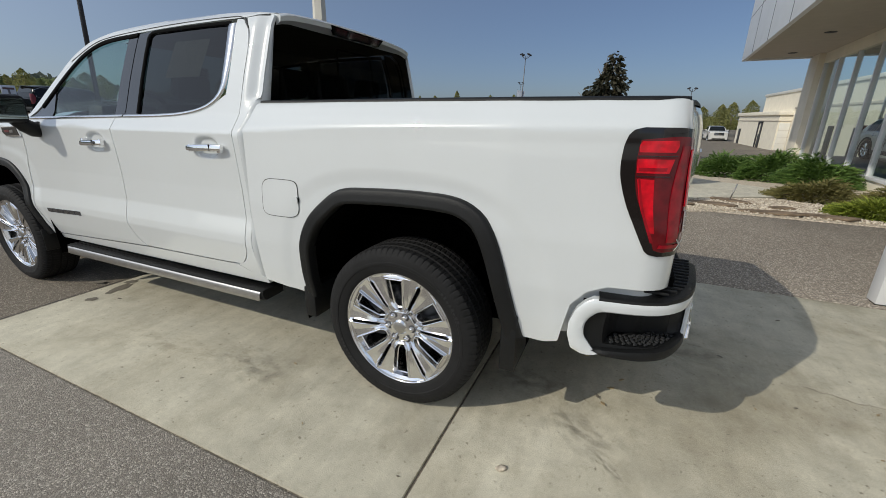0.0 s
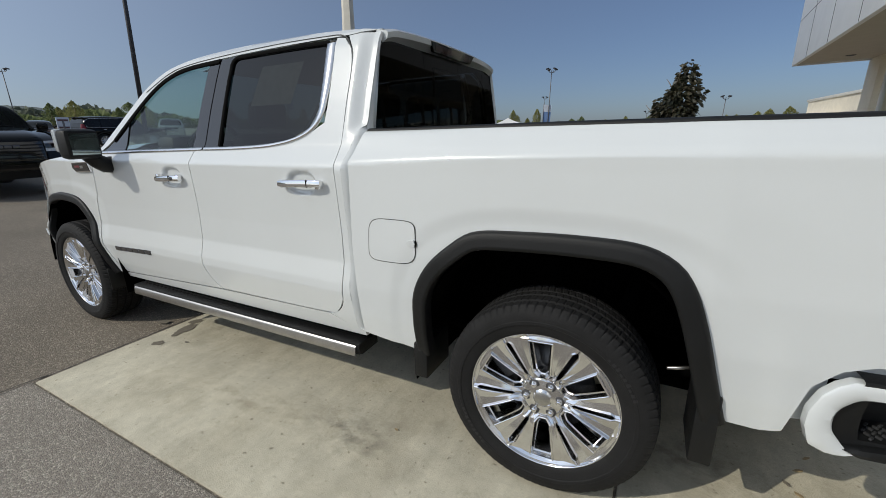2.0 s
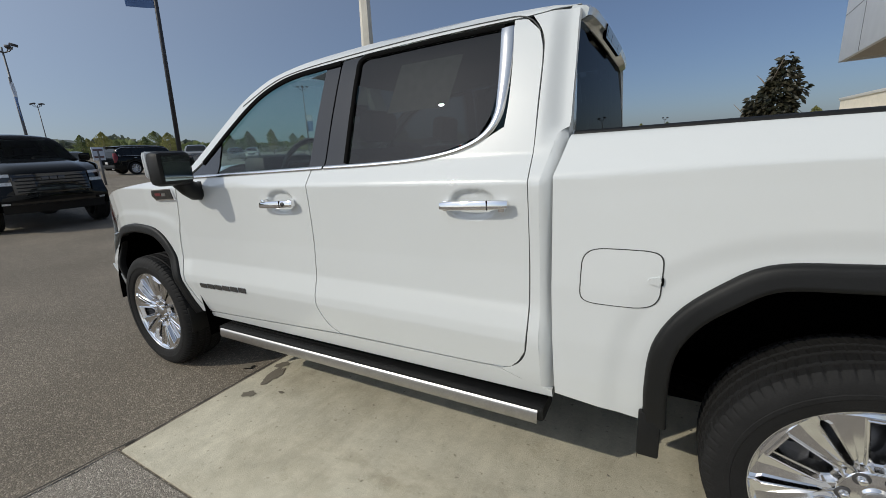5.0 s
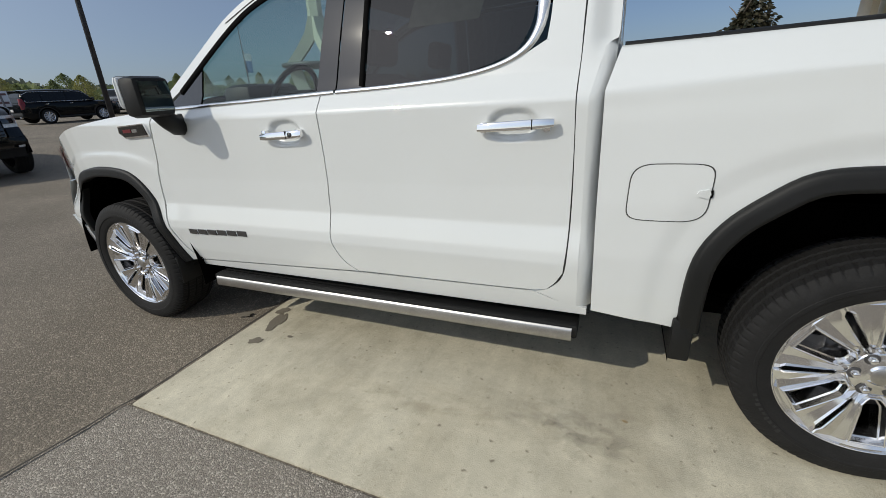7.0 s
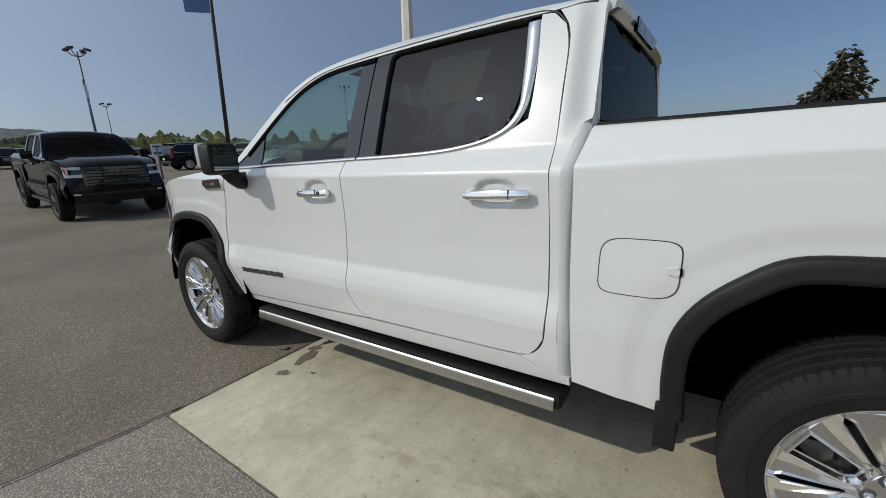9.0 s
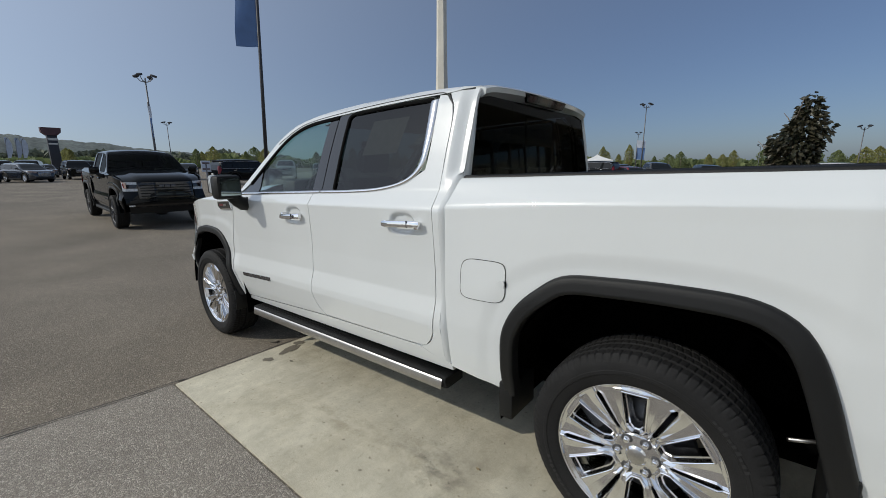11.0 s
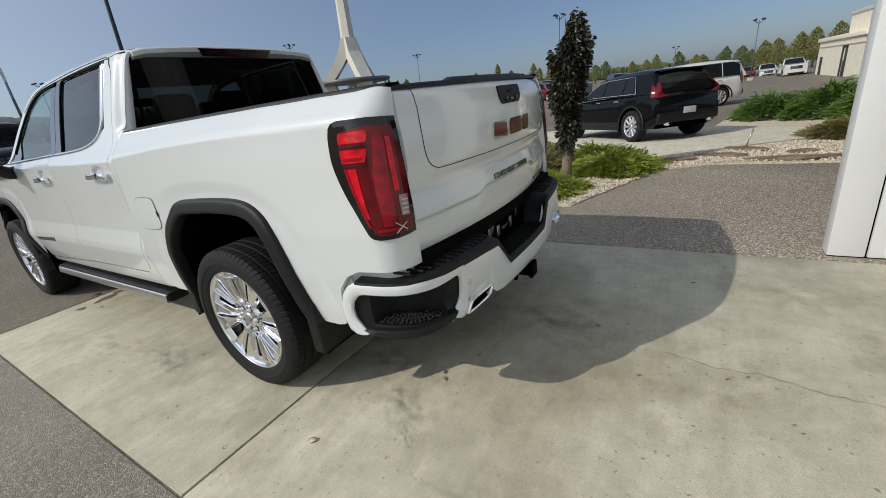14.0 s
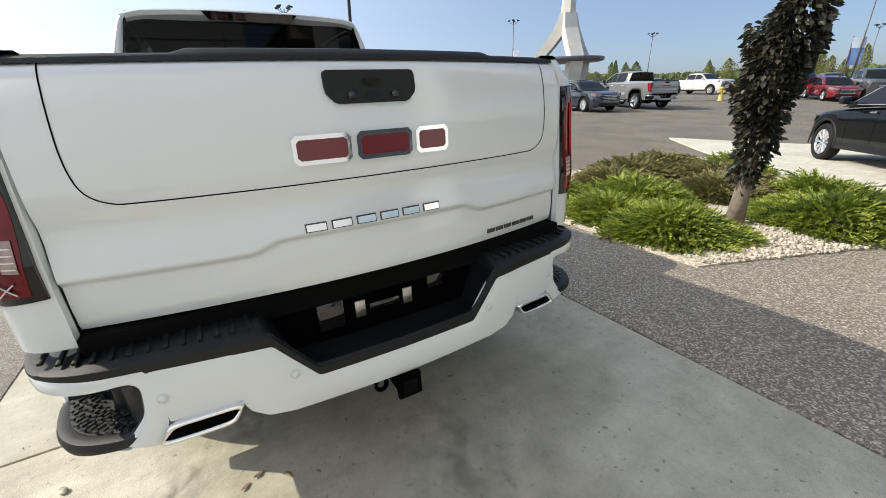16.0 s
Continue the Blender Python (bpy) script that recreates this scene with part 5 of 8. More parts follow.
    for u, v, w, h in ((0.0, 1.392, 0.022, 0.006), (0.0, 1.356, 0.018, 0.005)):
        bm = bmesh.new()
        prism(bm, [(u - w, v - h), (u + w, v - h), (u + w, v + h), (u - w, v + h)], lambda a, b, d: face(a, b, d + 0.010), 0.003)
        part("button", bm, M["gloss_black"], hp)
    for u in (-0.062, 0.062):
        bm = bmesh.new()
        cyl(bm, face(u, 1.357, 0.008), face(u, 1.357, 0.016), 0.010, n=14)
        part("camera_lens", bm, M["gloss_black"], hp)

    # maker's emblem: plain red blocks edged in chrome
    def emblem(x0, x1, z0, z1, name):
        bm = bmesh.new()
        octagon = lambda a, b, c, d, r: [(a + r, c), (b - r, c), (b, c + r), (b, d - r), (b - r, d), (a + r, d), (a, d - r), (a, c + r)]
        prism(bm, octagon(x0, x1, z0, z1, 0.012), face, 0.012)
        e = part(name, bm, M["chrome"], tg, "red block emblem edged in chrome")
        bm = bmesh.new()
        prism(bm, octagon(x0 + 0.011, x1 - 0.011, z0 + 0.012, z1 - 0.012, 0.008), lambda u, v, d: face(u, v, d + 0.0115), 0.002)
        part("red_field", bm, M["badge_red"], e)
    emblem(-0.235, -0.080, 1.188, 1.265, "emblem_block")
    emblem(-0.064, 0.104, 1.188, 1.265, "emblem_block")
    emblem(0.118, 0.231, 1.188, 1.265, "emblem_block")
    # trim-level script and model script as plain bars
    for k in range(6):
        u0 = -0.234 + k * 0.0735
        bm = bmesh.new()
        prism(bm, [(u0, 1.002), (u0 + 0.060, 1.002), (u0 + 0.060, 1.027), (u0, 1.027)], face, 0.004)
        sb = part("script_bar", bm, M["badge_grey"], tg)
        bm = bmesh.new()
        prism(bm, [(u0 + 0.003, 1.005), (u0 + 0.057, 1.005), (u0 + 0.057, 1.024), (u0 + 0.003, 1.024)], lambda u, v, d: face(u, v, d + 0.0035), 0.003)
        part("bright_face", bm, M["chrome"], sb)
    for k in range(6):
        u0 = 0.416 + k * 0.0445
        bm = bmesh.new()
        prism(bm, [(u0, 0.858), (u0 + 0.037, 0.858), (u0 + 0.037, 0.873), (u0, 0.873)], face, 0.005)
        part("script_bar", bm, M["badge_grey"], tg)
    # filler between gate and body, and the bed
    bm = boxes(((-0.82, -0.50, 0.86), (1.06, 0.50, 0.90)), ((-0.82, -0.80, 0.86), (-0.64, -0.502, 0.90)), ((-0.82, 0.502, 0.86), (-0.64, 0.80, 0.90)), ((0.64, -0.80, 0.86), (1.06, -0.502, 0.90)), ((0.64, 0.502, 0.86), (1.06, 0.80, 0.90)))
    part("bed_floor", bm, BP, truck, "black bed floor")
    for side in (-1, 1):
        lo, hi = sorted((side * 0.502, side * 0.80))
        bm = boxes(((-0.66, lo, 1.085), (0.66, hi, 1.115)), ((-0.66, lo, 0.89), (-0.64, hi, 1.085)), ((0.64, lo, 0.89), (0.66, hi, 1.085)), ((-0.64, min(side * 0.480, side * 0.498), 0.89), (0.64, max(side * 0.480, side * 0.498), 1.115)), bevel=0.004)
        part("wheel_house", bm, BP, truck, "black wheel house in the bed")
        lo, hi = sorted((side * 0.775, side * 0.80))
        bm = boxes(((-0.82, lo, 1.117), (1.06, hi, 1.455)), ((-0.82, lo, 0.90), (-0.662, hi, 1.117)), ((0.662, lo, 0.90), (1.06, hi, 1.117)))
        part("bed_wall", bm, BP, truck, "dark inner bed wall")
        bm = boxes(((1.02, min(side * 0.68, side * 0.775), 0.83), (1.075, max(side * 0.68, side * 0.775), 1.40)))
        part("bed_post", bm, M["dark_gap"], truck)
    bm = boxes(((-0.86, -0.80, 0.70), (-0.82, 0.80, 1.43)))
    part("bed_front_wall", bm, BP, truck)

    # rear bumper: painted face with a notch, black top pad and corner steps
    S = np.linspace(0, 1, 200)
    line = np.array([bumper_line(s) for s in S])

    half = line[:100]
    along = np.r_[0, np.cumsum(np.linalg.norm(np.diff(half, axis=0), axis=1))] + 0.775
    tang = np.gradient(half, axis=0)
    tang /= np.linalg.norm(tang, axis=1)[:, None]

    def at(u, z, off, sgn=-1):
        """A point on the bumper's face at length u round the corner, off metres outward."""
        x, y = np.interp(u, along, half[:, 0]), np.interp(u, along, half[:, 1])
        tx, ty = np.interp(u, along, tang[:, 0]), np.interp(u, along, tang[:, 1])
        return (x + ty * off, -sgn * (y - tx * off), z)

    def high(p):
        return np.interp(abs(p[1]), [0.0, 0.275, 0.385, 0.70, 0.90], [0.590, 0.592, 0.735, 0.752, 0.748])
    U_END = along[-1]
    Y_U = lambda u: abs(np.interp(u, along, half[:, 1]))
    bp = thing_part("rear_bumper", truck, "white rear bumper with black corner steps")
    # the middle of the bumper
    us = np.linspace(1.40, U_END, 70)
    lo_of = lambda u: np.interp(Y_U(u), [0.0, 0.36, 0.43, 0.475, 0.49, 0.66], [0.478, 0.488, 0.500, 0.535, 0.578, 0.574])
    bm = bmesh.new()
    rows = []
    for v, off in ((0.0, -0.03), (0.0, -0.004), (0.08, 0.0), (0.35, 0.004), (0.65, 0.004), (0.92, 0.001), (1.0, -0.005), (1.0, -0.035)):
        f = lambda u, sg: at(u, lo_of(u) + v * (high((0, Y_U(u))) - lo_of(u)), off, sg)
        rows.append([f(u, -1) for u in us] + [f(u, 1) for u in us[::-1]][1:])
    grid_bm(bm, rows)
    bmesh.ops.recalc_face_normals(bm, faces=bm.faces)
    part("bumper_face", bm, W, bp)
    sides = (([(0.862, 0.745), (1.07, 0.747), (1.20, 0.751), (1.40, 0.752)], [(0.882, 0.692), (0.91, 0.695), (1.06, 0.697), (1.22, 0.699), (1.340, 0.713), (1.356, 0.706)], 40),
             ([(1.40, 0.752), (1.40, 0.60), (1.397, 0.574), (1.374, 0.527), (1.362, 0.512)], [(1.356, 0.706), (1.361, 0.685), (1.350, 0.61), (1.298, 0.547)], 20),
             ([(1.362, 0.512), (1.30, 0.520), (1.155, 0.505), (1.05, 0.499), (0.90, 0.499), (0.83, 0.502)], [(1.298, 0.547), (1.155, 0.519), (1.05, 0.514), (0.91, 0.512), (0.885, 0.520)], 40),
             ([(0.83, 0.502), (0.795, 0.520), (0.777, 0.58), (0.779, 0.63), (0.800, 0.69), (0.83, 0.725), (0.862, 0.745)], [(0.885, 0.520), (0.840, 0.578), (0.836, 0.62), (0.846, 0.655), (0.882, 0.692)], 24))
    outer = np.concatenate([spline(o, n + 1, False)[:-1] for o, h, n in sides])
    hole = np.concatenate([spline(h, n + 1, False)[:-1] for o, h, n in sides])
    soften = lambda q: (np.roll(q, 1, 0) + 2 * q + np.roll(q, -1, 0)) / 4
    for k in range(3):
        hole = soften(hole)
    for sgn in (-1, 1):
        bm = bmesh.new()
        rows = []
        joint = lambda z: np.interp((z - lo_of(1.40)) / (high((0, Y_U(1.40))) - lo_of(1.40)), [0, 0.08, 0.35, 0.65, 0.92, 1.0], [-0.004, 0.0, 0.004, 0.004, 0.001, -0.005])
        for f, off in ((0.0, -0.035), (0.0, -0.004), (0.10, 0.001), (0.5, 0.004), (0.88, 0.001), (1.0, -0.006), (1.0, -0.014)):
            rows.append([at(u, z, -0.022 if o[1] < 0.519 and 0.86 < o[0] < 1.33 and f < 0.95 else joint(z) if o[0] > 1.396 and f < 0.4 and off > -0.03 else off, sgn) for o, (u, z) in zip(outer, outer + (hole - outer) * f)])
        grid_bm(bm, rows, close_u=True)
        bmesh.ops.recalc_face_normals(bm, faces=bm.faces)
        part("bumper_corner", bm, W, bp)
        # the black step inside it: walls, tray and back
        bm = bmesh.new()
        deep = np.array([(np.clip(u, 0.935, 1.300), np.clip(z, 0.556, 0.688)) for u, z in hole])
        wall = np.array([(u + (0.935 - u) * 0.75 if u < 0.935 else min(u, 1.335), np.clip(z, 0.548, 0.69)) for u, z in hole])
        back = np.array([(u, 0.63) for u, z in deep])
        depth = lambda u: 0.012 + 0.088 * smoothstep((u - 0.90) / 0.08) * smoothstep((1.345 - u) / 0.16)
        rows = [[at(u, z, -0.0150, sgn) for u, z in hole + (hole - hole.mean(0)) * 0.03],
                [at(u, z, -0.022, sgn) for u, z in hole],
                [at(u, z, -0.030, sgn) for u, z in wall],
                [at(u, z, -0.030 - depth(u), sgn) for u, z in deep],
                [at(u, z, -0.032 - depth(u), sgn) for u, z in back]]
        grid_bm(bm, rows, close_u=True)
        bmesh.ops.recalc_face_normals(bm, faces=bm.faces)
        st = part("corner_step", bm, BP, bp, "black corner step with studded tread", sharp=25)
        bm = bmesh.new()
        rows = []
        for u in np.linspace(0.868, 1.345, 40):
            zb = np.interp(u, [0.868, 0.91, 1.05, 1.155, 1.30, 1.345], [0.524, 0.503, 0.500, 0.504, 0.526, 0.558])
            zt = np.interp(u, [0.868, 0.91, 1.05, 1.155, 1.30, 1.345], [0.528, 0.536, 0.545, 0.548, 0.560, 0.585])
            ou = 0.006 * smoothstep((u - 0.868) / 0.05) * smoothstep((1.345 - u) / 0.07)
            rows.append([at(u, zb + 0.004, -0.08, sgn), at(u, zb, -0.015, sgn), at(u, zb + 0.006, ou - 0.003, sgn), at(u, (zb + zt) / 2, ou, sgn), at(u, zt - 0.004, ou - 0.006, sgn), at(u, zt, -0.014, sgn), at(u, zt - 0.004, -0.035, sgn)])
        grid_bm(bm, rows)
        bmesh.ops.recalc_face_normals(bm, faces=bm.faces)
        part("tray_lip", bm, BP, st)
        bm = bmesh.new()
        for i in range(15):
            for k in range(4):
                u = 0.950 + 0.0235 * i
                off = -0.036 - 0.0200 * k - (0.010 if i % 2 else 0.0)
                if -off > depth(u) + 0.020:
                    continue
                q = at(u, 0.553, off, sgn)
                box(bm, (-0.0032, -0.0070, 0.0), (0.0032, 0.0070, 0.007), pose(q[0], q[1], q[2], 0, 0, sgn * (-40 if (i + k) % 2 else 40)))
        part("step_tread", bm, M["tread_plastic"], st)
        for u, z in ((1.720, 0.615), (1.404, 0.655)):
            p = at(u, z, 0.003, sgn)
            bm = lathe([(0.0145, 0.0), (0.0145, 0.0035), (0.0128, 0.004), (0.0122, 0.0015), (0.0115, 0.0038), (0.0, 0.0042)], 20, pose(p[0], p[1], p[2], 0, 90, sgn * 4))
            part("parking_sensor", bm, W, bp)
        # exhaust finisher: a bright slanted frame round a dark mouth
        quad = np.array([(1.358, 0.512), (1.398, 0.574), (1.582, 0.579), (1.552, 0.522)])
        loop = np.concatenate([np.linspace(quad[k], quad[(k + 1) % 4], 13)[:-1] for k in range(4)])
        for k in range(5):
            loop = soften(loop)
        mid = loop.mean(0)
        inset = np.array([p + (mid - p) / np.linalg.norm(mid - p) * 0.015 for p in loop])
        inset[:, 1] = mid[1] + (loop[:, 1] - mid[1]) * 0.62
        bm = bmesh.new()
        rows = [[at(u, z, -0.16, sgn) for u, z in loop], [at(u, z, 0.008, sgn) for u, z in loop], [at(u, z, 0.015, sgn) for u, z in loop * 0.8 + inset * 0.2], [at(u, z, 0.015, sgn) for u, z in loop * 0.2 + inset * 0.8], [at(u, z, 0.006, sgn) for u, z in inset], [at(u, z, -0.07, sgn) for u, z in inset]]
        grid_bm(bm, rows, close_u=True)
        ex = part("exhaust_finisher", bm, M["chrome"], truck, "chrome exhaust finisher", sharp=50)
        bm = bmesh.new()
        grid_bm(bm, [[at(u, z, -0.045, sgn) for u, z in loop * 0.05 + inset * 0.95], [at(u, z, -0.046, sgn) for u, z in mid + (inset - mid) * 0.02]], close_u=True)
        part("exhaust_mouth", bm, M["dark_gap"], ex)
    # top pad
    bm = bmesh.new()
    rows = []
    for off, dz in ((-0.004, -0.035), (0.003, -0.002), (0.001, 0.013), (-0.012, 0.022), (-0.05, 0.026), (-0.10, 0.026), (-0.15, 0.020)):
        row = []
        for i, p in enumerate(line):
            if i < 8 or i > 191:
                continue
            t = line[min(i + 1, 199)] - line[max(i - 1, 0)]
            n = np.array([t[1], -t[0]]) / np.linalg.norm(t)
            ay = abs(p[1])
            q = p + n * off
            zt = np.interp(ay, [0.0, 0.275, 0.385, 0.70], [0.592, 0.595, 0.738, 0.752]) if off > -0.015 else 0.752
            if ay > 0.90:
                zt = high(p)
            zt2 = zt + dz * np.interp(ay, [0.78, 0.93], [1.0, 0.40])
            if ay < 0.33 and off < -0.015:
                zt2 = 0.600
            elif ay < 0.40 and off < -0.015:
                zt2 = np.interp(ay, [0.33, 0.40], [0.600, 0.752 + dz])
            row.append((q[0], q[1], zt2))
        rows.append(row)
    grid_bm(bm, rows)
    bmesh.ops.recalc_face_normals(bm, faces=bm.faces)
    part("step_pad", bm, BP, bp, "black ribbed step pad")
    for sgn in (-1, 1):
        for k in range(13):
            ay = 0.42 + k * 0.038
            j = int(np.argmin(np.abs(np.abs(line[:, 1]) - ay) + (np.sign(line[:, 1]) != sgn) * 9 + (line[:, 0] < 1.1) * 9))
            p = line[j]
            bm = boxes(((p[0] - 0.115, p[1] - 0.006, 0.774), (p[0] - 0.030, p[1] + 0.006, 0.784), None), bevel=0.003)
            for v in bm.verts:
                v.co.y += 0.012 * math.sin((v.co.x - p[0]) * 70)
            part("pad_rib", bm, BP, bp)
    # number plate recess with its lamps and bracket
    bm = bmesh.new()
    grid_bm(bm, [[(1.105, y, z) for y in np.linspace(-0.43, 0.43, 12)] for z in (0.56, 0.66, 0.80)])
    part("plate_recess", bm, M["liner"], bp, "black number plate recess without a plate")
    for u, w, z, h, d in ((-0.19, 0.045, 0.69, 0.10, 0.025), (0.20, 0.035, 0.72, 0.07, 0.02)):
        bm = boxes(((1.105, u - w, z - h / 2), (1.105 + d, u + w, z + h / 2)), bevel=0.008)
        part("recess_block", bm, M["gloss_black"], bp)
    for u in (-0.09, 0.085):
        bm = boxes(((1.118, u - 0.018, 0.655), (1.124, u + 0.018, 0.715)), bevel=0.002)
        part("plate_bracket", bm, M["alu"], bp)
    bm = boxes(((1.108, -0.06, 0.675), (1.135, 0.05, 0.70)), bevel=0.004)
    part("latch", bm, M["gloss_black"], bp)
    # towing hitch
    bm = boxes(((0.95, -0.035, 0.40), (1.27, 0.035, 0.47)), ((1.262, -0.043, 0.392), (1.285, 0.043, 0.478)), bevel=0.006)
    hi = part("towing_hitch", bm, M["liner"], truck, "black towing hitch receiver")
    bm = boxes(((1.286, -0.026, 0.409), (1.287, 0.026, 0.461)))
    part("hitch_mouth", bm, M["dark_gap"], hi)
    bm = bmesh.new()
    tube(bm, [(1.20, -0.075 + 0.02 * math.cos(a), 0.42 + 0.025 * math.sin(a)) for a in np.linspace(0, 2 * math.pi, 14)], 0.008, 6)
    part("safety_loop", bm, M["liner"], hi)
    bm = boxes(((0.90, -0.60, 0.42), (1.00, 0.60, 0.50)), bevel=0.01)
    part("hitch_beam", bm, M["liner"], truck)
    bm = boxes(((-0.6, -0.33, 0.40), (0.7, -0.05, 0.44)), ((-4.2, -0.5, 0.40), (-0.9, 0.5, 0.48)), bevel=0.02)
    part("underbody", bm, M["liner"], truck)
    bm = boxes(((-4.3, -0.82, 0.48), (-0.9, 0.82, 0.52)))
    part("cab_floor", bm, M["dark_gap"], truck)
    bm = boxes(((0.72, -0.80, 0.50), (0.96, 0.80, 0.745)), ((0.97, -0.64, 0.58), (1.098, 0.64, 0.745)))
    part("bumper_core", bm, M["dark_gap"], truck)
    bm = boxes(((1.02, -0.80, 0.74), (1.13, 0.80, 0.822)))
    part("gate_sill", bm, M["dark_gap"], truck)

    # roof
    up = [(-3.20, 1.362), (-3.02, 1.492), (-2.86, 1.612), (-2.66, 1.762), (-2.46, 1.853), (-2.25, 1.898), (-2.0, 1.924), (-1.6, 1.938), (-1.25, 1.932), (-0.93, 1.909), (-0.90, 1.907)]
    c = spline(up, 80)
    rows = []
    for x, z in c:
        if x < -2.36:
            continue
        w = half_width(min(x, -1.03), z) * np.interp(x, [-1.3, -0.90], [1.0, 0.972])
        crown = np.interp(x, [-2.35, -2.0, -1.5, -0.87], [0.060, 0.052, 0.044, 0.026])
        row = []
        for f in np.linspace(-1, 1, 33):
            af = abs(f)
            lift = crown * (1 - af ** 2.2) + 0.012 * smoothstep((1 - af) / 0.10)
            row.append((x, f * w, z - 0.004 + lift))
        rows.append(row)
    # the rear lip
    last = rows[-1]
    for dx, dz in ((0.025, -0.001), (0.05, -0.006), (0.062, -0.016), (0.055, -0.040), (0.012, -0.058), (0.0, -0.065)):
        rows.append([(-0.900 + dx * (1 - 0.5 * max(0, abs(p[1]) / 0.66 - 0.8)), p[1] * 0.985, p[2] + dz) for p in last])
    bm = bmesh.new()
    grid_bm(bm, rows)
    bmesh.ops.recalc_face_normals(bm, faces=bm.faces)
    for k in (0, -1):
        prof_pts = [Vector(r[k]) for r in rows[-7:]]
        hub_pt = Vector((-0.93, prof_pts[0].y * 0.99, prof_pts[0].z - 0.06))
        fan = [bm.verts.new(q) for q in prof_pts + [hub_pt]]
        bm.faces.new(fan)
    roof = part("roof", bm, W, truck, "white roof with a rear lip")
    # high brake lamp
    bm = bmesh.new()
    prism(bm, [(-0.285, 1.918), (0.285, 1.918), (0.245, 1.872), (-0.245, 1.872)], lambda u, v, d: (-0.862 + d + (v - 1.87) * 0.25, u, v), 0.016)
    bl = part("high_brake_lamp", bm, M["smoke_lens"], truck, "dark red high brake lamp")
    for a, b, m in ((-0.235, -0.135, M["clear_lens"]), (-0.10, 0.10, M["dark_red_lens"]), (0.135, 0.235, M["clear_lens"])):
        bm = bmesh.new()
        prism(bm, [(a, 1.908), (b, 1.908), (b, 1.882), (a, 1.882)], lambda u, v, d: (-0.846 + d + (v - 1.87) * 0.25, u, v), 0.0012)
        part("lamp_cell", bm, M["brake_red"], bl)
    # cab rear wall and window
    def rear_glass(u, z):
        hw = np.interp(z, [1.40, 1.865], [0.815, 0.690])
        return (-0.872 - 0.02 * abs(u) ** 3 * 0 + np.interp(z, [1.4, 1.87], [0.012, -0.010]), u * hw, z)
    bm = bmesh.new()
    grid_bm(bm, [[rear_glass(u, z) for u in np.linspace(-1, 1, 20)] for z in np.linspace(1.40, 1.868, 12)])
    rw = part("rear_window", bm, M["glass_rear"], truck, "dark tinted rear window with a sliding pane")
    bm = bmesh.new()
    for u in (-0.26, 0.26):
        pts = [Vector(rear_glass(u, z)) + Vector((-0.006, 0, 0)) for z in (1.42, 1.80)]
        tube(bm, pts, 0.006, 4)
    pts = [Vector(rear_glass(u, 1.80)) + Vector((-0.006, 0, 0)) for u in (-0.26, 0.26)]
    tube(bm, pts, 0.006, 4)
    part("slider_frame", bm, M["gloss_black"], rw)
    for side in (-1, 1):
        bm = bmesh.new()
        rows = []
        for z in np.linspace(1.40, 1.885, 10):
            g0 = rear_glass(1.0, z)
            w = half_width(-0.872, z + 0.0001) if z > 1.462 else half_width(-0.93, z) - 0.03
            rows.append([(-0.872, side * w, z), (-0.866, side * (w - 0.012), z), (g0[0] + 0.004, side * g0[1], z), (g0[0] - 0.01, side * (g0[1] - 0.003), z)])
        grid_bm(bm, rows)
        part("rear_pillar", bm, W, truck)
    bm = boxes(((-0.93, -0.86, 0.5), (-0.90, 0.86, 1.41)))
    part("cab_back", bm, M["dark_gap"], truck)

    # bonnet, windscreen, nose
    rows = []
    for x, z, w in ((-4.60, 1.10, 0.74), (-4.57, 1.17, 0.78), (-4.45, 1.235, 0.82), (-4.2, 1.30, 0.845), (-3.8, 1.36, 0.875), (-3.4, 1.395, 0.895), (-3.18, 1.40, 0.90)):
        row = []
        for f in np.linspace(-1, 1, 25):
            af = abs(f)
            bulge = 0.030 * smoothstep((0.72 - af) / 0.08)
            row.append((x + 0.10 * af ** 3 * (1 if x < -4.4 else 0), f * w, z - 0.045 * af ** 3 + bulge * (1 if x > -4.56 else 0)))
        rows.append(row)
    bm = bmesh.new()
    grid_bm(bm, rows)
    bmesh.ops.recalc_face_normals(bm, faces=bm.faces)
    part("bonnet", bm, W, truck, "white bonnet with a raised middle")
    bm = bmesh.new()
    rows = []
    for x, z in spline([(-3.20, 1.385), (-3.00, 1.525), (-2.84, 1.645), (-2.64, 1.785), (-2.46, 1.868), (-2.32, 1.898)], 14):
        w = half_width(x, z - 0.02) - 0.03
        rows.append([(x - 0.10 * (1 - f * f), f * w, z + 0.045 * (1 - f * f)) for f in np.linspace(-1, 1, 20)])
    grid_bm(bm, rows)
    ws = part("windscreen", bm, M["glass_front"], truck, "clear windscreen")
    ws.visible_shadow = False
    nose = lambda f, z, o: (-4.70 - o + np.interp(z, [0.70, 0.95], [0.16, 0.265]) * abs(f) ** 3 + np.interp(z, [0.45, 0.6, 0.9, 1.16], [0.06, 0.0, 0.0, 0.045]), f * 0.865, z)

    def band(name, m, parent, f0, f1, z0, z1, o, label="", n=24, depth=0.03):
        bm = bmesh.new()
        fs = np.linspace(f0, f1, n)
        rows = [[nose(f, z0, o - depth) for f in fs], [nose(f, z0, o) for f in fs], [nose(f, (z0 + z1) / 2, o + 0.004) for f in fs], [nose(f, z1, o) for f in fs], [nose(f, z1, o - depth) for f in fs]]
        grid_bm(bm, rows)
        bmesh.ops.recalc_face_normals(bm, faces=bm.faces)
        return part(name, bm, m, parent, label)
    band("nose_panel", M["gloss_black"], truck, -0.90, 0.90, 0.50, 1.15, -0.02)
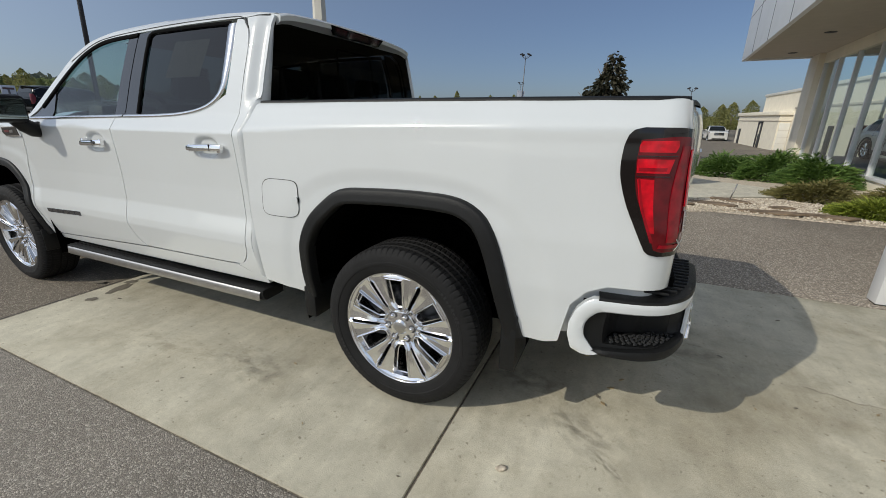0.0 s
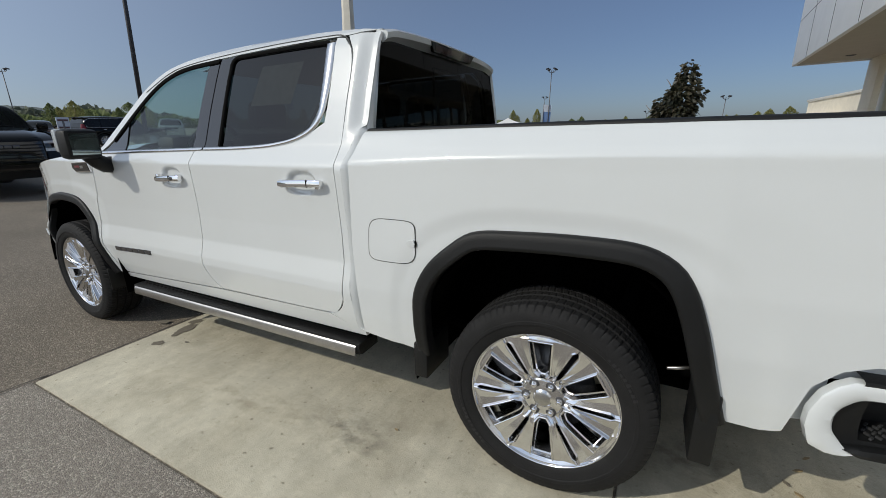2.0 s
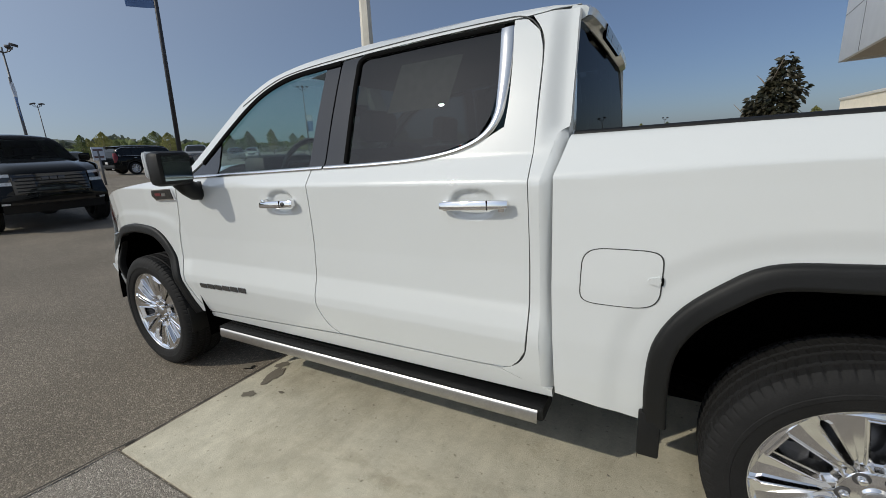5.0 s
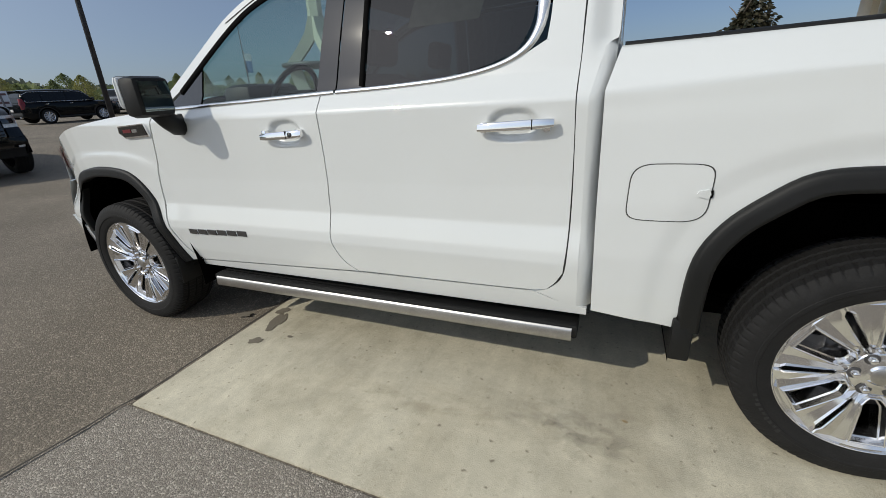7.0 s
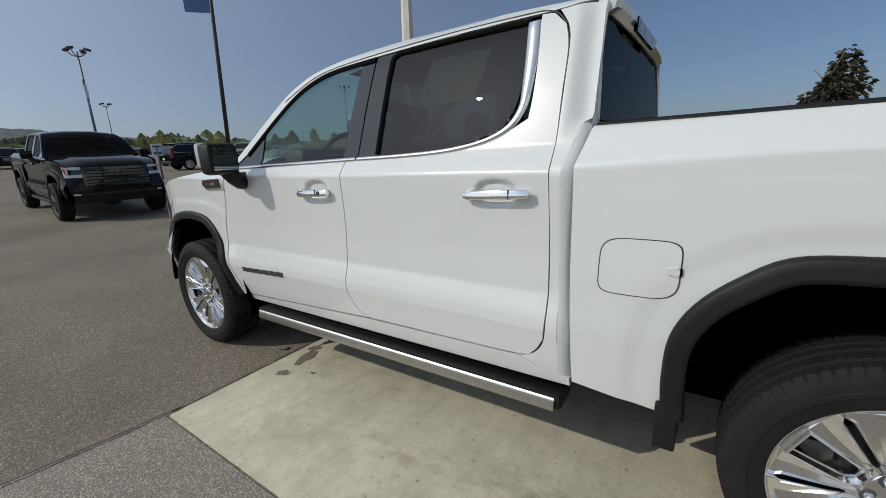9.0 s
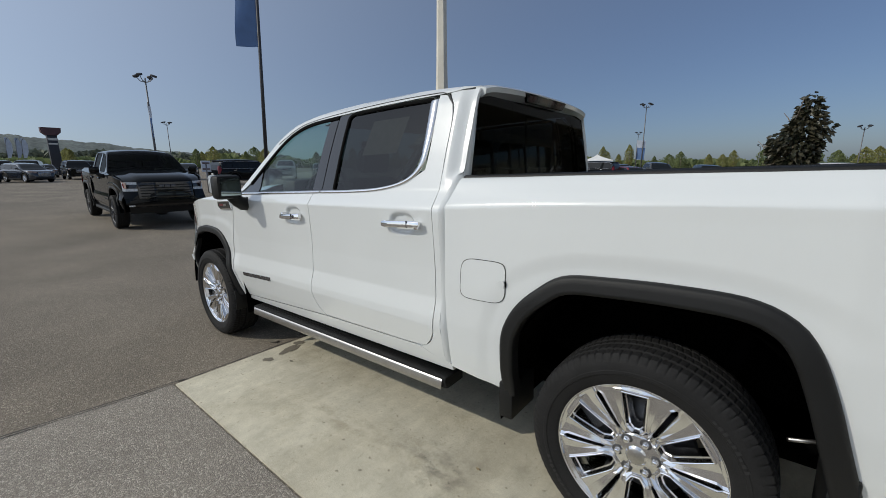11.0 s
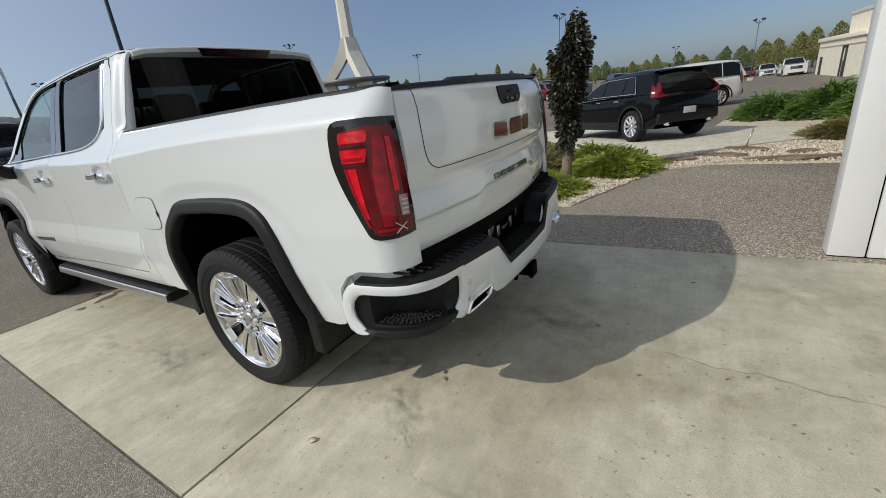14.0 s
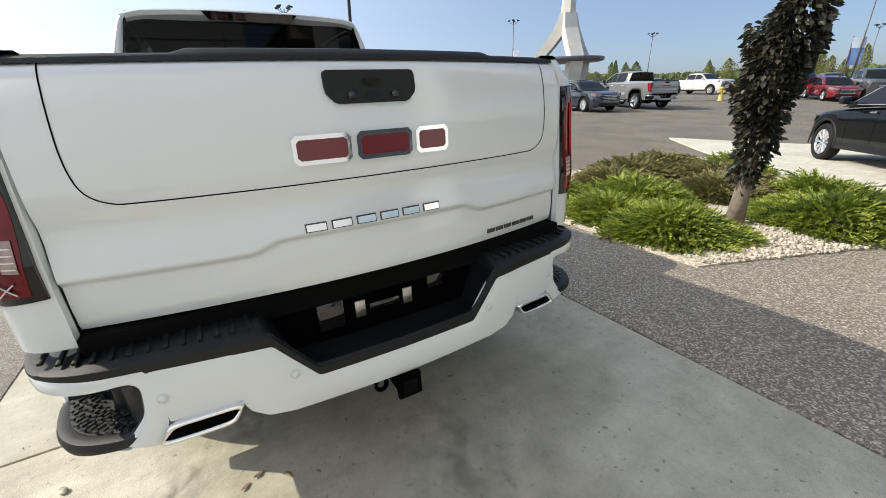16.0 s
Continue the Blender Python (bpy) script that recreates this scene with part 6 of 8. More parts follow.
    band("front_bumper", W, truck, -0.99, 0.99, 0.62, 0.76, 0.02, "painted front bumper")
    band("valance", BP, truck, -0.92, 0.92, 0.40, 0.56, 0.0, "black lower valance")
    gr = band("grille", M["gloss_black"], truck, -0.66, 0.66, 0.79, 1.13, 0.0, "black slatted grille")
    for k in range(5):
        band("grille_slat", M["badge_grey"], gr, -0.64, 0.64, 0.815 + 0.065 * k, 0.835 + 0.065 * k, 0.014)
    for k in range(3):
        band("emblem_block", M["badge_red"], gr, -0.21 + 0.145 * k, -0.21 + 0.145 * k + 0.125, 1.025, 1.09, 0.024, n=4)
    for sg in (-1, 1):
        fl = sorted((sg * 0.70, sg * 1.0))
        band("corner_panel", W, truck, fl[0], fl[1], 0.765, 0.938, 0.006, n=10)
        fl = sorted((sg * 0.69, sg * 0.995))
        hl = band("headlamp", M["head_lens"], truck, fl[0], fl[1], 0.945, 1.160, 0.004, "clear headlamp", n=10)
        fl = sorted((sg * 0.69, sg * 0.93))
        band("lamp_shade", M["gloss_black"], hl, fl[0], fl[1], 1.01, 1.105, 0.010, n=8)
        fl = sorted((sg * 0.80, sg * 0.93))
        band("fog_lamp", M["head_lens"], truck, fl[0], fl[1], 0.575, 0.612, 0.002, "clear fog lamp", n=6)

    # cabin
    for x0, ys in ((-2.45, (-0.40, 0.40)), (-1.50, (-0.42, 0.0, 0.42))):
        for y in ys:
            w = 0.25 if len(ys) == 2 else 0.205
            bm = bmesh.new()
            box(bm, (x0 - 0.28, y - w, 0.80), (x0 + 0.24, y + w, 0.95), None, 0.05)
            box(bm, (-0.07, -w, -0.02), (0.07, w, 0.56), pose(x0 + 0.27, y, 0.92, 0, 14, 0), 0.06)
            box(bm, (-0.05, -0.13, 0.0), (0.05, 0.13, 0.17), pose(x0 + 0.40, y, 1.50, 0, 10, 0), 0.04)
            part("seat", bm, M["seat"], truck, "dark leather seat with a headrest")
    bm = bmesh.new()
    box(bm, (-3.15, -0.78, 0.85), (-2.80, 0.78, 1.34), None, 0.07)
    box(bm, (-3.02, -0.62, 1.30), (-2.80, -0.18, 1.47), None, 0.05)
    part("dashboard", bm, M["seat"], truck)
    bm = bmesh.new()
    mm = pose(-2.66, -0.40, 1.37, 0, -66, 0)
    tube(bm, [mm @ Vector((0.19 * math.cos(a), 0.19 * math.sin(a), 0)) for a in np.linspace(0, 2 * math.pi, 28)], 0.016, 8)
    box(bm, (-0.055, -0.17, -0.03), (0.055, 0.17, 0.02), mm, 0.02)
    part("steering_wheel", bm, M["seat"], truck)
    bm = boxes(((-2.55, -0.10, 1.70), (-2.51, 0.12, 1.78)), bevel=0.015)
    part("inner_mirror", bm, M["gloss_black"], truck)
    bm = bmesh.new()
    grid_bm(bm, [[(x, y, 1.885 if x > -2.1 else 1.84) for y in np.linspace(-0.66, 0.66, 6)] for x in (-2.25, -1.9, -1.4, -0.92)])
    part("headliner", bm, M["headliner"], truck)
    return truck


M["mirror"] = mat("mirror_glass", (0.30, 0.36, 0.36), 0.02, metal=1.0, var=0.01)
white_truck = pickup_white()


def repaint(truck, swaps, words):
    """Gives a copied truck its own colours, slot by slot, and its own words."""
    for o in truck.children_recursive:
        for slot in o.material_slots:
            if slot.material in swaps:
                new_m = swaps[slot.material]
                slot.link = "OBJECT"
                slot.material = new_m
        if "label" in o.keys():
            o["label"] = o["label"].replace("white", words).replace("polished", words + "-trimmed")
    return truck


# other vehicles in the lot: rear axle at the origin, nose towards +x
def small_wheel(parent, x, y, r, rim_m, spokes=10):
    side = 1 if y > 0 else -1
    w = new("wheel")
    w.parent = parent
    w.matrix_basis = pose(x, y, r, -90 * side, 0, 0)
    bm = lathe([(r * 0.66, -0.11), (r * 0.93, -0.115), (r, -0.08), (r, 0.08), (r * 0.96, 0.108), (r * 0.85, 0.118), (r * 0.70, 0.112), (r * 0.67, 0.10)], 40)
    part("tyre", bm, M["rubber"], w)
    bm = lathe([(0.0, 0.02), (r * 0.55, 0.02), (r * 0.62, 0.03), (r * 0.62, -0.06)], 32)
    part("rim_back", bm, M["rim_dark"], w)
    bm = lathe([(r * 0.615, 0.06), (r * 0.64, 0.098), (r * 0.69, 0.108), (r * 0.70, 0.09)], 40)
    for k in range(spokes):
        a = 2 * math.pi * k / spokes
        m = pose(0, 0, 0, 0, 0, math.degrees(a))
        grid_bm(bm, [[m @ Vector(q) for q in row] for row in (((r * 0.12, -0.022, 0.045), (r * 0.12, -0.018, 0.085), (r * 0.12, 0.018, 0.085), (r * 0.12, 0.022, 0.045)), ((r * 0.64, -0.034, 0.05), (r * 0.64, -0.026, 0.098), (r * 0.64, 0.026, 0.098), (r * 0.64, 0.034, 0.05)))])
    lathe([(0.0, 0.094), (r * 0.13, 0.092), (r * 0.16, 0.07)], 20, None, bm)
    part("rim", bm, rim_m, w)
    return w


def vehicle(name, label, category, m, paint, L, Wd, H, wb, rear_oh, r, belt, cab, bonnet_z, rim_m=None, bed=False, glass_m=None, group="", trim=None, chrome_line=True, tail="high", lower=None, blunt=False, spokes=10, clear=0.24, glass_end=None, lamp_z=None, tumble=(0.945, 0.775, 0.70), rake=0.0, spoiler=0.16, plate_up=0.42, glass_low=0.62):
    """A car built from lofted hull, cabin, panes, lamps and wheels. cab: (windscreen foot, windscreen top, roof rear, rear glass foot) along x."""
    v = thing(name, m, label, category, group)
    rim_m, glass_m, lower = rim_m or M["rim"], glass_m or M["car_glass"], lower or M["black_plastic"]
    x0, x1 = -rear_oh, L - rear_oh
    hw = Wd / 2
    xs = sorted(set([round(q, 3) for q in list(np.linspace(x0, x1, 46)) + [c + d for c in (0.0, wb) for d in np.linspace(-r * 1.22, r * 1.22, 21)]]))

    def plan(x):
        return hw * np.interp((x - x0) / L, [0, 0.02, 0.06, 0.2, 0.8, 0.92, 0.97, 1.0], [0.84, 0.92, 0.97, 1.0, 1.0, 0.97, 0.93, 0.86] if blunt else [0.84, 0.92, 0.97, 1.0, 1.0, 0.95, 0.86, 0.66])

    def top(x):
        f = (x - cab[0]) / (x1 - cab[0])
        if x > cab[0] and blunt:
            return np.interp(f, [0, 0.5, 0.85, 0.96, 1.0], [bonnet_z, bonnet_z - 0.01, bonnet_z - 0.05, bonnet_z - 0.09, bonnet_z - 0.17])
        if x > cab[0]:
            return np.interp(f, [0, 0.5, 0.85, 0.95, 1.0], [bonnet_z, bonnet_z - 0.04, bonnet_z - 0.12, bonnet_z - 0.20, bonnet_z - 0.42])
        return np.interp(x, [x0, x0 + 0.03, x0 + 0.10, cab[0]], [belt - 0.12, belt - 0.02, belt, bonnet_z])

    def foot(x):
        z = np.interp(x, [x0, x0 + 0.25, x1 - 0.3, x1], [clear + 0.20, clear, clear - 0.02, clear + 0.06])
        for c in (0.0, wb):
            d = abs(x - c) / (r * 1.20)
            if d < 1.0:
                z = max(z, r + r * 1.18 * math.sqrt(1 - d * d) ** 0.9)
        return z
    rows = []
    for x in xs:
        w, t, f = plan(x), top(x), foot(x)
        f = min(f, t - 0.1)
        row = []
        for side in (-1, 1):
            half = [(w - 0.34, f - 0.0), (w - 0.02, f), (w - 0.004, f + 0.02), (w, f + (t - f) * 0.30), (w * 0.997, f + (t - f) * 0.60), (w * 0.99, t - 0.13), (w * 0.965, t - 0.05), (w * 0.90, t - 0.005), (w * 0.55, t + 0.018)]
            pts = [(x, side * a, b) for a, b in half]
            row += pts if side < 0 else pts[::-1]
        rows.append(row)
    bm = bmesh.new()
    vs = grid_bm(bm, rows)
    bm.faces.new(vs[0])
    bm.faces.new(vs[-1][::-1])
    bmesh.ops.recalc_face_normals(bm, faces=bm.faces)
    body = part("body", bm, paint, v)
    # dark wells and floor
    bm = bmesh.new()
    box(bm, (x0 + 0.15, -hw * 0.72, clear), (x1 - 0.2, hw * 0.72, clear + 0.25))
    for c in (0.0, wb):
        box(bm, (c - r * 1.15, -hw * 0.86, r * 0.9), (c + r * 1.15, hw * 0.86, r * 2.05))
    part("underbody", bm, M["liner"], v)
    # lower cladding: arches and sills
    for side in (-1, 1):
        for c in (0.0, wb):
            bm = bmesh.new()
            aa = np.linspace(-0.15, math.pi + 0.15, 26)
            rws = []
            for rr, o in ((1.19, 0.0), (1.21, 0.012), (1.31, 0.012), (1.33, -0.004)):
                rws.append([(c + r * rr * math.cos(a), side * (plan(c) * 0.998 + o), max(clear * 0.9, r + r * rr * 0.985 * math.sin(a))) for a in aa])
            grid_bm(bm, rws)
            part("arch_trim", bm, lower, v)
        bm = boxes(((r * 1.25, min(side * (hw - 0.1), side * (hw + 0.004)), clear - 0.02), (wb - r * 1.25, max(side * (hw - 0.1), side * (hw + 0.004)), clear + 0.12)), bevel=0.015)
        part("sill", bm, lower, v)
    # cabin
    c0, c1, c2, c3 = cab

    def roof(x):
        if x > c1:
            return top(c0) + (H - 0.07 - top(c0)) * smoothstep(((c0 - x) / (c0 - c1))) ** 0.82
        if x > c2:
            return H - 0.07 * abs((x - (c1 + c2) / 2) / ((c1 - c2) / 2)) ** 2.4
        return (H - 0.07) - (H - 0.07 - belt) * ((c2 - x) / max(0.02, c2 - c3)) ** 1.15
    xs2 = sorted(set(list(np.linspace(c3, c2, 8)) + list(np.linspace(c2, c1, 12)) + list(np.linspace(c1, c0, 12))))

    def wall(x, z, side=1, out=0.0):
        f = (z - belt) / (H - belt)
        return side * (plan(min(max(x, x0 + 0.1), x1)) * np.interp(f, [0, 0.85, 1.0], tumble) + out)
    rows = []
    for x in xs2:
        t, z = roof(x), belt - 0.03
        row = []
        for side in (-1, 1):
            half = [(wall(x, belt), z), (wall(x, belt + (t - belt) * 0.5), belt + (t - belt) * 0.5), (wall(x, belt + (t - belt) * 0.86), belt + (t - belt) * 0.86), (wall(x, t) * 0.985, t - 0.035 * min(1, (t - belt) * 3)), (wall(x, t) * 0.90, t), (wall(x, t) * 0.5, t + 0.025 * min(1, (t - belt) * 3))]
            pts = [(x, side * a, max(b, z)) for a, b in half]
            row += pts if side < 0 else pts[::-1]
        rows.append(row)
    bm = bmesh.new()
    vs = grid_bm(bm, rows)
    bm.faces.new(vs[0])
    bm.faces.new(vs[-1][::-1])
    bmesh.ops.recalc_face_normals(bm, faces=bm.faces)
    part("cabin", bm, paint, v)
    # side panes with pillars between
    n_side = 2 if bed else 3
    xr, xf = c3 + (0.10 if bed else (c2 - c3) * 0.55 + 0.08), c0 - 0.42 * (c0 - c1)
    xr = glass_end if glass_end is not None else xr
    cuts = np.linspace(xf, xr, n_side + 1) if bed else [xf, xf - (xf - xr) * 0.38, xf - (xf - xr) * 0.76, xr]
    for side in (-1, 1):
        for a, b in zip(cuts, cuts[1:]):
            rws = []
            for f in np.linspace(0, 1, 5):
                rw = []
                for q in np.linspace(a - 0.02, b + 0.025, 10):
                    q += rake * f * (a - q) / (a - b) if b == cuts[-1] else 0.0
                    lim = min(roof(q) - 0.085, H - 0.13)
                    if q > c1:
                        lim = min(lim, roof(q - 0.02) - 0.075)
                    lim = max(lim, belt + 0.03)
                    z = belt + 0.025 + (lim - belt - 0.025) * f
                    rw.append((q, wall(q, z, side, 0.006), z))
                rws.append(rw)
            bm = bmesh.new()
            grid_bm(bm, rws)
            part("side_pane", bm, glass_m, v)
        if chrome_line:
            bm = bmesh.new()
            pts = [(q, wall(q, belt + 0.012, side, 0.010), belt + 0.012) for q in np.linspace(xf + 0.10, xr, 10)]
            pts += [(q, wall(q, min(roof(q) - 0.075, H - 0.115), side, 0.008), min(roof(q) - 0.075, H - 0.115)) for q in np.linspace(xr - 0.02 + rake, xf + 0.05, 12)]
            tube(bm, pts, 0.011, 5)
            part("window_trim", bm, M["chrome"], v)
        # door mirror and handles
        bm = bmesh.new()
        box(bm, (xf - 0.02, min(side * (hw + 0.02), side * (hw + 0.19)), belt + 0.02), (xf + 0.10, max(side * (hw + 0.02), side * (hw + 0.19)), belt + 0.17), None, 0.035)
        box(bm, (xf + 0.0, min(side * (hw - 0.10), side * (hw + 0.05)), belt + 0.0), (xf + 0.06, max(side * (hw - 0.10), side * (hw + 0.05)), belt + 0.05))
        part("door_mirror", bm, paint if name == "pickup_truck" else M["gloss_black"], v)
        for q in (cuts[1] + 0.12, cuts[2] + 0.14):
            bm = boxes(((q - 0.09, min(side * hw * 0.985, side * (hw + 0.02)), belt - 0.14), (q + 0.09, max(side * hw * 0.985, side * (hw + 0.02)), belt - 0.11)), bevel=0.008)
            part("door_handle", bm, trim or M["chrome"], v)
        # door seams
        for q in (cuts[0] - 0.02, cuts[1], cuts[2]):
            bm = bmesh.new()
            rws = [[], []]
            for z in np.linspace(clear + 0.15, belt - 0.02, 10):
                f_, t_ = foot(q), top(q)
                yy = plan(q) * np.interp(z, [f_ + (t_ - f_) * 0.30, f_ + (t_ - f_) * 0.60, t_ - 0.13, t_ - 0.05], [1.0, 0.997, 0.99, 0.965]) + 0.002
                rws[0].append((q - 0.004, side * yy, z))
                rws[1].append((q + 0.004, side * yy, z))
            grid_bm(bm, rws)
            part("door_seam", bm, M["dark_gap"], v)
    # windscreen and rear glass
    bm = bmesh.new()
    grid_bm(bm, [[(x + 0.008, wall(x, roof(x)) * f * 0.88, roof(x) + 0.012 + 0.02 * (1 - f * f)) for f in np.linspace(-1, 1, 9)] for x in np.linspace(c0 - 0.06, c1 + 0.05, 8)])
    part("windscreen", bm, glass_m, v)
    bm = bmesh.new()
    lo_f = glass_low if not bed else 0.92
    grid_bm(bm, [[(x - 0.012, wall(x, roof(x)) * f * 0.88, roof(x) + 0.006) for f in np.linspace(-1, 1, 9)] for x in np.linspace(c2 - (c2 - c3) * 0.10, c2 - (c2 - c3) * lo_f, 6)])
    part("rear_window", bm, glass_m, v)
    if not bed:
        bm = bmesh.new()
        rws = []
        for dx, dz in ((0.10, 0.012), (-spoiler * 0.5, 0.012), (-spoiler, 0.0), (-spoiler * 0.94, -0.03), (0.0, -0.035)):
            rws.append([(c2 + dx - 0.06 * f * f, wall(c2, H - 0.05) * f * 0.97, H - 0.065 + dz + 0.02 * (1 - f * f)) for f in np.linspace(-1, 1, 11)])
        grid_bm(bm, rws)
        part("roof_spoiler", bm, paint, v)
    if bed:
        bm = boxes(((x0 + 0.07, -hw * 0.80, belt - 0.06), (c3 - 0.03, hw * 0.80, belt + 0.026)))
        part("bed_liner", bm, M["liner"], v)
        for side in (-1, 1):
            bm = boxes(((x0 + 0.03, min(side * hw * 0.78, side * hw * 0.93), belt - 0.01), (c3 - 0.02, max(side * hw * 0.78, side * hw * 0.93), belt + 0.045)), bevel=0.01)
            part("bed_rail", bm, M["black_plastic"], v)
        bm = boxes(((x0 - 0.012, -hw * 0.74, 0.72), (x0 + 0.05, hw * 0.74, belt + 0.02)), bevel=0.015)
        part("tailgate", bm, paint, v)
    # lamps
    for side in (-1, 1):
        bm = bmesh.new()
        if tail == "high":
            rws = []
            for f in np.linspace(0, 1, 6):
                z = 0.84 + (belt + 0.20 - 0.84) * f if lamp_z is None else lamp_z[0] + (lamp_z[1] - lamp_z[0]) * f
                xx = x0 + 0.03 + 0.16 * max(0, f - 0.5)
                wo = plan(x0 + 0.06)
                nar, reach = 0.055 + 0.05 * abs(f - 0.25), 0.16 * (1 - abs(2 * f - 1)) + 0.02
                if lamp_z is not None:             # a blade that leans forward and in from a broad foot
                    nar, reach = 0.025 + 0.22 * max(0, 1 - 3.0 * f) ** 1.5 + 0.05 * (1 - f), 0.03 + 0.05 * (1 - f)
                    xx = x0 + 0.03 + 0.46 * max(0, f - 0.30) ** 1.1
                tuck = (0.10, 0.13) if lamp_z is None else (0.30, 0.32)
                up = max(0, f - (0.5 if lamp_z is None else 0.28))
                rws.append([(xx - 0.022, side * (wo * 0.955 - nar - tuck[0] * up), z), (xx - 0.020, side * (wo * 0.965 - tuck[0] * up), z), (xx + 0.05, side * (plan(x0 + 0.08) + 0.008 - tuck[1] * up), z), (xx + 0.05 + reach, side * (plan(x0 + 0.2) + 0.006 - tuck[1] * up), z + 0.01)])
            grid_bm(bm, rws)
        else:
            rws = []
            for f in np.linspace(0, 1, 4):
                z = 0.84 + (belt - 0.06 - 0.84) * f
                rws.append([(x0 - 0.014, side * hw * 0.76, z), (x0 - 0.012, side * hw * 0.90, z), (x0 + 0.04, side * (plan(x0 + 0.04) + 0.008), z), (x0 + 0.17, side * (plan(x0 + 0.17) + 0.006), z)])
            grid_bm(bm, rws)
        part("tail_lamp", bm, M["tail_red"], v)
        bm = bmesh.new()
        zc = bonnet_z - 0.20
        rws = []
        for f in (-1, 1):
            rws.append([(x1 - 0.05, side * hw * 0.50, zc + f * 0.05), (x1 - 0.06, side * hw * 0.68, zc + f * 0.065), (x1 - 0.16, side * (plan(x1 - 0.16) + 0.008), zc + 0.02 + f * 0.075), (x1 - 0.38, side * (plan(x1 - 0.38) + 0.006), zc + 0.05 + f * 0.05)])
        grid_bm(bm, rws)
        part("headlamp", bm, M["clear_lens"], v)
        for c in (0.0, wb):
            small_wheel(v, c, side * (hw - 0.115), r, rim_m, spokes)
    # bumpers, grille, plate
    bm = boxes(((x0 - 0.04, -hw * 0.86, clear + 0.12), (x0 + 0.25, hw * 0.86, clear + 0.36)), bevel=0.05)
    part("rear_bumper", bm, lower, v)
    bm = boxes(((x0 - 0.055, -0.16, clear + plate_up if not bed else clear + 0.22), (x0 - 0.035, 0.16, clear + plate_up + 0.14 if not bed else clear + 0.36)), bevel=0.004)
    part("number_plate", bm, M["plate"], v)
    for side in (-1, 1):
        bm = bmesh.new()
        cyl(bm, (x0 - 0.06, side * hw * 0.60, clear + 0.10), (x0 + 0.15, side * hw * 0.60, clear + 0.10), 0.036, n=14)
        part("exhaust_tip", bm, M["chrome"], v)
    bm = boxes(((x1 - 0.20, -hw * 0.66, clear + 0.05), (x1 + 0.005, hw * 0.66, clear + 0.22)), bevel=0.03)
    part("front_bumper", bm, lower, v)
    bm = boxes(((x1 - 0.18, -hw * 0.48, bonnet_z - 0.50), (x1 + 0.012, hw * 0.48, bonnet_z - 0.18)), bevel=0.03)
    gr = part("grille", bm, M["gloss_black"], v)
    for k in range(4):
        bm = boxes(((x1 + 0.008, -hw * 0.45, bonnet_z - 0.46 + 0.075 * k), (x1 + 0.020, hw * 0.45, bonnet_z - 0.44 + 0.075 * k)), bevel=0.004)
        part("grille_bar", bm, trim or M["chrome"], gr)
    return v


M["grey_clad"] = mat("grey_cladding", (0.045, 0.045, 0.047), 0.5, var=0.1, scale=6)
M["car_glass"] = mat("car_glass", (0.008, 0.010, 0.011), 0.04, coat=0.1, spec=0.3, var=0.2, scale=1.5)
M["tail_red"] = mat("tail_lamp_red", (0.15, 0.002, 0.006), 0.15, coat=0.2, var=0.3, scale=14)
M["plate"] = mat("number_plate", (0.55, 0.55, 0.54), 0.5, var=0.12, scale=25)
M["black_paint"] = mat("black_paint", (0.004, 0.005, 0.006), 0.08, coat=0.10, var=0.1, scale=3, spec=0.18)
M["dark_blue_paint"] = mat("dark_blue_paint", (0.018, 0.024, 0.036), 0.15, coat=1.0, var=0.1, scale=3)
M["silver_paint"] = mat("silver_paint", (0.34, 0.34, 0.335), 0.28, metal=0.5, coat=0.9, var=0.04, scale=3)
M["white_car"] = mat("white_car_paint", (0.68, 0.67, 0.64), 0.25, coat=0.9, var=0.03, scale=3)
M["red_paint"] = mat("red_paint", (0.20, 0.010, 0.014), 0.2, coat=0.9, var=0.05, scale=3)
M["grey_paint"] = mat("grey_paint", (0.10, 0.105, 0.11), 0.25, coat=0.9, metal=0.3, var=0.05, scale=3)


def on_lot(x, y, yaw):
    """A pose on the lot, square to its slope."""
    n = Vector((-(g(x + 0.5, y) - g(x - 0.5, y)), -(g(x, y + 0.5) - g(x, y - 0.5)), 1.0)).normalized()
    return Matrix.Translation((x, y, g(x, y))) @ Vector((0, 0, 1)).rotation_difference(n).to_matrix().to_4x4() @ pose(0, 0, 0, 0, 0, yaw)


SUV = dict(L=4.60, Wd=1.88, H=1.60, wb=2.78, rear_oh=0.90, r=0.365, belt=1.06, cab=(2.55, 1.52, -0.58, -0.83), bonnet_z=1.04)
BIG_SUV = dict(L=5.2, Wd=2.04, H=1.89, wb=2.95, rear_oh=1.15, r=0.40, belt=1.22, cab=(2.75, 2.05, -0.80, -1.09), bonnet_z=1.18, clear=0.30, blunt=True)
PICKUP = dict(L=5.89, Wd=2.05, H=1.93, wb=3.745, rear_oh=1.17, r=0.415, belt=1.36, cab=(3.20, 2.30, 1.02, 0.86), bonnet_z=1.36, bed=True, tail="low", clear=0.34, blunt=True)
SEDAN = dict(L=4.5, Wd=1.82, H=1.47, wb=2.7, rear_oh=0.95, r=0.335, belt=0.95, cab=(2.35, 1.45, -0.10, -0.80), bonnet_z=0.95)

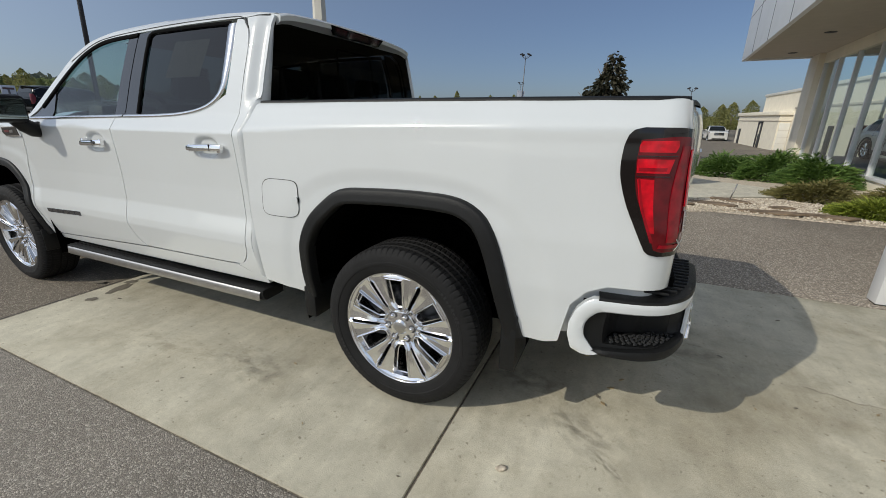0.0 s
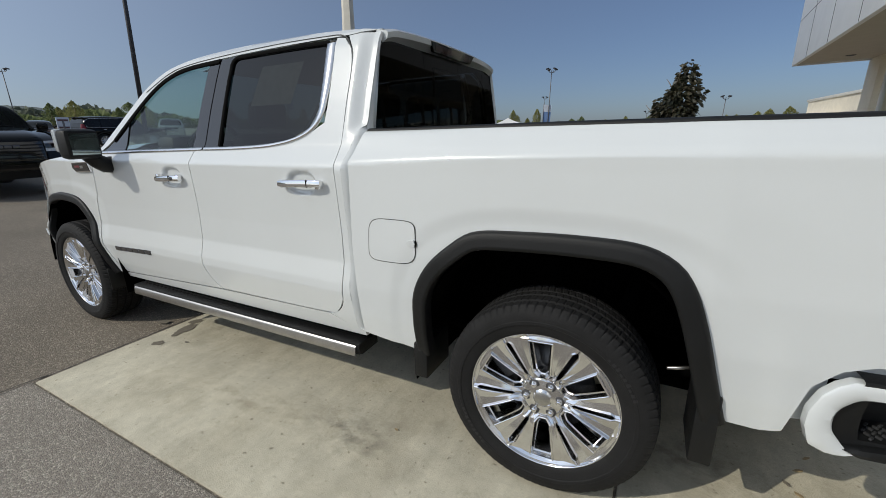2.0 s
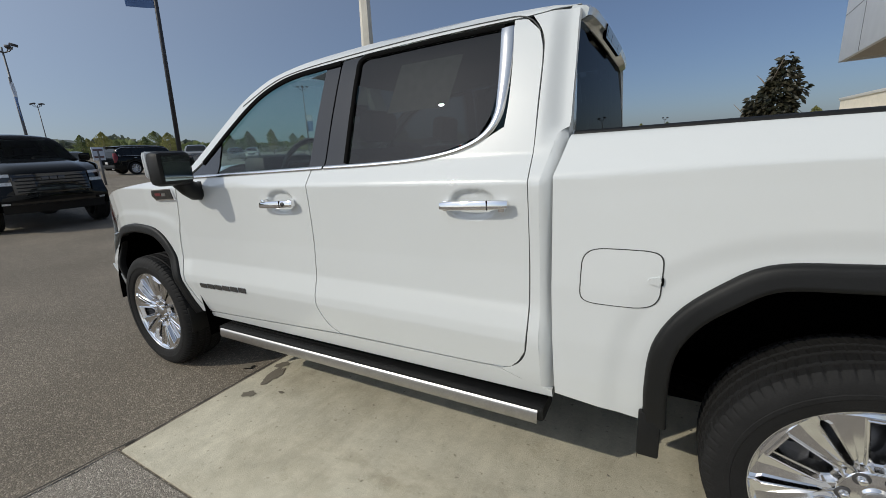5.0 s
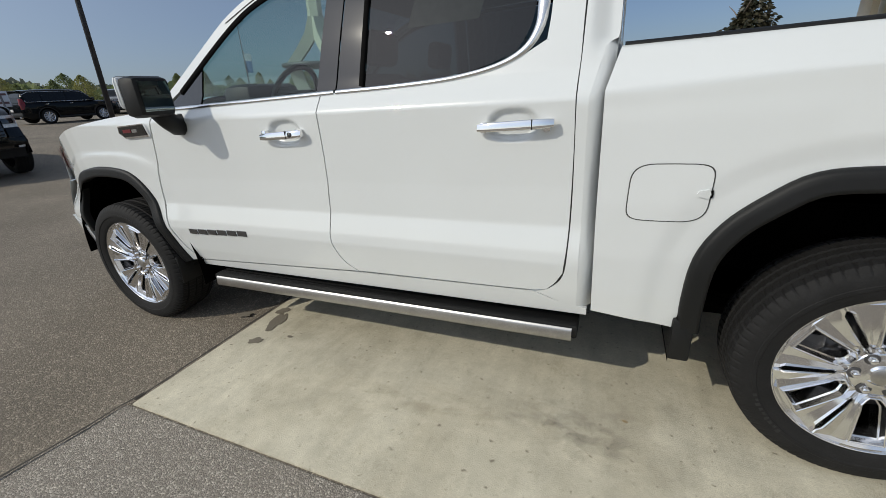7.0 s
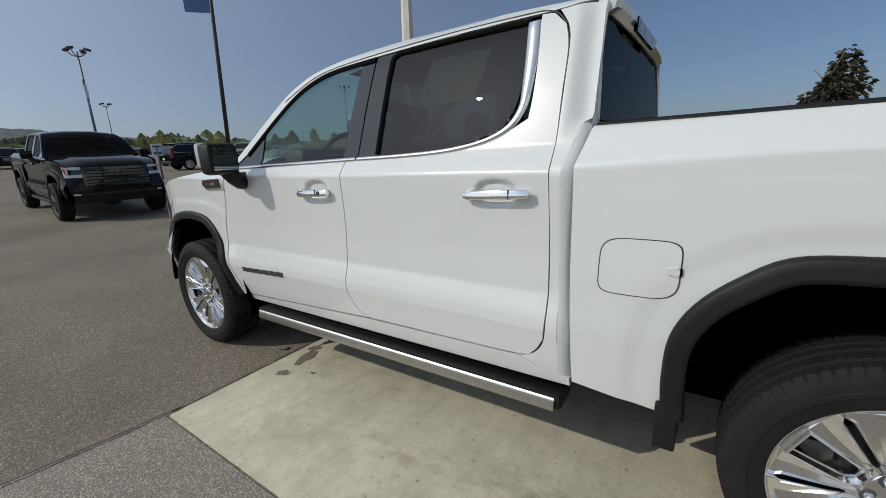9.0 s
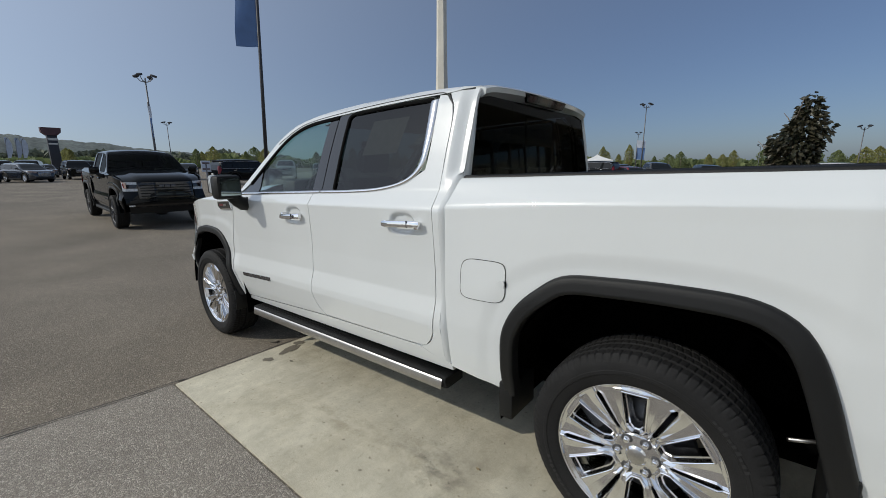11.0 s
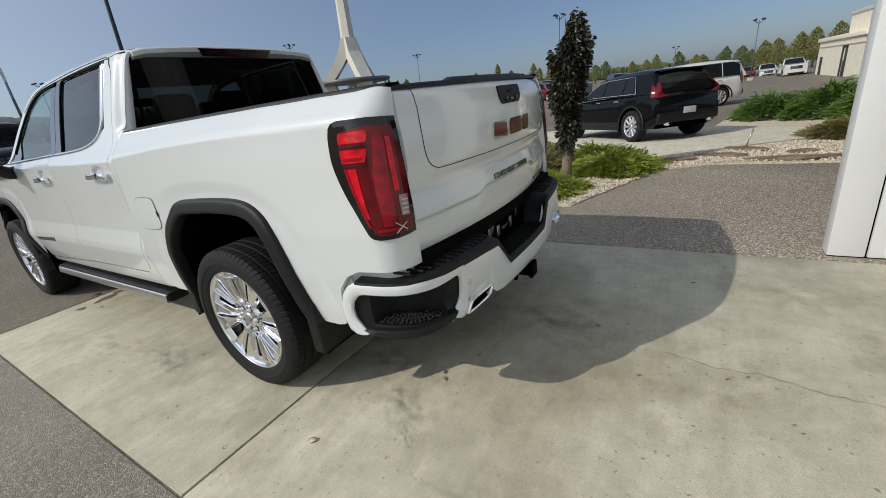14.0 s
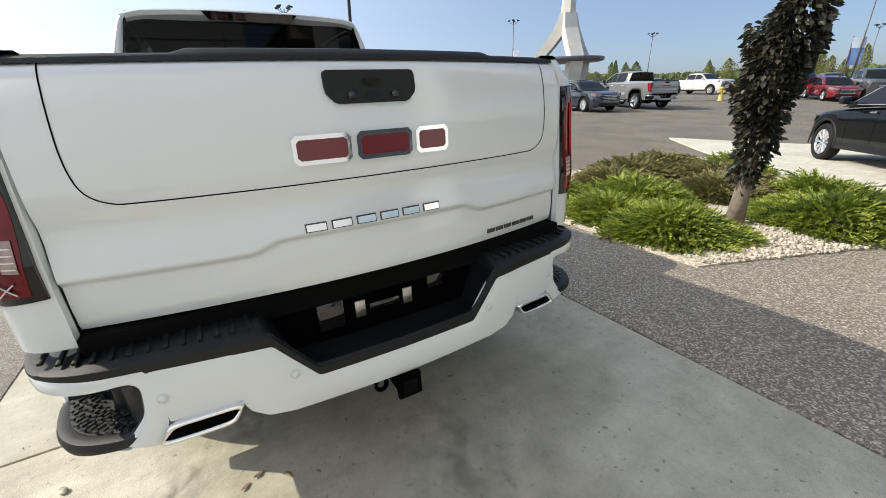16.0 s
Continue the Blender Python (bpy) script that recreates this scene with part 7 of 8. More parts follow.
vehicle("suv", "black compact suv parked on the rear concrete slab", "suv", on_lot(1.32, 9.0, 133) @ Matrix.Translation((0, 0, 0.032)) @ Matrix.Scale(0.925, 4), M["black_paint"], **dict(SUV, H=1.64, r=0.378, cab=(2.55, 1.45, -0.40, -0.76), rear_oh=0.80, L=4.50, belt=1.12), clear=0.30, lamp_z=(1.00, 1.46), glass_end=-0.10, rake=0.26, spoiler=0.09, plate_up=0.30, glass_low=0.66, tumble=(0.945, 0.735, 0.635))
vehicle("suv", "white large suv parked behind the shrubs", "suv", on_lot(2.35, 22.0, 206), M["white_car"], **dict(BIG_SUV, rear_oh=1.02, L=5.1, H=1.94))
tagged(repaint(copy_thing(white_truck, on_lot(-16.15, 1.18, 177.5)), {M["white_paint"]: M["black_paint"], M["rim"]: M["rim_dark"], M["chrome"]: M["gloss_black"], M["alu"]: M["black_plastic"], M["glass_front"]: M["smoked_glass"], M["glass_dark"]: M["smoked_glass"], M["badge_grey"]: M["black_plastic"], M["bright_trim"]: M["gloss_black"], M["badge_red"]: M["badge_grey"]}, "black"), "black crew-cab pickup truck with black wheels facing the lane", "pickup truck")
tagged(repaint(copy_thing(white_truck, on_lot(-12.9, 22.0, -17)), {M["white_paint"]: M["silver_paint"]}, "silver"), "silver crew-cab pickup truck parked across the lot", "pickup truck")
vehicle("suv", "dark blue compact suv parked beside the silver pickup", "suv", on_lot(-16.2, 19.0, -12), M["dark_blue_paint"], **SUV)

for x, y, yaw, kind, paint, label in (
        (-51.0, 1.4, 20, SUV, "dark_blue_paint", "dark blue suv at the lot's edge"), (-66.0, 4.6, 0, SEDAN, "grey_paint", "grey saloon car in the far row"), (-70.0, 1.5, 0, BIG_SUV, "black_paint", "black large suv in the far row"),
        (-68.0, 8.6, 5, BIG_SUV, "black_paint", "black large suv in the far row"), (-66.0, 12.0, 0, PICKUP, "grey_paint", "grey pickup truck in the far row"), (-72.0, 16.5, 0, SEDAN, "silver_paint", "silver saloon car in the far row"),
        (-52.0, -1.9, 25, SUV, "dark_blue_paint", "dark blue suv at the lot's edge"), (-58.0, 2.9, -12, BIG_SUV, "black_paint", "black large suv in the far row"), (-57.0, 6.0, 0, BIG_SUV, "black_paint", "black large suv in the far row"),
        (-60.0, 9.4, -8, SUV, "grey_paint", "grey suv in the far row"), (-62.0, -1.2, 10, PICKUP, "silver_paint", "silver pickup truck in the far row"), (-47.0, 13.4, -20, SUV, "black_paint", "black suv in the middle row"), (-55.0, 20.5, -25, PICKUP, "black_paint", "black pickup truck in the middle row"),
        (-33.0, 11.5, 92, BIG_SUV, "black_paint", "black large suv parked side-on"), (-44.0, 18.0, -25, SUV, "white_car", "white suv in the middle row"), (-42.0, 21.5, -30, PICKUP, "silver_paint", "silver pickup truck in the middle row"),
        (-52.0, 27.0, -30, SEDAN, "white_car", "white saloon car in the middle row"), (-50.0, 31.0, -30, SUV, "grey_paint", "grey suv in the middle row"), (-56.0, 38.0, -40, SUV, "white_car", "white suv in the far row"),
        (-12.6, 38.5, 175, BIG_SUV, "black_paint", "black large suv parked side-on behind the hydrant"), (-24.0, 44.0, -10, PICKUP, "white_car", "white pickup truck in the far row"), (-9.2, 40.5, -60, PICKUP, "grey_paint", "grey pickup truck in the rear row"),
        (-10.6, 38.0, -50, SEDAN, "red_paint", "red saloon car in the rear row"), (-5.0, 43.0, -70, BIG_SUV, "black_paint", "black large suv in the rear row"), (10.3, 60.0, -90, PICKUP, "white_car", "white pickup truck outside the service building"),
        (9.0, 68.0, -90, SUV, "white_car", "white suv by the service building"), (7.2, 73.0, -88, SEDAN, "red_paint", "red saloon car by the service building"), (5.6, 66.0, -92, SEDAN, "silver_paint", "silver saloon car by the service building"),
        (-30.0, 47.0, -30, SUV, "dark_blue_paint", "dark blue suv in the rear row"), (-36.0, 46.0, -30, SEDAN, "black_paint", "black saloon car in the rear row"), (-16.0, 55.0, -60, SUV, "grey_paint", "grey suv in the rear row")):
    vehicle("pickup_truck" if kind is PICKUP else "saloon_car" if kind is SEDAN else "suv", label, "pickup truck" if kind is PICKUP else "car" if kind is SEDAN else "suv", on_lot(x, y, yaw), M[paint], group="cars in the lot", **kind)


# foliage
def leaf_material(name, a, b, rough=0.5, trans=0.35):
    m = bpy.data.materials.new(name)
    m.use_nodes = True
    nt = m.node_tree
    p = nt.nodes["Principled BSDF"]
    geo = nt.nodes.new("ShaderNodeNewGeometry")
    ramp = nt.nodes.new("ShaderNodeValToRGB")
    ramp.color_ramp.elements[0].color, ramp.color_ramp.elements[1].color = (*a, 1), (*b, 1)
    nt.links.new(geo.outputs["Random Per Island"], ramp.inputs[0])
    nt.links.new(ramp.outputs[0], p.inputs["Base Color"])
    p.inputs["Roughness"].default_value = rough
    tr, mx = nt.nodes.new("ShaderNodeBsdfTranslucent"), nt.nodes.new("ShaderNodeMixShader")
    nt.links.new(ramp.outputs[0], tr.inputs[0])
    mx.inputs[0].default_value = trans
    nt.links.new(p.outputs[0], mx.inputs[1])
    nt.links.new(tr.outputs[0], mx.inputs[2])
    nt.links.new(mx.outputs[0], nt.nodes["Material Output"].inputs[0])
    return m


M["leaf"] = leaf_material("purple_green_leaf", (0.016, 0.022, 0.012), (0.070, 0.062, 0.038), 0.42, 0.20)
M["juniper"] = leaf_material("juniper_green", (0.10, 0.15, 0.018), (0.44, 0.50, 0.085), 0.6, 0.25)
M["juniper_dark"] = leaf_material("juniper_dark_green", (0.06, 0.13, 0.028), (0.22, 0.35, 0.085), 0.6, 0.25)
M["spirea"] = leaf_material("low_shrub_green", (0.10, 0.105, 0.032), (0.33, 0.29, 0.11), 0.6, 0.25)
# far leaf tones kept pale and close together to carry some distance haze
M["far_leaf"] = leaf_material("autumn_tree_leaf", (0.22, 0.235, 0.085), (0.36, 0.345, 0.125), 0.8, 0.45)
M["far_leaf_green"] = leaf_material("green_tree_leaf", (0.15, 0.19, 0.085), (0.25, 0.29, 0.12), 0.8, 0.45)
M["gravel"] = mat("pale_gravel", (0.54, 0.47, 0.375), 0.9, per_piece=0.0, var=0.3, scale=30, fine=0.3, fine_scale=60)
M["stone"] = mat("brown_flagstone", (0.17, 0.125, 0.085), 0.85, var=0.25, scale=7, second=(0.25, 0.185, 0.125), bump=0.6, bump_scale=50)
RNG = random.Random(7)


def mesh_from(name, verts, faces, material, parent=None, label="", smooth=False):
    me = bpy.data.meshes.new(name)
    me.from_pydata([tuple(v) for v in verts], [], faces)
    me.materials.append(material)
    if smooth:
        me.polygons.foreach_set("use_smooth", [True] * len(me.polygons))
    ob = new(name, me)
    if parent is not None:
        ob.parent = parent
    return tagged(ob, label)


def small_tree(x, y):
    """A slim young tree with hanging purple-green leaves down its trunk."""
    t = thing("tree", pose(x, y, 0.0), "slim young tree with dark purple-green leaves in the shrub bed", "tree")
    bm = bmesh.new()
    tube(bm, [(0.0, 0, -0.02), (0.01, 0, 0.25), (0.03, 0.01, 0.6), (0.05, 0.02, 1.1), (0.08, 0.02, 1.7), (0.15, 0.02, 2.15)], [0.088, 0.075, 0.062, 0.045, 0.026, 0.005], 10)
    part("trunk", bm, M["bark"], t, "grey-brown bark trunk")
    branches = []
    for k in range(30):
        z = RNG.uniform(0.55, 2.1)
        a = RNG.uniform(0, 2 * math.pi)
        ln = RNG.uniform(0.14, 0.38) * (1.0 - 0.35 * abs(z - 1.5))
        p0 = Vector((0.04, 0.015, z))
        p1 = p0 + Vector((math.cos(a) * ln * 0.6, math.sin(a) * ln * 0.6, ln * 0.5))
        p2 = p1 + Vector((math.cos(a) * ln * 0.4, math.sin(a) * ln * 0.4, ln * RNG.uniform(-0.1, 0.5)))
        bm = bmesh.new()
        tube(bm, [p0, p1, p2], [0.010, 0.006, 0.003], 5)
        part("limb", bm, M["bark"], t)
        branches.append((p0, p1, p2))
    vs, fs = [], []

    def leaf(p, d, size):
        q = d.to_track_quat("Y", "Z").to_matrix() @ Matrix.Rotation(RNG.uniform(-1.2, 1.2), 3, "Y")
        i = len(vs)
        for u, w, h in ((0, 0, 0), (-0.24, 0.28, 0.04), (-0.29, 0.55, 0.02), (0, 1.0, -0.10), (0.29, 0.55, 0.02), (0.24, 0.28, 0.04), (0, 0.5, -0.05)):
            vs.append(p + q @ Vector((u * size, w * size, h * size)))
        fs.extend([(i, i + 6, i + 2, i + 1), (i + 6, i + 3, i + 2), (i, i + 5, i + 4, i + 6), (i + 6, i + 4, i + 3)])
    widths = ((0.28, 0.05), (0.45, 0.10), (0.70, 0.14), (0.95, 0.16), (1.2, 0.20), (1.45, 0.26), (1.70, 0.285), (1.86, 0.25), (2.00, 0.16), (2.14, 0.11), (2.28, 0.04))
    for k in range(4600):
        z = RNG.triangular(0.32, 2.28, 1.62)
        w = np.interp(z, [a for a, _ in widths], [b for _, b in widths])
        a = RNG.uniform(0, 2 * math.pi)
        lump = 0.84 + 0.55 * noise.noise(Vector((math.cos(a) * 1.3, math.sin(a) * 1.3, z * 2.1)))
        if z > 1.80 and math.cos(a) < -0.2:        # the top leans off to one side
            w *= 0.55
        rr = w * lump * RNG.uniform(0.35, 1.15) ** 0.6
        p = Vector((np.interp(z, [0.3, 1.0, 1.8, 2.28], [0.0, 0.02, 0.08, 0.17]) + rr * math.cos(a), 0.015 + rr * math.sin(a), z + RNG.uniform(-0.05, 0.05)))
        d = Vector((math.cos(a) * 0.7, math.sin(a) * 0.7, RNG.uniform(-1.0, 0.25))).normalized()
        leaf(p, d, RNG.uniform(0.05, 0.085))
    mesh_from("crown", vs, fs, M["leaf"], t, "dense drooping leaves")
    return t


def spray_shrub(name, x, y, rx, ry, h, count, material, label, length=0.16, seed=1, droop=0.5, yaw=0.0, category="shrub"):
    """A low spreading shrub of feathery sprays."""
    R = random.Random(seed)
    t = thing(name, pose(x, y, g(x, y), 0, 0, yaw), label, category)
    vs, fs = [], []
    for k in range(count):
        a = R.uniform(0, 2 * math.pi)
        f = math.sqrt(R.random())
        lump = 0.78 + 0.35 * noise.noise(Vector((math.cos(a) * 1.7 + seed, math.sin(a) * 1.7, f * 2)))
        px, py = math.cos(a) * rx * f * lump, math.sin(a) * ry * f * lump
        hz = h * (1 - f ** 2.2) * (0.55 + 0.6 * noise.noise(Vector((px * 2.2 + seed, py * 2.2, 3.0))) + 0.35) + 0.02
        base = Vector((px * 0.93, py * 0.93, max(0.01, hz * R.uniform(0.35, 0.95))))
        d = Vector((math.cos(a) * (0.35 + f) + R.uniform(-0.5, 0.5), math.sin(a) * (0.35 + f) + R.uniform(-0.5, 0.5), R.uniform(0.15, 0.9))).normalized()
        ln = length * R.uniform(0.6, 1.25)
        side = d.cross(Vector((R.uniform(-0.3, 0.3), R.uniform(-0.3, 0.3), 1))).normalized()
        i = len(vs)
        n = 5
        tip = None
        for j in range(n + 1):
            s = j / n
            p = base + d * ln * s + Vector((0, 0, -droop * ln * s * s * 0.6))
            wdt = ln * 0.035 * (1 - s) + 0.0008
            vs.extend([p - side * wdt, p + side * wdt])
            if j:
                b = i + 2 * (j - 1)
                fs.append((b, b + 1, b + 3, b + 2))
        # side needles joined to the stem
        for j in range(1, n + 1):
            s = j / n
            b = i + 2 * (j - 1)
            for sg, va, vb in ((-1, b, b + 2), (1, b + 1, b + 3)):
                q = (vs[va] + vs[vb]) / 2 + side * sg * ln * 0.17 * (1.15 - s) + d * ln * 0.16 + Vector((0, 0, R.uniform(-0.02, 0.03) * ln * 3))
                vs.append(q)
                fs.append((va, vb, len(vs) - 1))
    mesh_from("foliage", vs, fs, material, t)
    bm = bmesh.new()
    for k in range(7):
        a = 2 * math.pi * k / 7 + R.uniform(-0.3, 0.3)
        tube(bm, [(0, 0, 0.0), (math.cos(a) * rx * 0.35, math.sin(a) * ry * 0.35, h * 0.25), (math.cos(a) * rx * 0.7, math.sin(a) * ry * 0.7, h * 0.30)], [0.018, 0.012, 0.006], 5)
    part("stem", bm, M["bark"], t)
    return t


small_tree(0.38, 4.08)
for i, (x, y, rx, ry, h, n, mm, lb) in enumerate((
        (0.15, 3.30, 0.72, 0.60, 0.26, 2600, "juniper", "bright green spreading juniper beside the walkway"),
        (-0.75, 4.1, 0.85, 0.75, 0.30, 2400, "juniper", "bright green spreading juniper in the shrub bed"),
        (0.95, 4.75, 0.80, 0.75, 0.28, 2400, "juniper", "bright green spreading juniper behind the young tree"),
        (0.55, 5.6, 0.75, 0.6, 0.30, 1700, "juniper", "bright green spreading juniper near the rear slab"),
        (-1.9, 5.6, 0.9, 0.8, 0.30, 1500, "spirea", "low olive-green shrub with fading flowers"),
        (-0.9, 6.2, 0.9, 0.7, 0.28, 1500, "spirea", "low olive-green shrub with fading flowers"),
        (-1.3, 7.4, 0.8, 0.6, 0.28, 1100, "juniper", "bright green spreading juniper at the bed's end"),
        (-1.55, 4.75, 0.85, 0.7, 0.26, 1900, "spirea", "low olive-green shrub between the junipers"),
        (-0.35, 5.15, 0.80, 0.6, 0.26, 1900, "spirea", "low olive-green shrub between the junipers"),
        (-1.75, 3.5, 0.80, 0.65, 0.26, 2000, "juniper", "bright green spreading juniper beside the walkway"),
        (-0.55, 3.35, 0.62, 0.5, 0.22, 1700, "juniper", "bright green spreading juniper beside the walkway"),
        (-2.3, 6.9, 0.9, 0.7, 0.28, 1400, "spirea", "low olive-green shrub at the lot's edge"),
        (3.75, 13.0, 1.1, 0.9, 0.70, 2000, "juniper_dark", "tall dark green spreading juniper"),
        (4.85, 12.2, 1.25, 1.0, 0.78, 2200, "juniper_dark", "tall dark green spreading juniper"),
        (5.5, 11.2, 1.1, 0.9, 0.72, 1700, "juniper_dark", "tall dark green spreading juniper by the building"),
        (4.40, 7.7, 0.95, 0.80, 0.36, 2000, "spirea", "low olive-green shrub with pale flowers"),
        (5.3, 6.95, 0.85, 0.7, 0.34, 1500, "spirea", "low olive-green shrub with pale flowers"),
        (4.5, 5.75, 0.75, 0.5, 0.28, 1500, "juniper", "bright green spreading juniper by the stone edging"),
        (5.5, 6.1, 0.8, 0.6, 0.36, 1100, "spirea", "rusty green shrub near the glass front"))):
    spray_shrub("shrub", x, y, rx, ry, h, n, M[mm], lb, length=0.17 if h < 0.5 else 0.26, seed=i + 3)

# planting beds, gravel and the slab under the suv
slab("planting_bed", [(-0.62, 2.81), (0.78, 2.73), (1.115, 3.61), (1.545, 4.66), (2.2, 5.06), (3.3, 4.98), (6.2, 4.91), (6.2, 9.2), (4.4, 8.1), (3.5, 7.35), (1.40, 5.88), (0.0, 7.3), (-1.9, 9.3), (-3.3, 8.7), (-2.9, 5.5), (-2.99, 2.81)], 0.012, 0.10, M["gravel"], "pale gravel planting bed")
slab("planting_bed_far", [(2.2, 10.2), (4.2, 8.3), (6.4, 9.3), (7.3, 17.5), (3.2, 16.6)], 0.0, 0.12, M["gravel"], "pale gravel planting bed below the glass front")
bm = bmesh.new()
rows = []
for v in np.linspace(0, 1, 25):
    row = []
    for u in np.linspace(0, 1, 25):
        x = (1 - u) * ((1 - v) * 1.40 + v * -5.2) + u * ((1 - v) * 4.9 + v * -0.9)
        y = (1 - u) * ((1 - v) * 5.90 + v * 11.9) + u * ((1 - v) * 8.4 + v * 14.9)
        row.append((x, y, g(x, y) + 0.03))
    rows.append(row)
under = lambda r: [(x, y, z - 0.15) for x, y, z in r]
grid_bm(bm, [under(rows[0])] + rows + [under(rows[-1])])
for k in (0, -1):
    edge = [r[k] for r in rows]
    grid_bm(bm, [edge, under(edge)])
bmesh.ops.recalc_face_normals(bm, faces=bm.faces)
tagged(part("slab_suv", bm, M["pale_concrete"]), "pale concrete slab under the black suv", "pavement", kind="structure")


def pebbles(name, area, count, lo, hi, material, label, seed=3, lift=0.012):
    """Loose stones scattered over a polygon."""
    R = random.Random(seed)
    bmi = bmesh.new()
    bmesh.ops.create_icosphere(bmi, subdivisions=1, radius=1.0)
    base = [v.co.copy() for v in bmi.verts]
    tri = [[v.index for v in f.verts] for f in bmi.faces]
    bmi.free()
    xs, ys = [p[0] for p in area], [p[1] for p in area]

    def inside(x, y):
        c = False
        for (xa, ya), (xb, yb) in zip(area, area[1:] + area[:1]):
            if (ya > y) != (yb > y) and x < (xb - xa) * (y - ya) / (yb - ya) + xa:
                c = not c
        return c
    vs, fs = [], []
    while count:
        x, y = R.uniform(min(xs), max(xs)), R.uniform(min(ys), max(ys))
        if not inside(x, y):
            continue
        count -= 1
        s = R.uniform(lo, hi)
        rot = Euler((R.uniform(0, 6), R.uniform(0, 6), R.uniform(0, 6))).to_matrix()
        k = Vector((R.uniform(0.7, 1.2), R.uniform(0.6, 1.0), R.uniform(0.45, 0.8)))
        i = len(vs)
        for b in base:
            q = rot @ Vector((b.x * k.x, b.y * k.y, b.z * k.z)) * s * R.uniform(0.85, 1.1)
            vs.append((x + q.x, y + q.y, g(x, y) + lift + s * 0.35 + q.z))
        fs.extend([tuple(i + j for j in f) for f in tri])
    return tagged(mesh_from(name, vs, fs, material), label, "gravel", kind="stuff")


M["shop_glass"] = glass("shop_front_glass", (0.90, 0.955, 0.93))
M["pebble"] = leaf_material("pebble_mix", (0.36, 0.30, 0.235), (0.76, 0.69, 0.58), 0.9, 0.0)
pebbles("gravel", [(0.2, 2.85), (0.80, 2.80), (1.17, 3.62), (1.60, 4.72), (2.2, 5.12), (3.3, 5.05), (4.6, 5.05), (4.2, 6.9), (3.4, 7.2), (1.42, 5.80), (1.0, 6.1)], 5200, 0.012, 0.026, M["pebble"], "pale rounded gravel between the walkway and the slab")
pebbles("gravel", [(-0.60, 2.85), (0.2, 2.85), (0.0, 3.4), (-2.2, 5.0), (-2.9, 5.4), (-2.9, 2.9)], 1500, 0.012, 0.024, M["pebble"], "pale rounded gravel beside the junipers", seed=4)

for i, (x, y, a, b, yaw) in enumerate(((2.35, 5.75, 0.42, 0.16, -25), (2.75, 6.35, 0.36, 0.14, -32), (3.02, 5.22, 0.50, 0.13, -12), (3.35, 5.85, 0.22, 0.12, 10), (3.75, 5.25, 0.40, 0.16, -20), (1.75, 5.45, 0.34, 0.20, 20))):
    R = random.Random(40 + i)
    bm = bmesh.new()
    n = 9
    out = [(a * (0.8 + 0.3 * R.random()) * math.cos(2 * math.pi * k / n), b * (0.8 + 0.35 * R.random()) * math.sin(2 * math.pi * k / n)) for k in range(n)]
    prism(bm, out, lambda u, v, d: (u, v, d), 0.028)
    bmesh.ops.bevel(bm, geom=[e for e in bm.edges], offset=0.006, segments=1, affect="EDGES")
    st = part("flagstone", bm, M["stone"])
    st.matrix_world = pose(x, y, g(x, y) + 0.022, R.uniform(-3, 3), R.uniform(-3, 3), yaw)
    tagged(st, "flat brown flagstone edging the gravel bed", "stone", "flagstones in the gravel")

bm = bmesh.new()
cyl(bm, (2.72, 6.40, -0.05), (2.80, 6.42, 0.30), 0.011, n=8)
tagged(part("stake", bm, M["alu"]), "thin leaning metal stake in the gravel", "stake")

vehicle("saloon_car", "white saloon car displayed inside the showroom", "car", pose(9.4, 17.0, 0.131, 0, 0, -88), M["white_car"], **SEDAN)

# entrance column beside the slab
col = thing("entrance_column", pose(2.86, 1.60, 0.0), "light grey metal-clad entrance column", "column")
bm = boxes(((0, 0.0, 0.012), (0.195, 0.14, 3.6)), bevel=0.006)
part("panel", bm, M["clad"], col)
bm = boxes(((0.207, 0.0, 0.012), (0.95, 0.14, 3.6)), bevel=0.006)
part("panel", bm, M["clad"], col)
bm = boxes(((0.01, 0.02, 0.0), (0.94, 0.12, 3.58)))
part("core", bm, M["dark_gap"], col)

# showroom with a canted glass front and a deep soffit
show = thing("showroom", None, "showroom building with a canted glass front and metal fascia", "building")
show.matrix_world = pose(4.5, 18.3, 0.0, 0, 0, -4.0)
Y0, ZS, XW = -16.6, 3.7, 2.40
bm = boxes(((XW - 0.05, Y0, -0.7), (XW + 12, 0.4, 0.12)), bevel=0.01)
part("plinth", bm, M["stucco"], show)
for k in range(6):                          # glazed far end
    x = XW + 0.55 + 1.6 * k
    bm = bmesh.new()
    grid_bm(bm, [[(x + 0.07, 0.07, z), (x + 1.6, 0.07, z)] for z in (0.14, ZS - 0.02)])
    part("pane", bm, M["shop_glass"], show)
    bm = boxes(((x, 0.02, 0.12), (x + 0.07, 0.12, ZS - 0.02)), bevel=0.006)
    part("mullion", bm, M["clad"], show)
bm = boxes(((XW, Y0, 0.10), (XW + 9.0, 0.2, 0.13)))
part("showroom_floor", bm, M["grey_clad"], show)
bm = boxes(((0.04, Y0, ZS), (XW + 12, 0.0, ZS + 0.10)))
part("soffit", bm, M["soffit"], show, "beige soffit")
bm = boxes(((0.0, Y0, ZS - 0.06), (0.12, 0.04, ZS + 3.2)), ((0.12, -0.08, ZS - 0.06), (XW + 12, 0.04, ZS + 3.2)), bevel=0.008)
part("fascia", bm, M["clad"], show, "light grey metal fascia panels")
bm = boxes(((0.05, Y0, ZS + 3.05), (XW + 12, 0.0, ZS + 3.15)))
part("roof", bm, M["clad"], show)
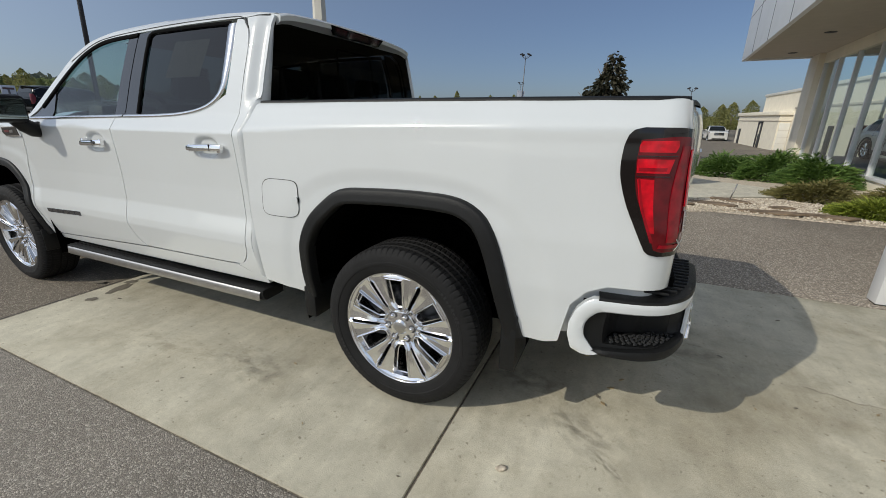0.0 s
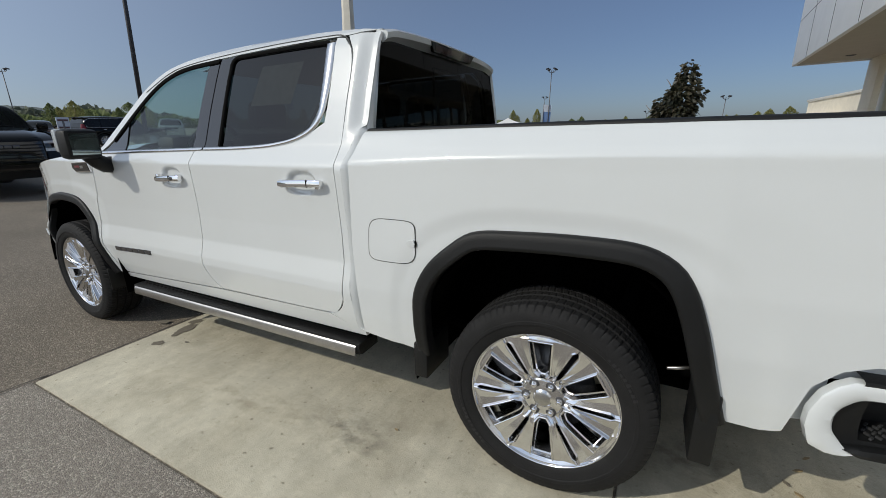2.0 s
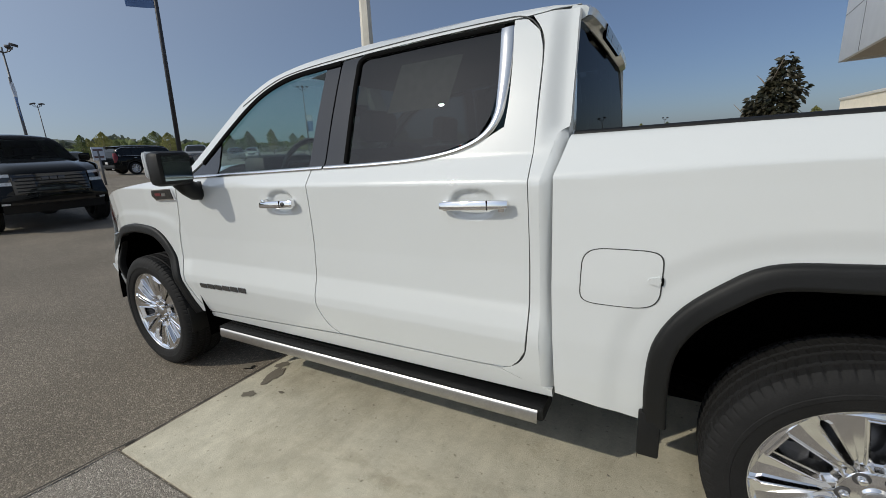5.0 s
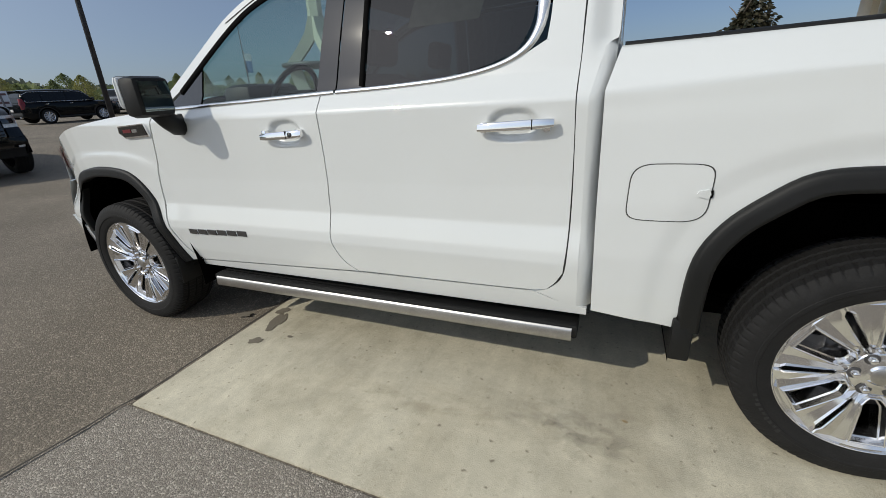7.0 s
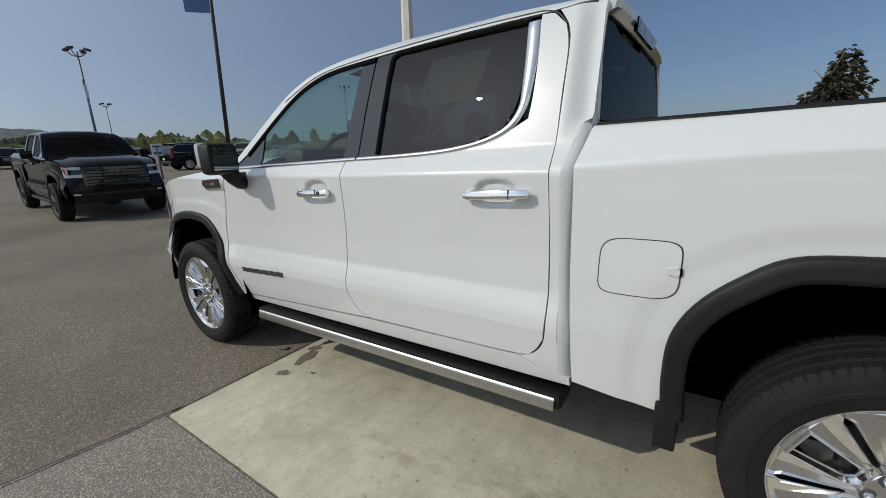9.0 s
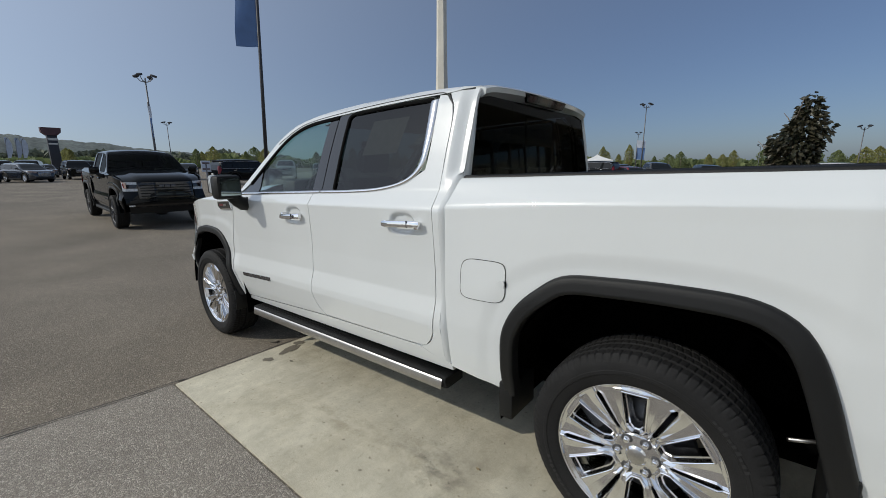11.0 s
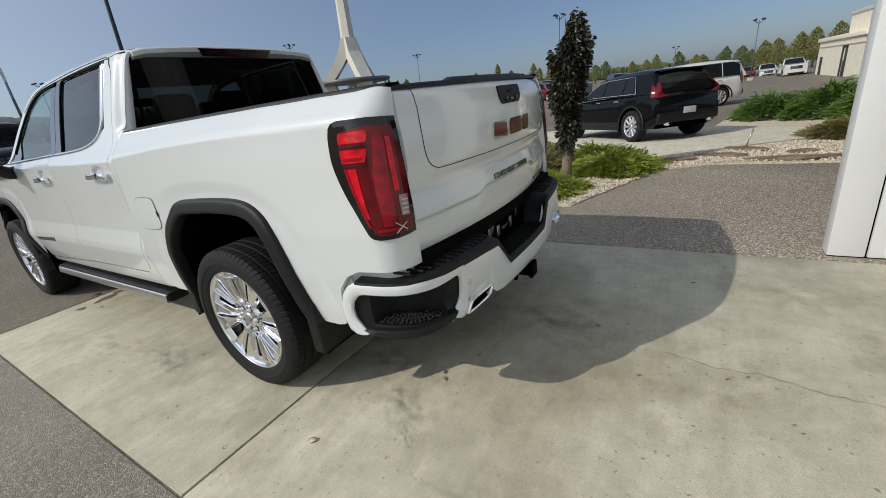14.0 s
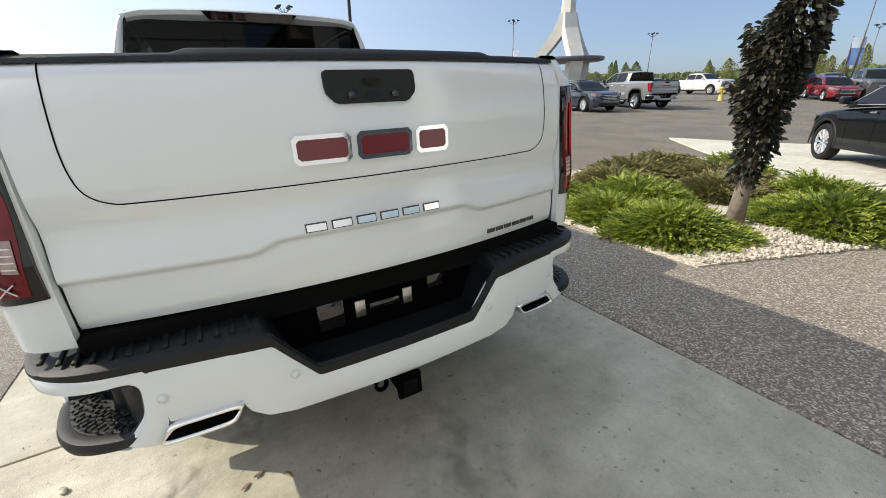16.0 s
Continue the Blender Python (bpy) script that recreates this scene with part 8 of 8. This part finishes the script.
for y in np.arange(Y0 + 1.2, -0.2, 2.6):
    bm = boxes(((-0.007, y - 0.008, ZS - 0.05), (-0.001, y + 0.008, ZS + 3.2)))
    part("panel_joint", bm, M["steel_dark"], show)
bm = boxes(((-0.007, Y0, ZS + 1.45), (-0.001, 0.0, ZS + 1.466)))
part("panel_joint", bm, M["steel_dark"], show)
for x, y in ((1.3, -1.4), (1.3, -5.4), (1.3, -9.4), (1.3, -13.4)):
    bm = lathe([(0.0, 0.0), (0.10, 0.0), (0.13, -0.012), (0.14, 0.0)], 20, pose(x, y, ZS - 0.004, 0, 0, 0))
    part("downlight", bm, M["steel_dark"], show)
for k, y in enumerate(np.arange(-1.0, Y0 + 1.6, -1.55)):
    bm = bmesh.new()
    grid_bm(bm, [[(XW, y - 1.48, z), (XW, y, z)] for z in (0.14, ZS - 0.34)])
    part("pane", bm, M["shop_glass"], show)
    bm = boxes(((XW - 0.05, y, 0.12), (XW + 0.08, y + 0.07, ZS - 0.30)), bevel=0.006)
    part("mullion", bm, M["clad"], show)
bm = boxes(((XW - 0.24, -0.93, 0.0), (XW + 0.32, 0.2, ZS)), bevel=0.02)
part("corner_pier", bm, M["stucco"], show)
bm = boxes(((XW - 0.06, Y0, ZS - 0.34), (XW + 0.10, -0.93, ZS)), bevel=0.01)
part("header", bm, M["stucco"], show)
bm = boxes(((XW - 0.10, Y0, 0.06), (XW + 0.12, -0.93, 0.135)), bevel=0.01)
part("sill", bm, M["clad"], show)
for x, y, l in ((XW + 2.2, -5.0, 1.6), (XW + 2.6, -8.6, 1.2), (XW + 2.4, -12.0, 1.5)):
    bm = boxes(((x, y, 0.13), (x + 0.7, y + l, 1.05)), bevel=0.03)
    part("desk", bm, M["soffit"], show)

# unseen pale wall, added to throw sunlight back onto the tailgate
bm = boxes(((4.9, -15.0, 0.0), (6.2, 0.6, 6.2)), bevel=0.01)
tagged(part("wall_east", bm, M["clad"]), "light grey metal-clad showroom wall facing the slab", "wall", kind="structure")
for z in (1.55, 3.1, 4.65):
    bm = boxes(((4.893, -15.0, z - 0.008), (4.899, 0.6, z + 0.008)))
    tagged(part("trim", bm, M["steel_dark"]), "dark joint between cladding panels", "trim", kind="structure")

# service building behind
svc = thing("service_building", None, "beige stucco service building with dark doors", "building")
bm = boxes(((11.2, 38.0, -1.6), (26, 51.6, 1.85)))
part("wall", bm, M["stucco"], svc)
bm = boxes(((11.04, 37.84, 1.85), (26, 51.76, 2.16)), bevel=0.04)
part("parapet", bm, M["stucco"], svc)
bm = boxes(((11.15, 37.95, 1.38), (26, 51.65, 1.45)), bevel=0.01)
part("band", bm, M["soffit"], svc)
bm = boxes(((12.0, 25.0, -1.6), (27, 46.6, 3.55)))
part("upper_wall", bm, M["stucco"], svc)
bm = boxes(((11.9, 24.9, 3.55), (27.1, 46.7, 3.76)), bevel=0.02)
part("upper_parapet", bm, M["pole_white"], svc)
bm = boxes(((11.94, 24.94, 2.30), (27.06, 37.82, 2.44)), bevel=0.02)
part("band", bm, M["soffit"], svc)
for y0, y1, z0, z1 in ((26.4, 27.6, -1.0, 1.1), (30.2, 30.9, -1.0, 1.15), (32.6, 33.9, 0.2, 1.2)):
    bm = boxes(((11.93, y0, z0), (11.99, y1, z1)), bevel=0.01)
    part("door" if z0 < 0 else "window", bm, M["steel_dark"] if z0 < 0 else M["car_glass"], svc)
bm = boxes(((11.14, 49.6, -1.2), (11.19, 50.35, 0.62)), bevel=0.01)
part("door", bm, M["steel_dark"], svc, "narrow dark metal door")
bm = boxes(((11.10, 42.0, -1.2), (11.19, 42.25, 1.30)), ((11.10, 43.05, -1.2), (11.19, 43.2, 1.30)), ((11.10, 42.0, 1.22), (11.19, 43.2, 1.36)), bevel=0.01)
fr = part("door_frame", bm, M["steel_dark"], svc, "dark frame round an entrance recess")
bm = boxes(((11.14, 42.25, -1.2), (11.195, 42.7, 0.3)), bevel=0.01)
part("door", bm, M["steel_dark"], fr)
bm = boxes(((11.30, 37.93, -1.3), (11.985, 37.98, 1.25)), bevel=0.01)
gd = part("garage_door", bm, M["pole_white"], svc, "white sectional door beside the wall")
for k in range(4):
    bm = boxes(((11.30, 37.915, -0.8 + 0.5 * k), (11.985, 37.928, -0.785 + 0.5 * k)))
    part("door_joint", bm, M["soffit"], gd)


# poles, flags, masts
def light_pole(x, y, top, label="tall lot light with four lamp heads", heads=4):
    z = g(x, y)
    p = thing("street_lamp", pose(x, y, z, 0, 1.8, 0), label, "street lamp", "lot lights")
    bm = bmesh.new()
    cyl(bm, (0, 0, 0), (0, 0, top - z), 0.062, 0.036, 10)
    part("pole", bm, M["grey_pole"], p)
    bm = boxes(((-0.25, -0.25, 0), (0.25, 0.25, 0.5)), bevel=0.03)
    part("footing", bm, M["concrete"], p)
    for k in range(heads):
        a = radians(45 + 360 / heads * k)
        bm = bmesh.new()
        tube(bm, [(0, 0, top - z - 0.25), (0.28 * math.cos(a), 0.28 * math.sin(a), top - z - 0.18), (0.45 * math.cos(a), 0.45 * math.sin(a), top - z + 0.02)], 0.025, 6)
        part("arm", bm, M["grey_pole"], p)
        bm = bmesh.new()
        box(bm, (-0.14, -0.11, -0.06), (0.14, 0.11, 0.07), pose(0.50 * math.cos(a), 0.50 * math.sin(a), top - z + 0.10, 0, 18, math.degrees(a)), 0.03)
        part("lamp_head", bm, M["steel_dark"], p)
    return p


def banner(parent, x0, z0, w, h, m1, m2, yaw):
    """A cloth banner hung along the pole, two-coloured, gently waving."""
    for nm, a, b, mm in (("banner_top", 0.62, 1.0, m1), ("banner", 0.0, 0.62, m2)):
        bm = bmesh.new()
        rows = []
        for f in np.linspace(a, b, 8):
            rows.append([Vector((x0 + w * u * math.cos(radians(yaw)), w * u * math.sin(radians(yaw)) + 0.05 * math.sin(u * 4 + f * 5), z0 + h * f - 0.06 * u)) for u in np.linspace(0, 1, 8)])
        grid_bm(bm, rows)
        part(nm, bm, mm, parent)


M["grey_pole"] = mat("galvanised_pole", (0.16, 0.16, 0.165), 0.5, metal=0.4, var=0.1, scale=3)
M["banner_blue"] = mat("blue_banner", (0.13, 0.22, 0.42), 0.8, var=0.15, scale=2)
M["banner_white"] = mat("white_banner", (0.55, 0.60, 0.68), 0.8, var=0.1, scale=2)
light_pole(-29.6, 5.9, 7.6)
light_pole(-10.0, 40.75, 7.35)
light_pole(-37.5, 32.0, 9.2)
light_pole(-60.0, 16.0, 8.7)
light_pole(-34.0, 52.0, 8.0)
light_pole(6.5, 55.2, 4.85)
light_pole(-19.0, 75.0, 7.5)
light_pole(-2.0, 80.0, 4.5)
for x, y, w in ((-10.6, 40.6, 0.75), (-29.5, 5.8, 0.13), (-37.4, 31.9, 0.7)):
    b = thing("banner_flag", pose(x, y, g(x, y), 0, 1.8, 0), "blue and white cloth banner on a pole", "banner", "pole banners")
    banner(b, 0.10, 2.15 if x > -20 else 3.2, w, 1.8, M["banner_white"], M["banner_blue"], 20)
    bm = bmesh.new()
    cyl(bm, (0.10, 0, 0), (0.10, 0, 4.0 if x > -20 else 5.2), 0.035, n=8)
    part("pole", bm, M["grey_pole"], b)

# dark flagpole with a large banner
fp = thing("flagpole", pose(-14.77, 5.24, g(-14.77, 5.24), -2.0, 1.8, 0), "dark metal flagpole with a hanging blue and white banner", "flagpole")
bm = bmesh.new()
cyl(bm, (0, 0, 0), (0, 0, 9.5), 0.075, 0.045, 10)
part("pole", bm, M["steel_dark"], fp)
banner(fp, -0.04, 5.75, 0.72, 2.6, M["banner_white"], M["banner_blue"], 236)

# sculptural sign tower with a round deck
tw = thing("tower", pose(-21.0, 23.4, g(-21.0, 23.4), 0, 1.8, 0), "pale concrete sign tower with splayed legs and a round deck", "tower")
M["tower_pale"] = mat("pale_concrete_tower", (0.66, 0.63, 0.55), 0.7, var=0.05, scale=1.5, blotch=0.08)
bm = bmesh.new()
rows = []
for z, a in ((4.9, 0.66), (5.9, 0.56), (9.5, 0.46), (13.0, 0.42), (19.0, 0.38)):
    rows.append([(a * math.cos(t), a * 0.8 * math.sin(t), z) for t in np.linspace(0.4, 2 * math.pi + 0.4, 6, endpoint=False)])
vs = grid_bm(bm, rows, close_u=True)
bm.faces.new(vs[-1])
part("mast", bm, M["tower_pale"], tw, smooth=False)
for k in range(3):
    a = radians(215 + 120 * k)
    d = Vector((math.cos(a), math.sin(a), 0))
    e = Vector((-math.sin(a), math.cos(a), 0))
    bm = bmesh.new()
    rows = []
    for z, off, wd, th in ((3.1, 1.95, 0.46, 0.42), (4.0, 1.15, 0.46, 0.44), (5.0, 0.40, 0.46, 0.46), (6.0, 0.08, 0.40, 0.40)):
        c = d * off + Vector((0, 0, z))
        rows.append([c + e * wd + d * th, c - e * wd + d * th, c - e * wd - d * th, c + e * wd - d * th])
    grid_bm(bm, rows, close_u=True)
    bmesh.ops.recalc_face_normals(bm, faces=bm.faces)
    part("leg", bm, M["tower_pale"], tw, smooth=False)
    bm = bmesh.new()
    rows = []
    for z, off, wd, th in ((-0.2, 1.0, 0.45, 0.5), (2.8, 1.9, 0.45, 0.42)):
        c = d * off + Vector((0, 0, z))
        rows.append([c + e * wd + d * th, c - e * wd + d * th, c - e * wd - d * th, c + e * wd - d * th])
    grid_bm(bm, rows, close_u=True)
    part("lower_leg", bm, M["tower_pale"], tw, smooth=False)
bm = lathe([(0.0, 2.82), (2.5, 2.82), (2.70, 2.88), (2.74, 2.96), (2.74, 3.08), (2.68, 3.12), (0.0, 3.12)], 48)
part("deck", bm, M["grey_pole"], tw, "round grey deck")

# tall sign pylon across the lot
sg = thing("sign_pylon", pose(-75.0, 7.0, g(-75, 7.0)), "tall dark maroon sign pylon with a wide head", "sign")
M["maroon"] = mat("faded_maroon_panel", (0.11, 0.055, 0.06), 0.6, var=0.15, scale=2)
bm = boxes(((-0.4, -0.52, 0), (0.4, 0.52, 5.2)), bevel=0.05)
part("stem", bm, M["steel_dark"], sg)
bm = bmesh.new()
prism(bm, [(-0.98, 5.62), (-0.55, 5.2), (0.55, 5.2), (0.98, 5.62), (1.02, 6.2), (-1.02, 6.2)], lambda u, v, d: (d - 0.5, u, v), 1.0)
part("head", bm, M["maroon"], sg)
for z0, z1 in ((4.55, 4.85), (4.0, 4.2)):
    bm = boxes(((0.4, -0.46, z0), (0.43, 0.46, z1)))
    part("sign_bar", bm, M["pole_white"], sg)
# small lot sign
ls = thing("lot_sign", pose(-24.0, 6.6, g(-24, 6.6)), "small red and white lot sign on a post", "sign")
bm = bmesh.new()
cyl(bm, (0, 0, 0), (0, 0, 1.6), 0.05, n=8)
part("post", bm, M["grey_pole"], ls)
bm = boxes(((-0.02, -0.24, 1.15), (0.03, 0.24, 1.75)), bevel=0.01)
part("board", bm, M["banner_white"], ls)
for z in (1.26, 1.58):
    bm = boxes(((0.03, -0.19, z), (0.035, 0.19, z + 0.08)))
    part("sign_bar", bm, M["maroon"], ls)

# feather flags along the far verge
for y in (1.7, 3.2, 4.2, 4.8):
    ff = thing("feather_flag", pose(-84.3, y, g(-84.3, y), 0, 0, 20 * math.sin(y * 5)), "pale blue feather flag on a bent pole", "flag", "flags on the verge")
    bm = bmesh.new()
    tube(bm, [(0, 0, 0), (0, 0, 3.4), (0, 0.12, 4.7), (0, 0.40, 5.2)], 0.035, 6)
    part("pole", bm, M["grey_pole"], ff)
    bm = bmesh.new()
    grid_bm(bm, [[(0.05 * math.sin(z * 3 + u * 4), 0.03 + u * w, z) for u in np.linspace(0, 1, 5)] for z, w in ((2.3, 0.30), (3.2, 0.62), (4.2, 0.66), (4.8, 0.50), (5.15, 0.30))])
    part("banner", bm, M["banner_white"], ff)

# yellow fire hydrant
hy = thing("fire_hydrant", pose(-13.7, 31.2, g(-13.7, 31.2)), "yellow fire hydrant with a dark cap", "fire hydrant")
M["hydrant"] = mat("hydrant_yellow", (0.62, 0.48, 0.14), 0.5, var=0.1, scale=6)
bm = lathe([(0.20, 0.0), (0.20, 0.06), (0.14, 0.08), (0.14, 0.75), (0.18, 0.78), (0.18, 0.84), (0.15, 0.90), (0.0, 0.98)], 20)
part("barrel", bm, M["hydrant"], hy)
bm = lathe([(0.13, 0.92), (0.12, 1.05), (0.05, 1.15), (0.0, 1.16)], 16)
part("cap", bm, M["steel_dark"], hy)
for a in (0, 120, 240):
    bm = bmesh.new()
    cyl(bm, (0, 0, 0.58), (0.26 * math.cos(radians(a)), 0.26 * math.sin(radians(a)), 0.58), 0.08, n=12)
    part("outlet", bm, M["hydrant"], hy)


# distant trees, woods and hills
def far_tree(x, y, h, w, seed, mat_name):
    R = random.Random(seed)
    t = thing("tree", pose(x, y, g(x, y)), "autumn tree beyond the lot" if mat_name == "far_leaf" else "green tree beyond the lot", "tree", "trees beyond the lot")
    bm = bmesh.new()
    tube(bm, [(0, 0, 0), (0.1, 0, h * 0.35), (0, 0.1, h * 0.8)], [0.16, 0.12, 0.04], 6)
    part("trunk", bm, M["bark"], t)
    vs, fs = [], []
    for k in range(1700):
        z = h * R.uniform(0.22, 1.0)
        f = (z / h - 0.22) / 0.78
        ww = w * (math.sin(math.pi * min(1, f * 0.85 + 0.15)) ** 0.8)
        a = R.uniform(0, 2 * math.pi)
        lump = 0.75 + 0.5 * noise.noise(Vector((math.cos(a) + seed, math.sin(a), f * 3)))
        rr = ww * lump * R.uniform(0.1, 1.2) ** 0.5
        p = Vector((rr * math.cos(a), rr * math.sin(a), z))
        s = R.uniform(0.05, 0.125) * (h / 5) ** 0.5
        q = Euler((R.uniform(0, 6), R.uniform(0, 6), R.uniform(0, 6))).to_matrix()
        i = len(vs)
        for u, v_, z_ in ((-1, -0.5, 0), (0.2, -0.8, 0.2), (1, 0.1, 0), (0.1, 0.9, 0.15), (-0.8, 0.5, 0.1)):
            vs.append(p + q @ Vector((u * s, v_ * s, z_ * s)))
        fs.append((i, i + 1, i + 2, i + 3, i + 4))
    mesh_from("crown", vs, fs, M[mat_name], t)
    return t


R = random.Random(21)
for k in range(70):
    az = radians(R.uniform(78, 176))
    d = R.uniform(85, 150)
    x, y = 1.0 + d * math.cos(az), -2.0 + d * math.sin(az)
    far_tree(x, y, R.uniform(3.6, 6.4) if 1.5 < az < 2.5 else R.uniform(2.6, 5.2), R.uniform(1.0, 2.0), 100 + k, "far_leaf" if R.random() < 0.55 else "far_leaf_green")
for k, (x, y, h, w) in enumerate(((7.0, 78.0, 4.4, 1.5), (11.5, 82.0, 4.8, 1.6), (15.5, 80.0, 5.4, 1.8), (4.5, 76.0, 4.0, 1.4), (2.0, 80.0, 3.8, 1.4), (13.0, 74.0, 4.9, 1.5), (-1.5, 84.0, 4.4, 1.5), (9.3, 75.0, 4.6, 1.3), (17.5, 78.0, 5.6, 1.7))):
    far_tree(x, y, h, w, 300 + k, "far_leaf" if k % 3 else "far_leaf_green")


def far_woods(name, az0, az1, dist, height, n, label, seed, mname):
    """A distant belt of woods as a rough crest of foliage."""
    R = random.Random(seed)
    vs, fs = [], []
    for k in range(n):
        az = radians(R.uniform(az0, az1))
        d = dist * R.uniform(0.9, 1.2)
        x, y = d * math.cos(az), d * math.sin(az)
        base = g(max(x, -900), y)
        z = base + height * (0.55 + 0.6 * noise.noise(Vector((math.degrees(az) * 0.25, seed, 0)))) * R.random() ** 0.8
        s = R.uniform(0.3, 0.8) * dist / 130
        q = Euler((R.uniform(0, 6), R.uniform(0, 6), R.uniform(0, 6))).to_matrix()
        i = len(vs)
        for u, v_ in ((-1, -0.6), (0.3, -0.9), (1, 0.1), (0.1, 0.9), (-0.8, 0.5)):
            vs.append(Vector((x, y, z)) + q @ Vector((u * s, v_ * s, 0)))
        fs.append((i, i + 1, i + 2, i + 3, i + 4))
    return tagged(mesh_from(name, vs, fs, M[mname]), label, "woods", kind="stuff")


far_woods("woods", 76, 182, 165, 5.2, 26000, "belt of autumn woods beyond the lot", 5, "far_leaf_green")
# distance haze is mixed into the greyed leaf and hill colours
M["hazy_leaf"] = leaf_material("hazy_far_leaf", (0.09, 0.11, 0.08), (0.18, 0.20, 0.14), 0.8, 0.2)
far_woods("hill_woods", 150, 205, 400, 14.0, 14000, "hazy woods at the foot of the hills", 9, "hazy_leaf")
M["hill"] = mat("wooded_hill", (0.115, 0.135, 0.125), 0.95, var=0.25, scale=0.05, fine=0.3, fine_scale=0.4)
bm = bmesh.new()
rows = []
for d, f in ((420, 0.0), (470, 0.55), (520, 0.9), (600, 1.0), (720, 0.0)):
    row = []
    for az in np.linspace(140, 215, 300):
        a = radians(az)
        x, y = d * math.cos(a), d * math.sin(a)
        hh = np.interp(az, [140, 150, 160, 166, 172, 180, 200, 215], [2, 7, 15, 20, 28, 34, 34, 15])
        hh *= 1.0 + 0.16 * noise.noise(Vector((az * 0.35, d * 0.004, 0))) + 0.07 * noise.noise(Vector((az * 1.7, d * 0.02, 4))) + 0.05 * noise.noise(Vector((az * 5.1, d * 0.05, 9)))
        row.append((x, y, g(max(x, -900), y) - 2 + hh * f))
    rows.append(row)
grid_bm(bm, rows)
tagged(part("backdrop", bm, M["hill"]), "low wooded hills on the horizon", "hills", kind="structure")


# bits on the slab: pale pebbles, dry leaves and grit
M["dry_leaf"] = mat("dry_leaf", (0.34, 0.26, 0.15), 0.8, var=0.3, scale=40)
bm = bmesh.new()
bmesh.ops.create_icosphere(bm, subdivisions=2, radius=1.0)
for v in bm.verts:
    v.co = Vector((v.co.x * 0.024, v.co.y * 0.015, v.co.z * 0.009)) * (1 + 0.2 * noise.noise(v.co * 2.1))
st = part("pebble", bm, M["gravel"])
st.matrix_world = pose(0.60, -1.18, 0.008, 0, 0, 35)
tagged(st, "small pale pebble lying on the concrete slab", "pebble", "bits on the slab")
R = random.Random(77)
for k in range(34):
    x, y, s = R.uniform(-0.8, 2.6), R.uniform(-1.5, 1.0), R.uniform(0.006, 0.016)
    if k < 3:
        x, y, s = 0.93 + 0.03 * k, -0.52 + 0.05 * k * (-1) ** k, 0.02
    bm = bmesh.new()
    prism(bm, [(-1.0 * s, 0), (-0.3 * s, -0.45 * s), (0.9 * s, -0.2 * s), (1.1 * s, 0.1 * s), (0.2 * s, 0.5 * s)], lambda u, v, d: (u, v, d + 0.15 * u * R.random()), 0.003)
    lf = part("leaf", bm, M["dry_leaf"] if k % 3 else M["stain"])
    lf.matrix_world = pose(x, y, 0.0045, R.uniform(-6, 6), R.uniform(-6, 6), R.uniform(0, 360))
    tagged(lf, "curled bit of dry leaf on the concrete slab" if k % 3 else "dark crumb of grit on the concrete slab", "leaf" if k % 3 else "grit", "bits on the slab")


# white canopy tent across the lot
M["canvas"] = mat("white_canvas", (0.74, 0.74, 0.72), 0.85, var=0.05, scale=3)
tent = thing("canopy_tent", pose(-16.3, 47.0, g(-16.3, 47.0), 0, 0, 20), "white canopy tent with a pointed roof on thin legs", "tent")
bm = bmesh.new()
ridge = []
for h, r in ((1.75, 1.66), (2.0, 1.65), (2.12, 1.30), (2.35, 0.70), (2.62, 0.15), (2.75, 0.02)):
    ridge.append([(r * a, r * b, h) for a, b in ((-1, -1), (0, -1.0), (1, -1), (1.0, 0), (1, 1), (0, 1.0), (-1, 1), (-1.0, 0))])
grid_bm(bm, ridge, close_u=True)
part("canopy", bm, M["canvas"], tent, smooth=False)
for a, b in ((-1, -1), (1, -1), (1, 1), (-1, 1)):
    bm = bmesh.new()
    cyl(bm, (1.6 * a, 1.6 * b, 0), (1.6 * a, 1.6 * b, 1.9), 0.03, n=8)
    part("leg", bm, M["grey_pole"], tent)
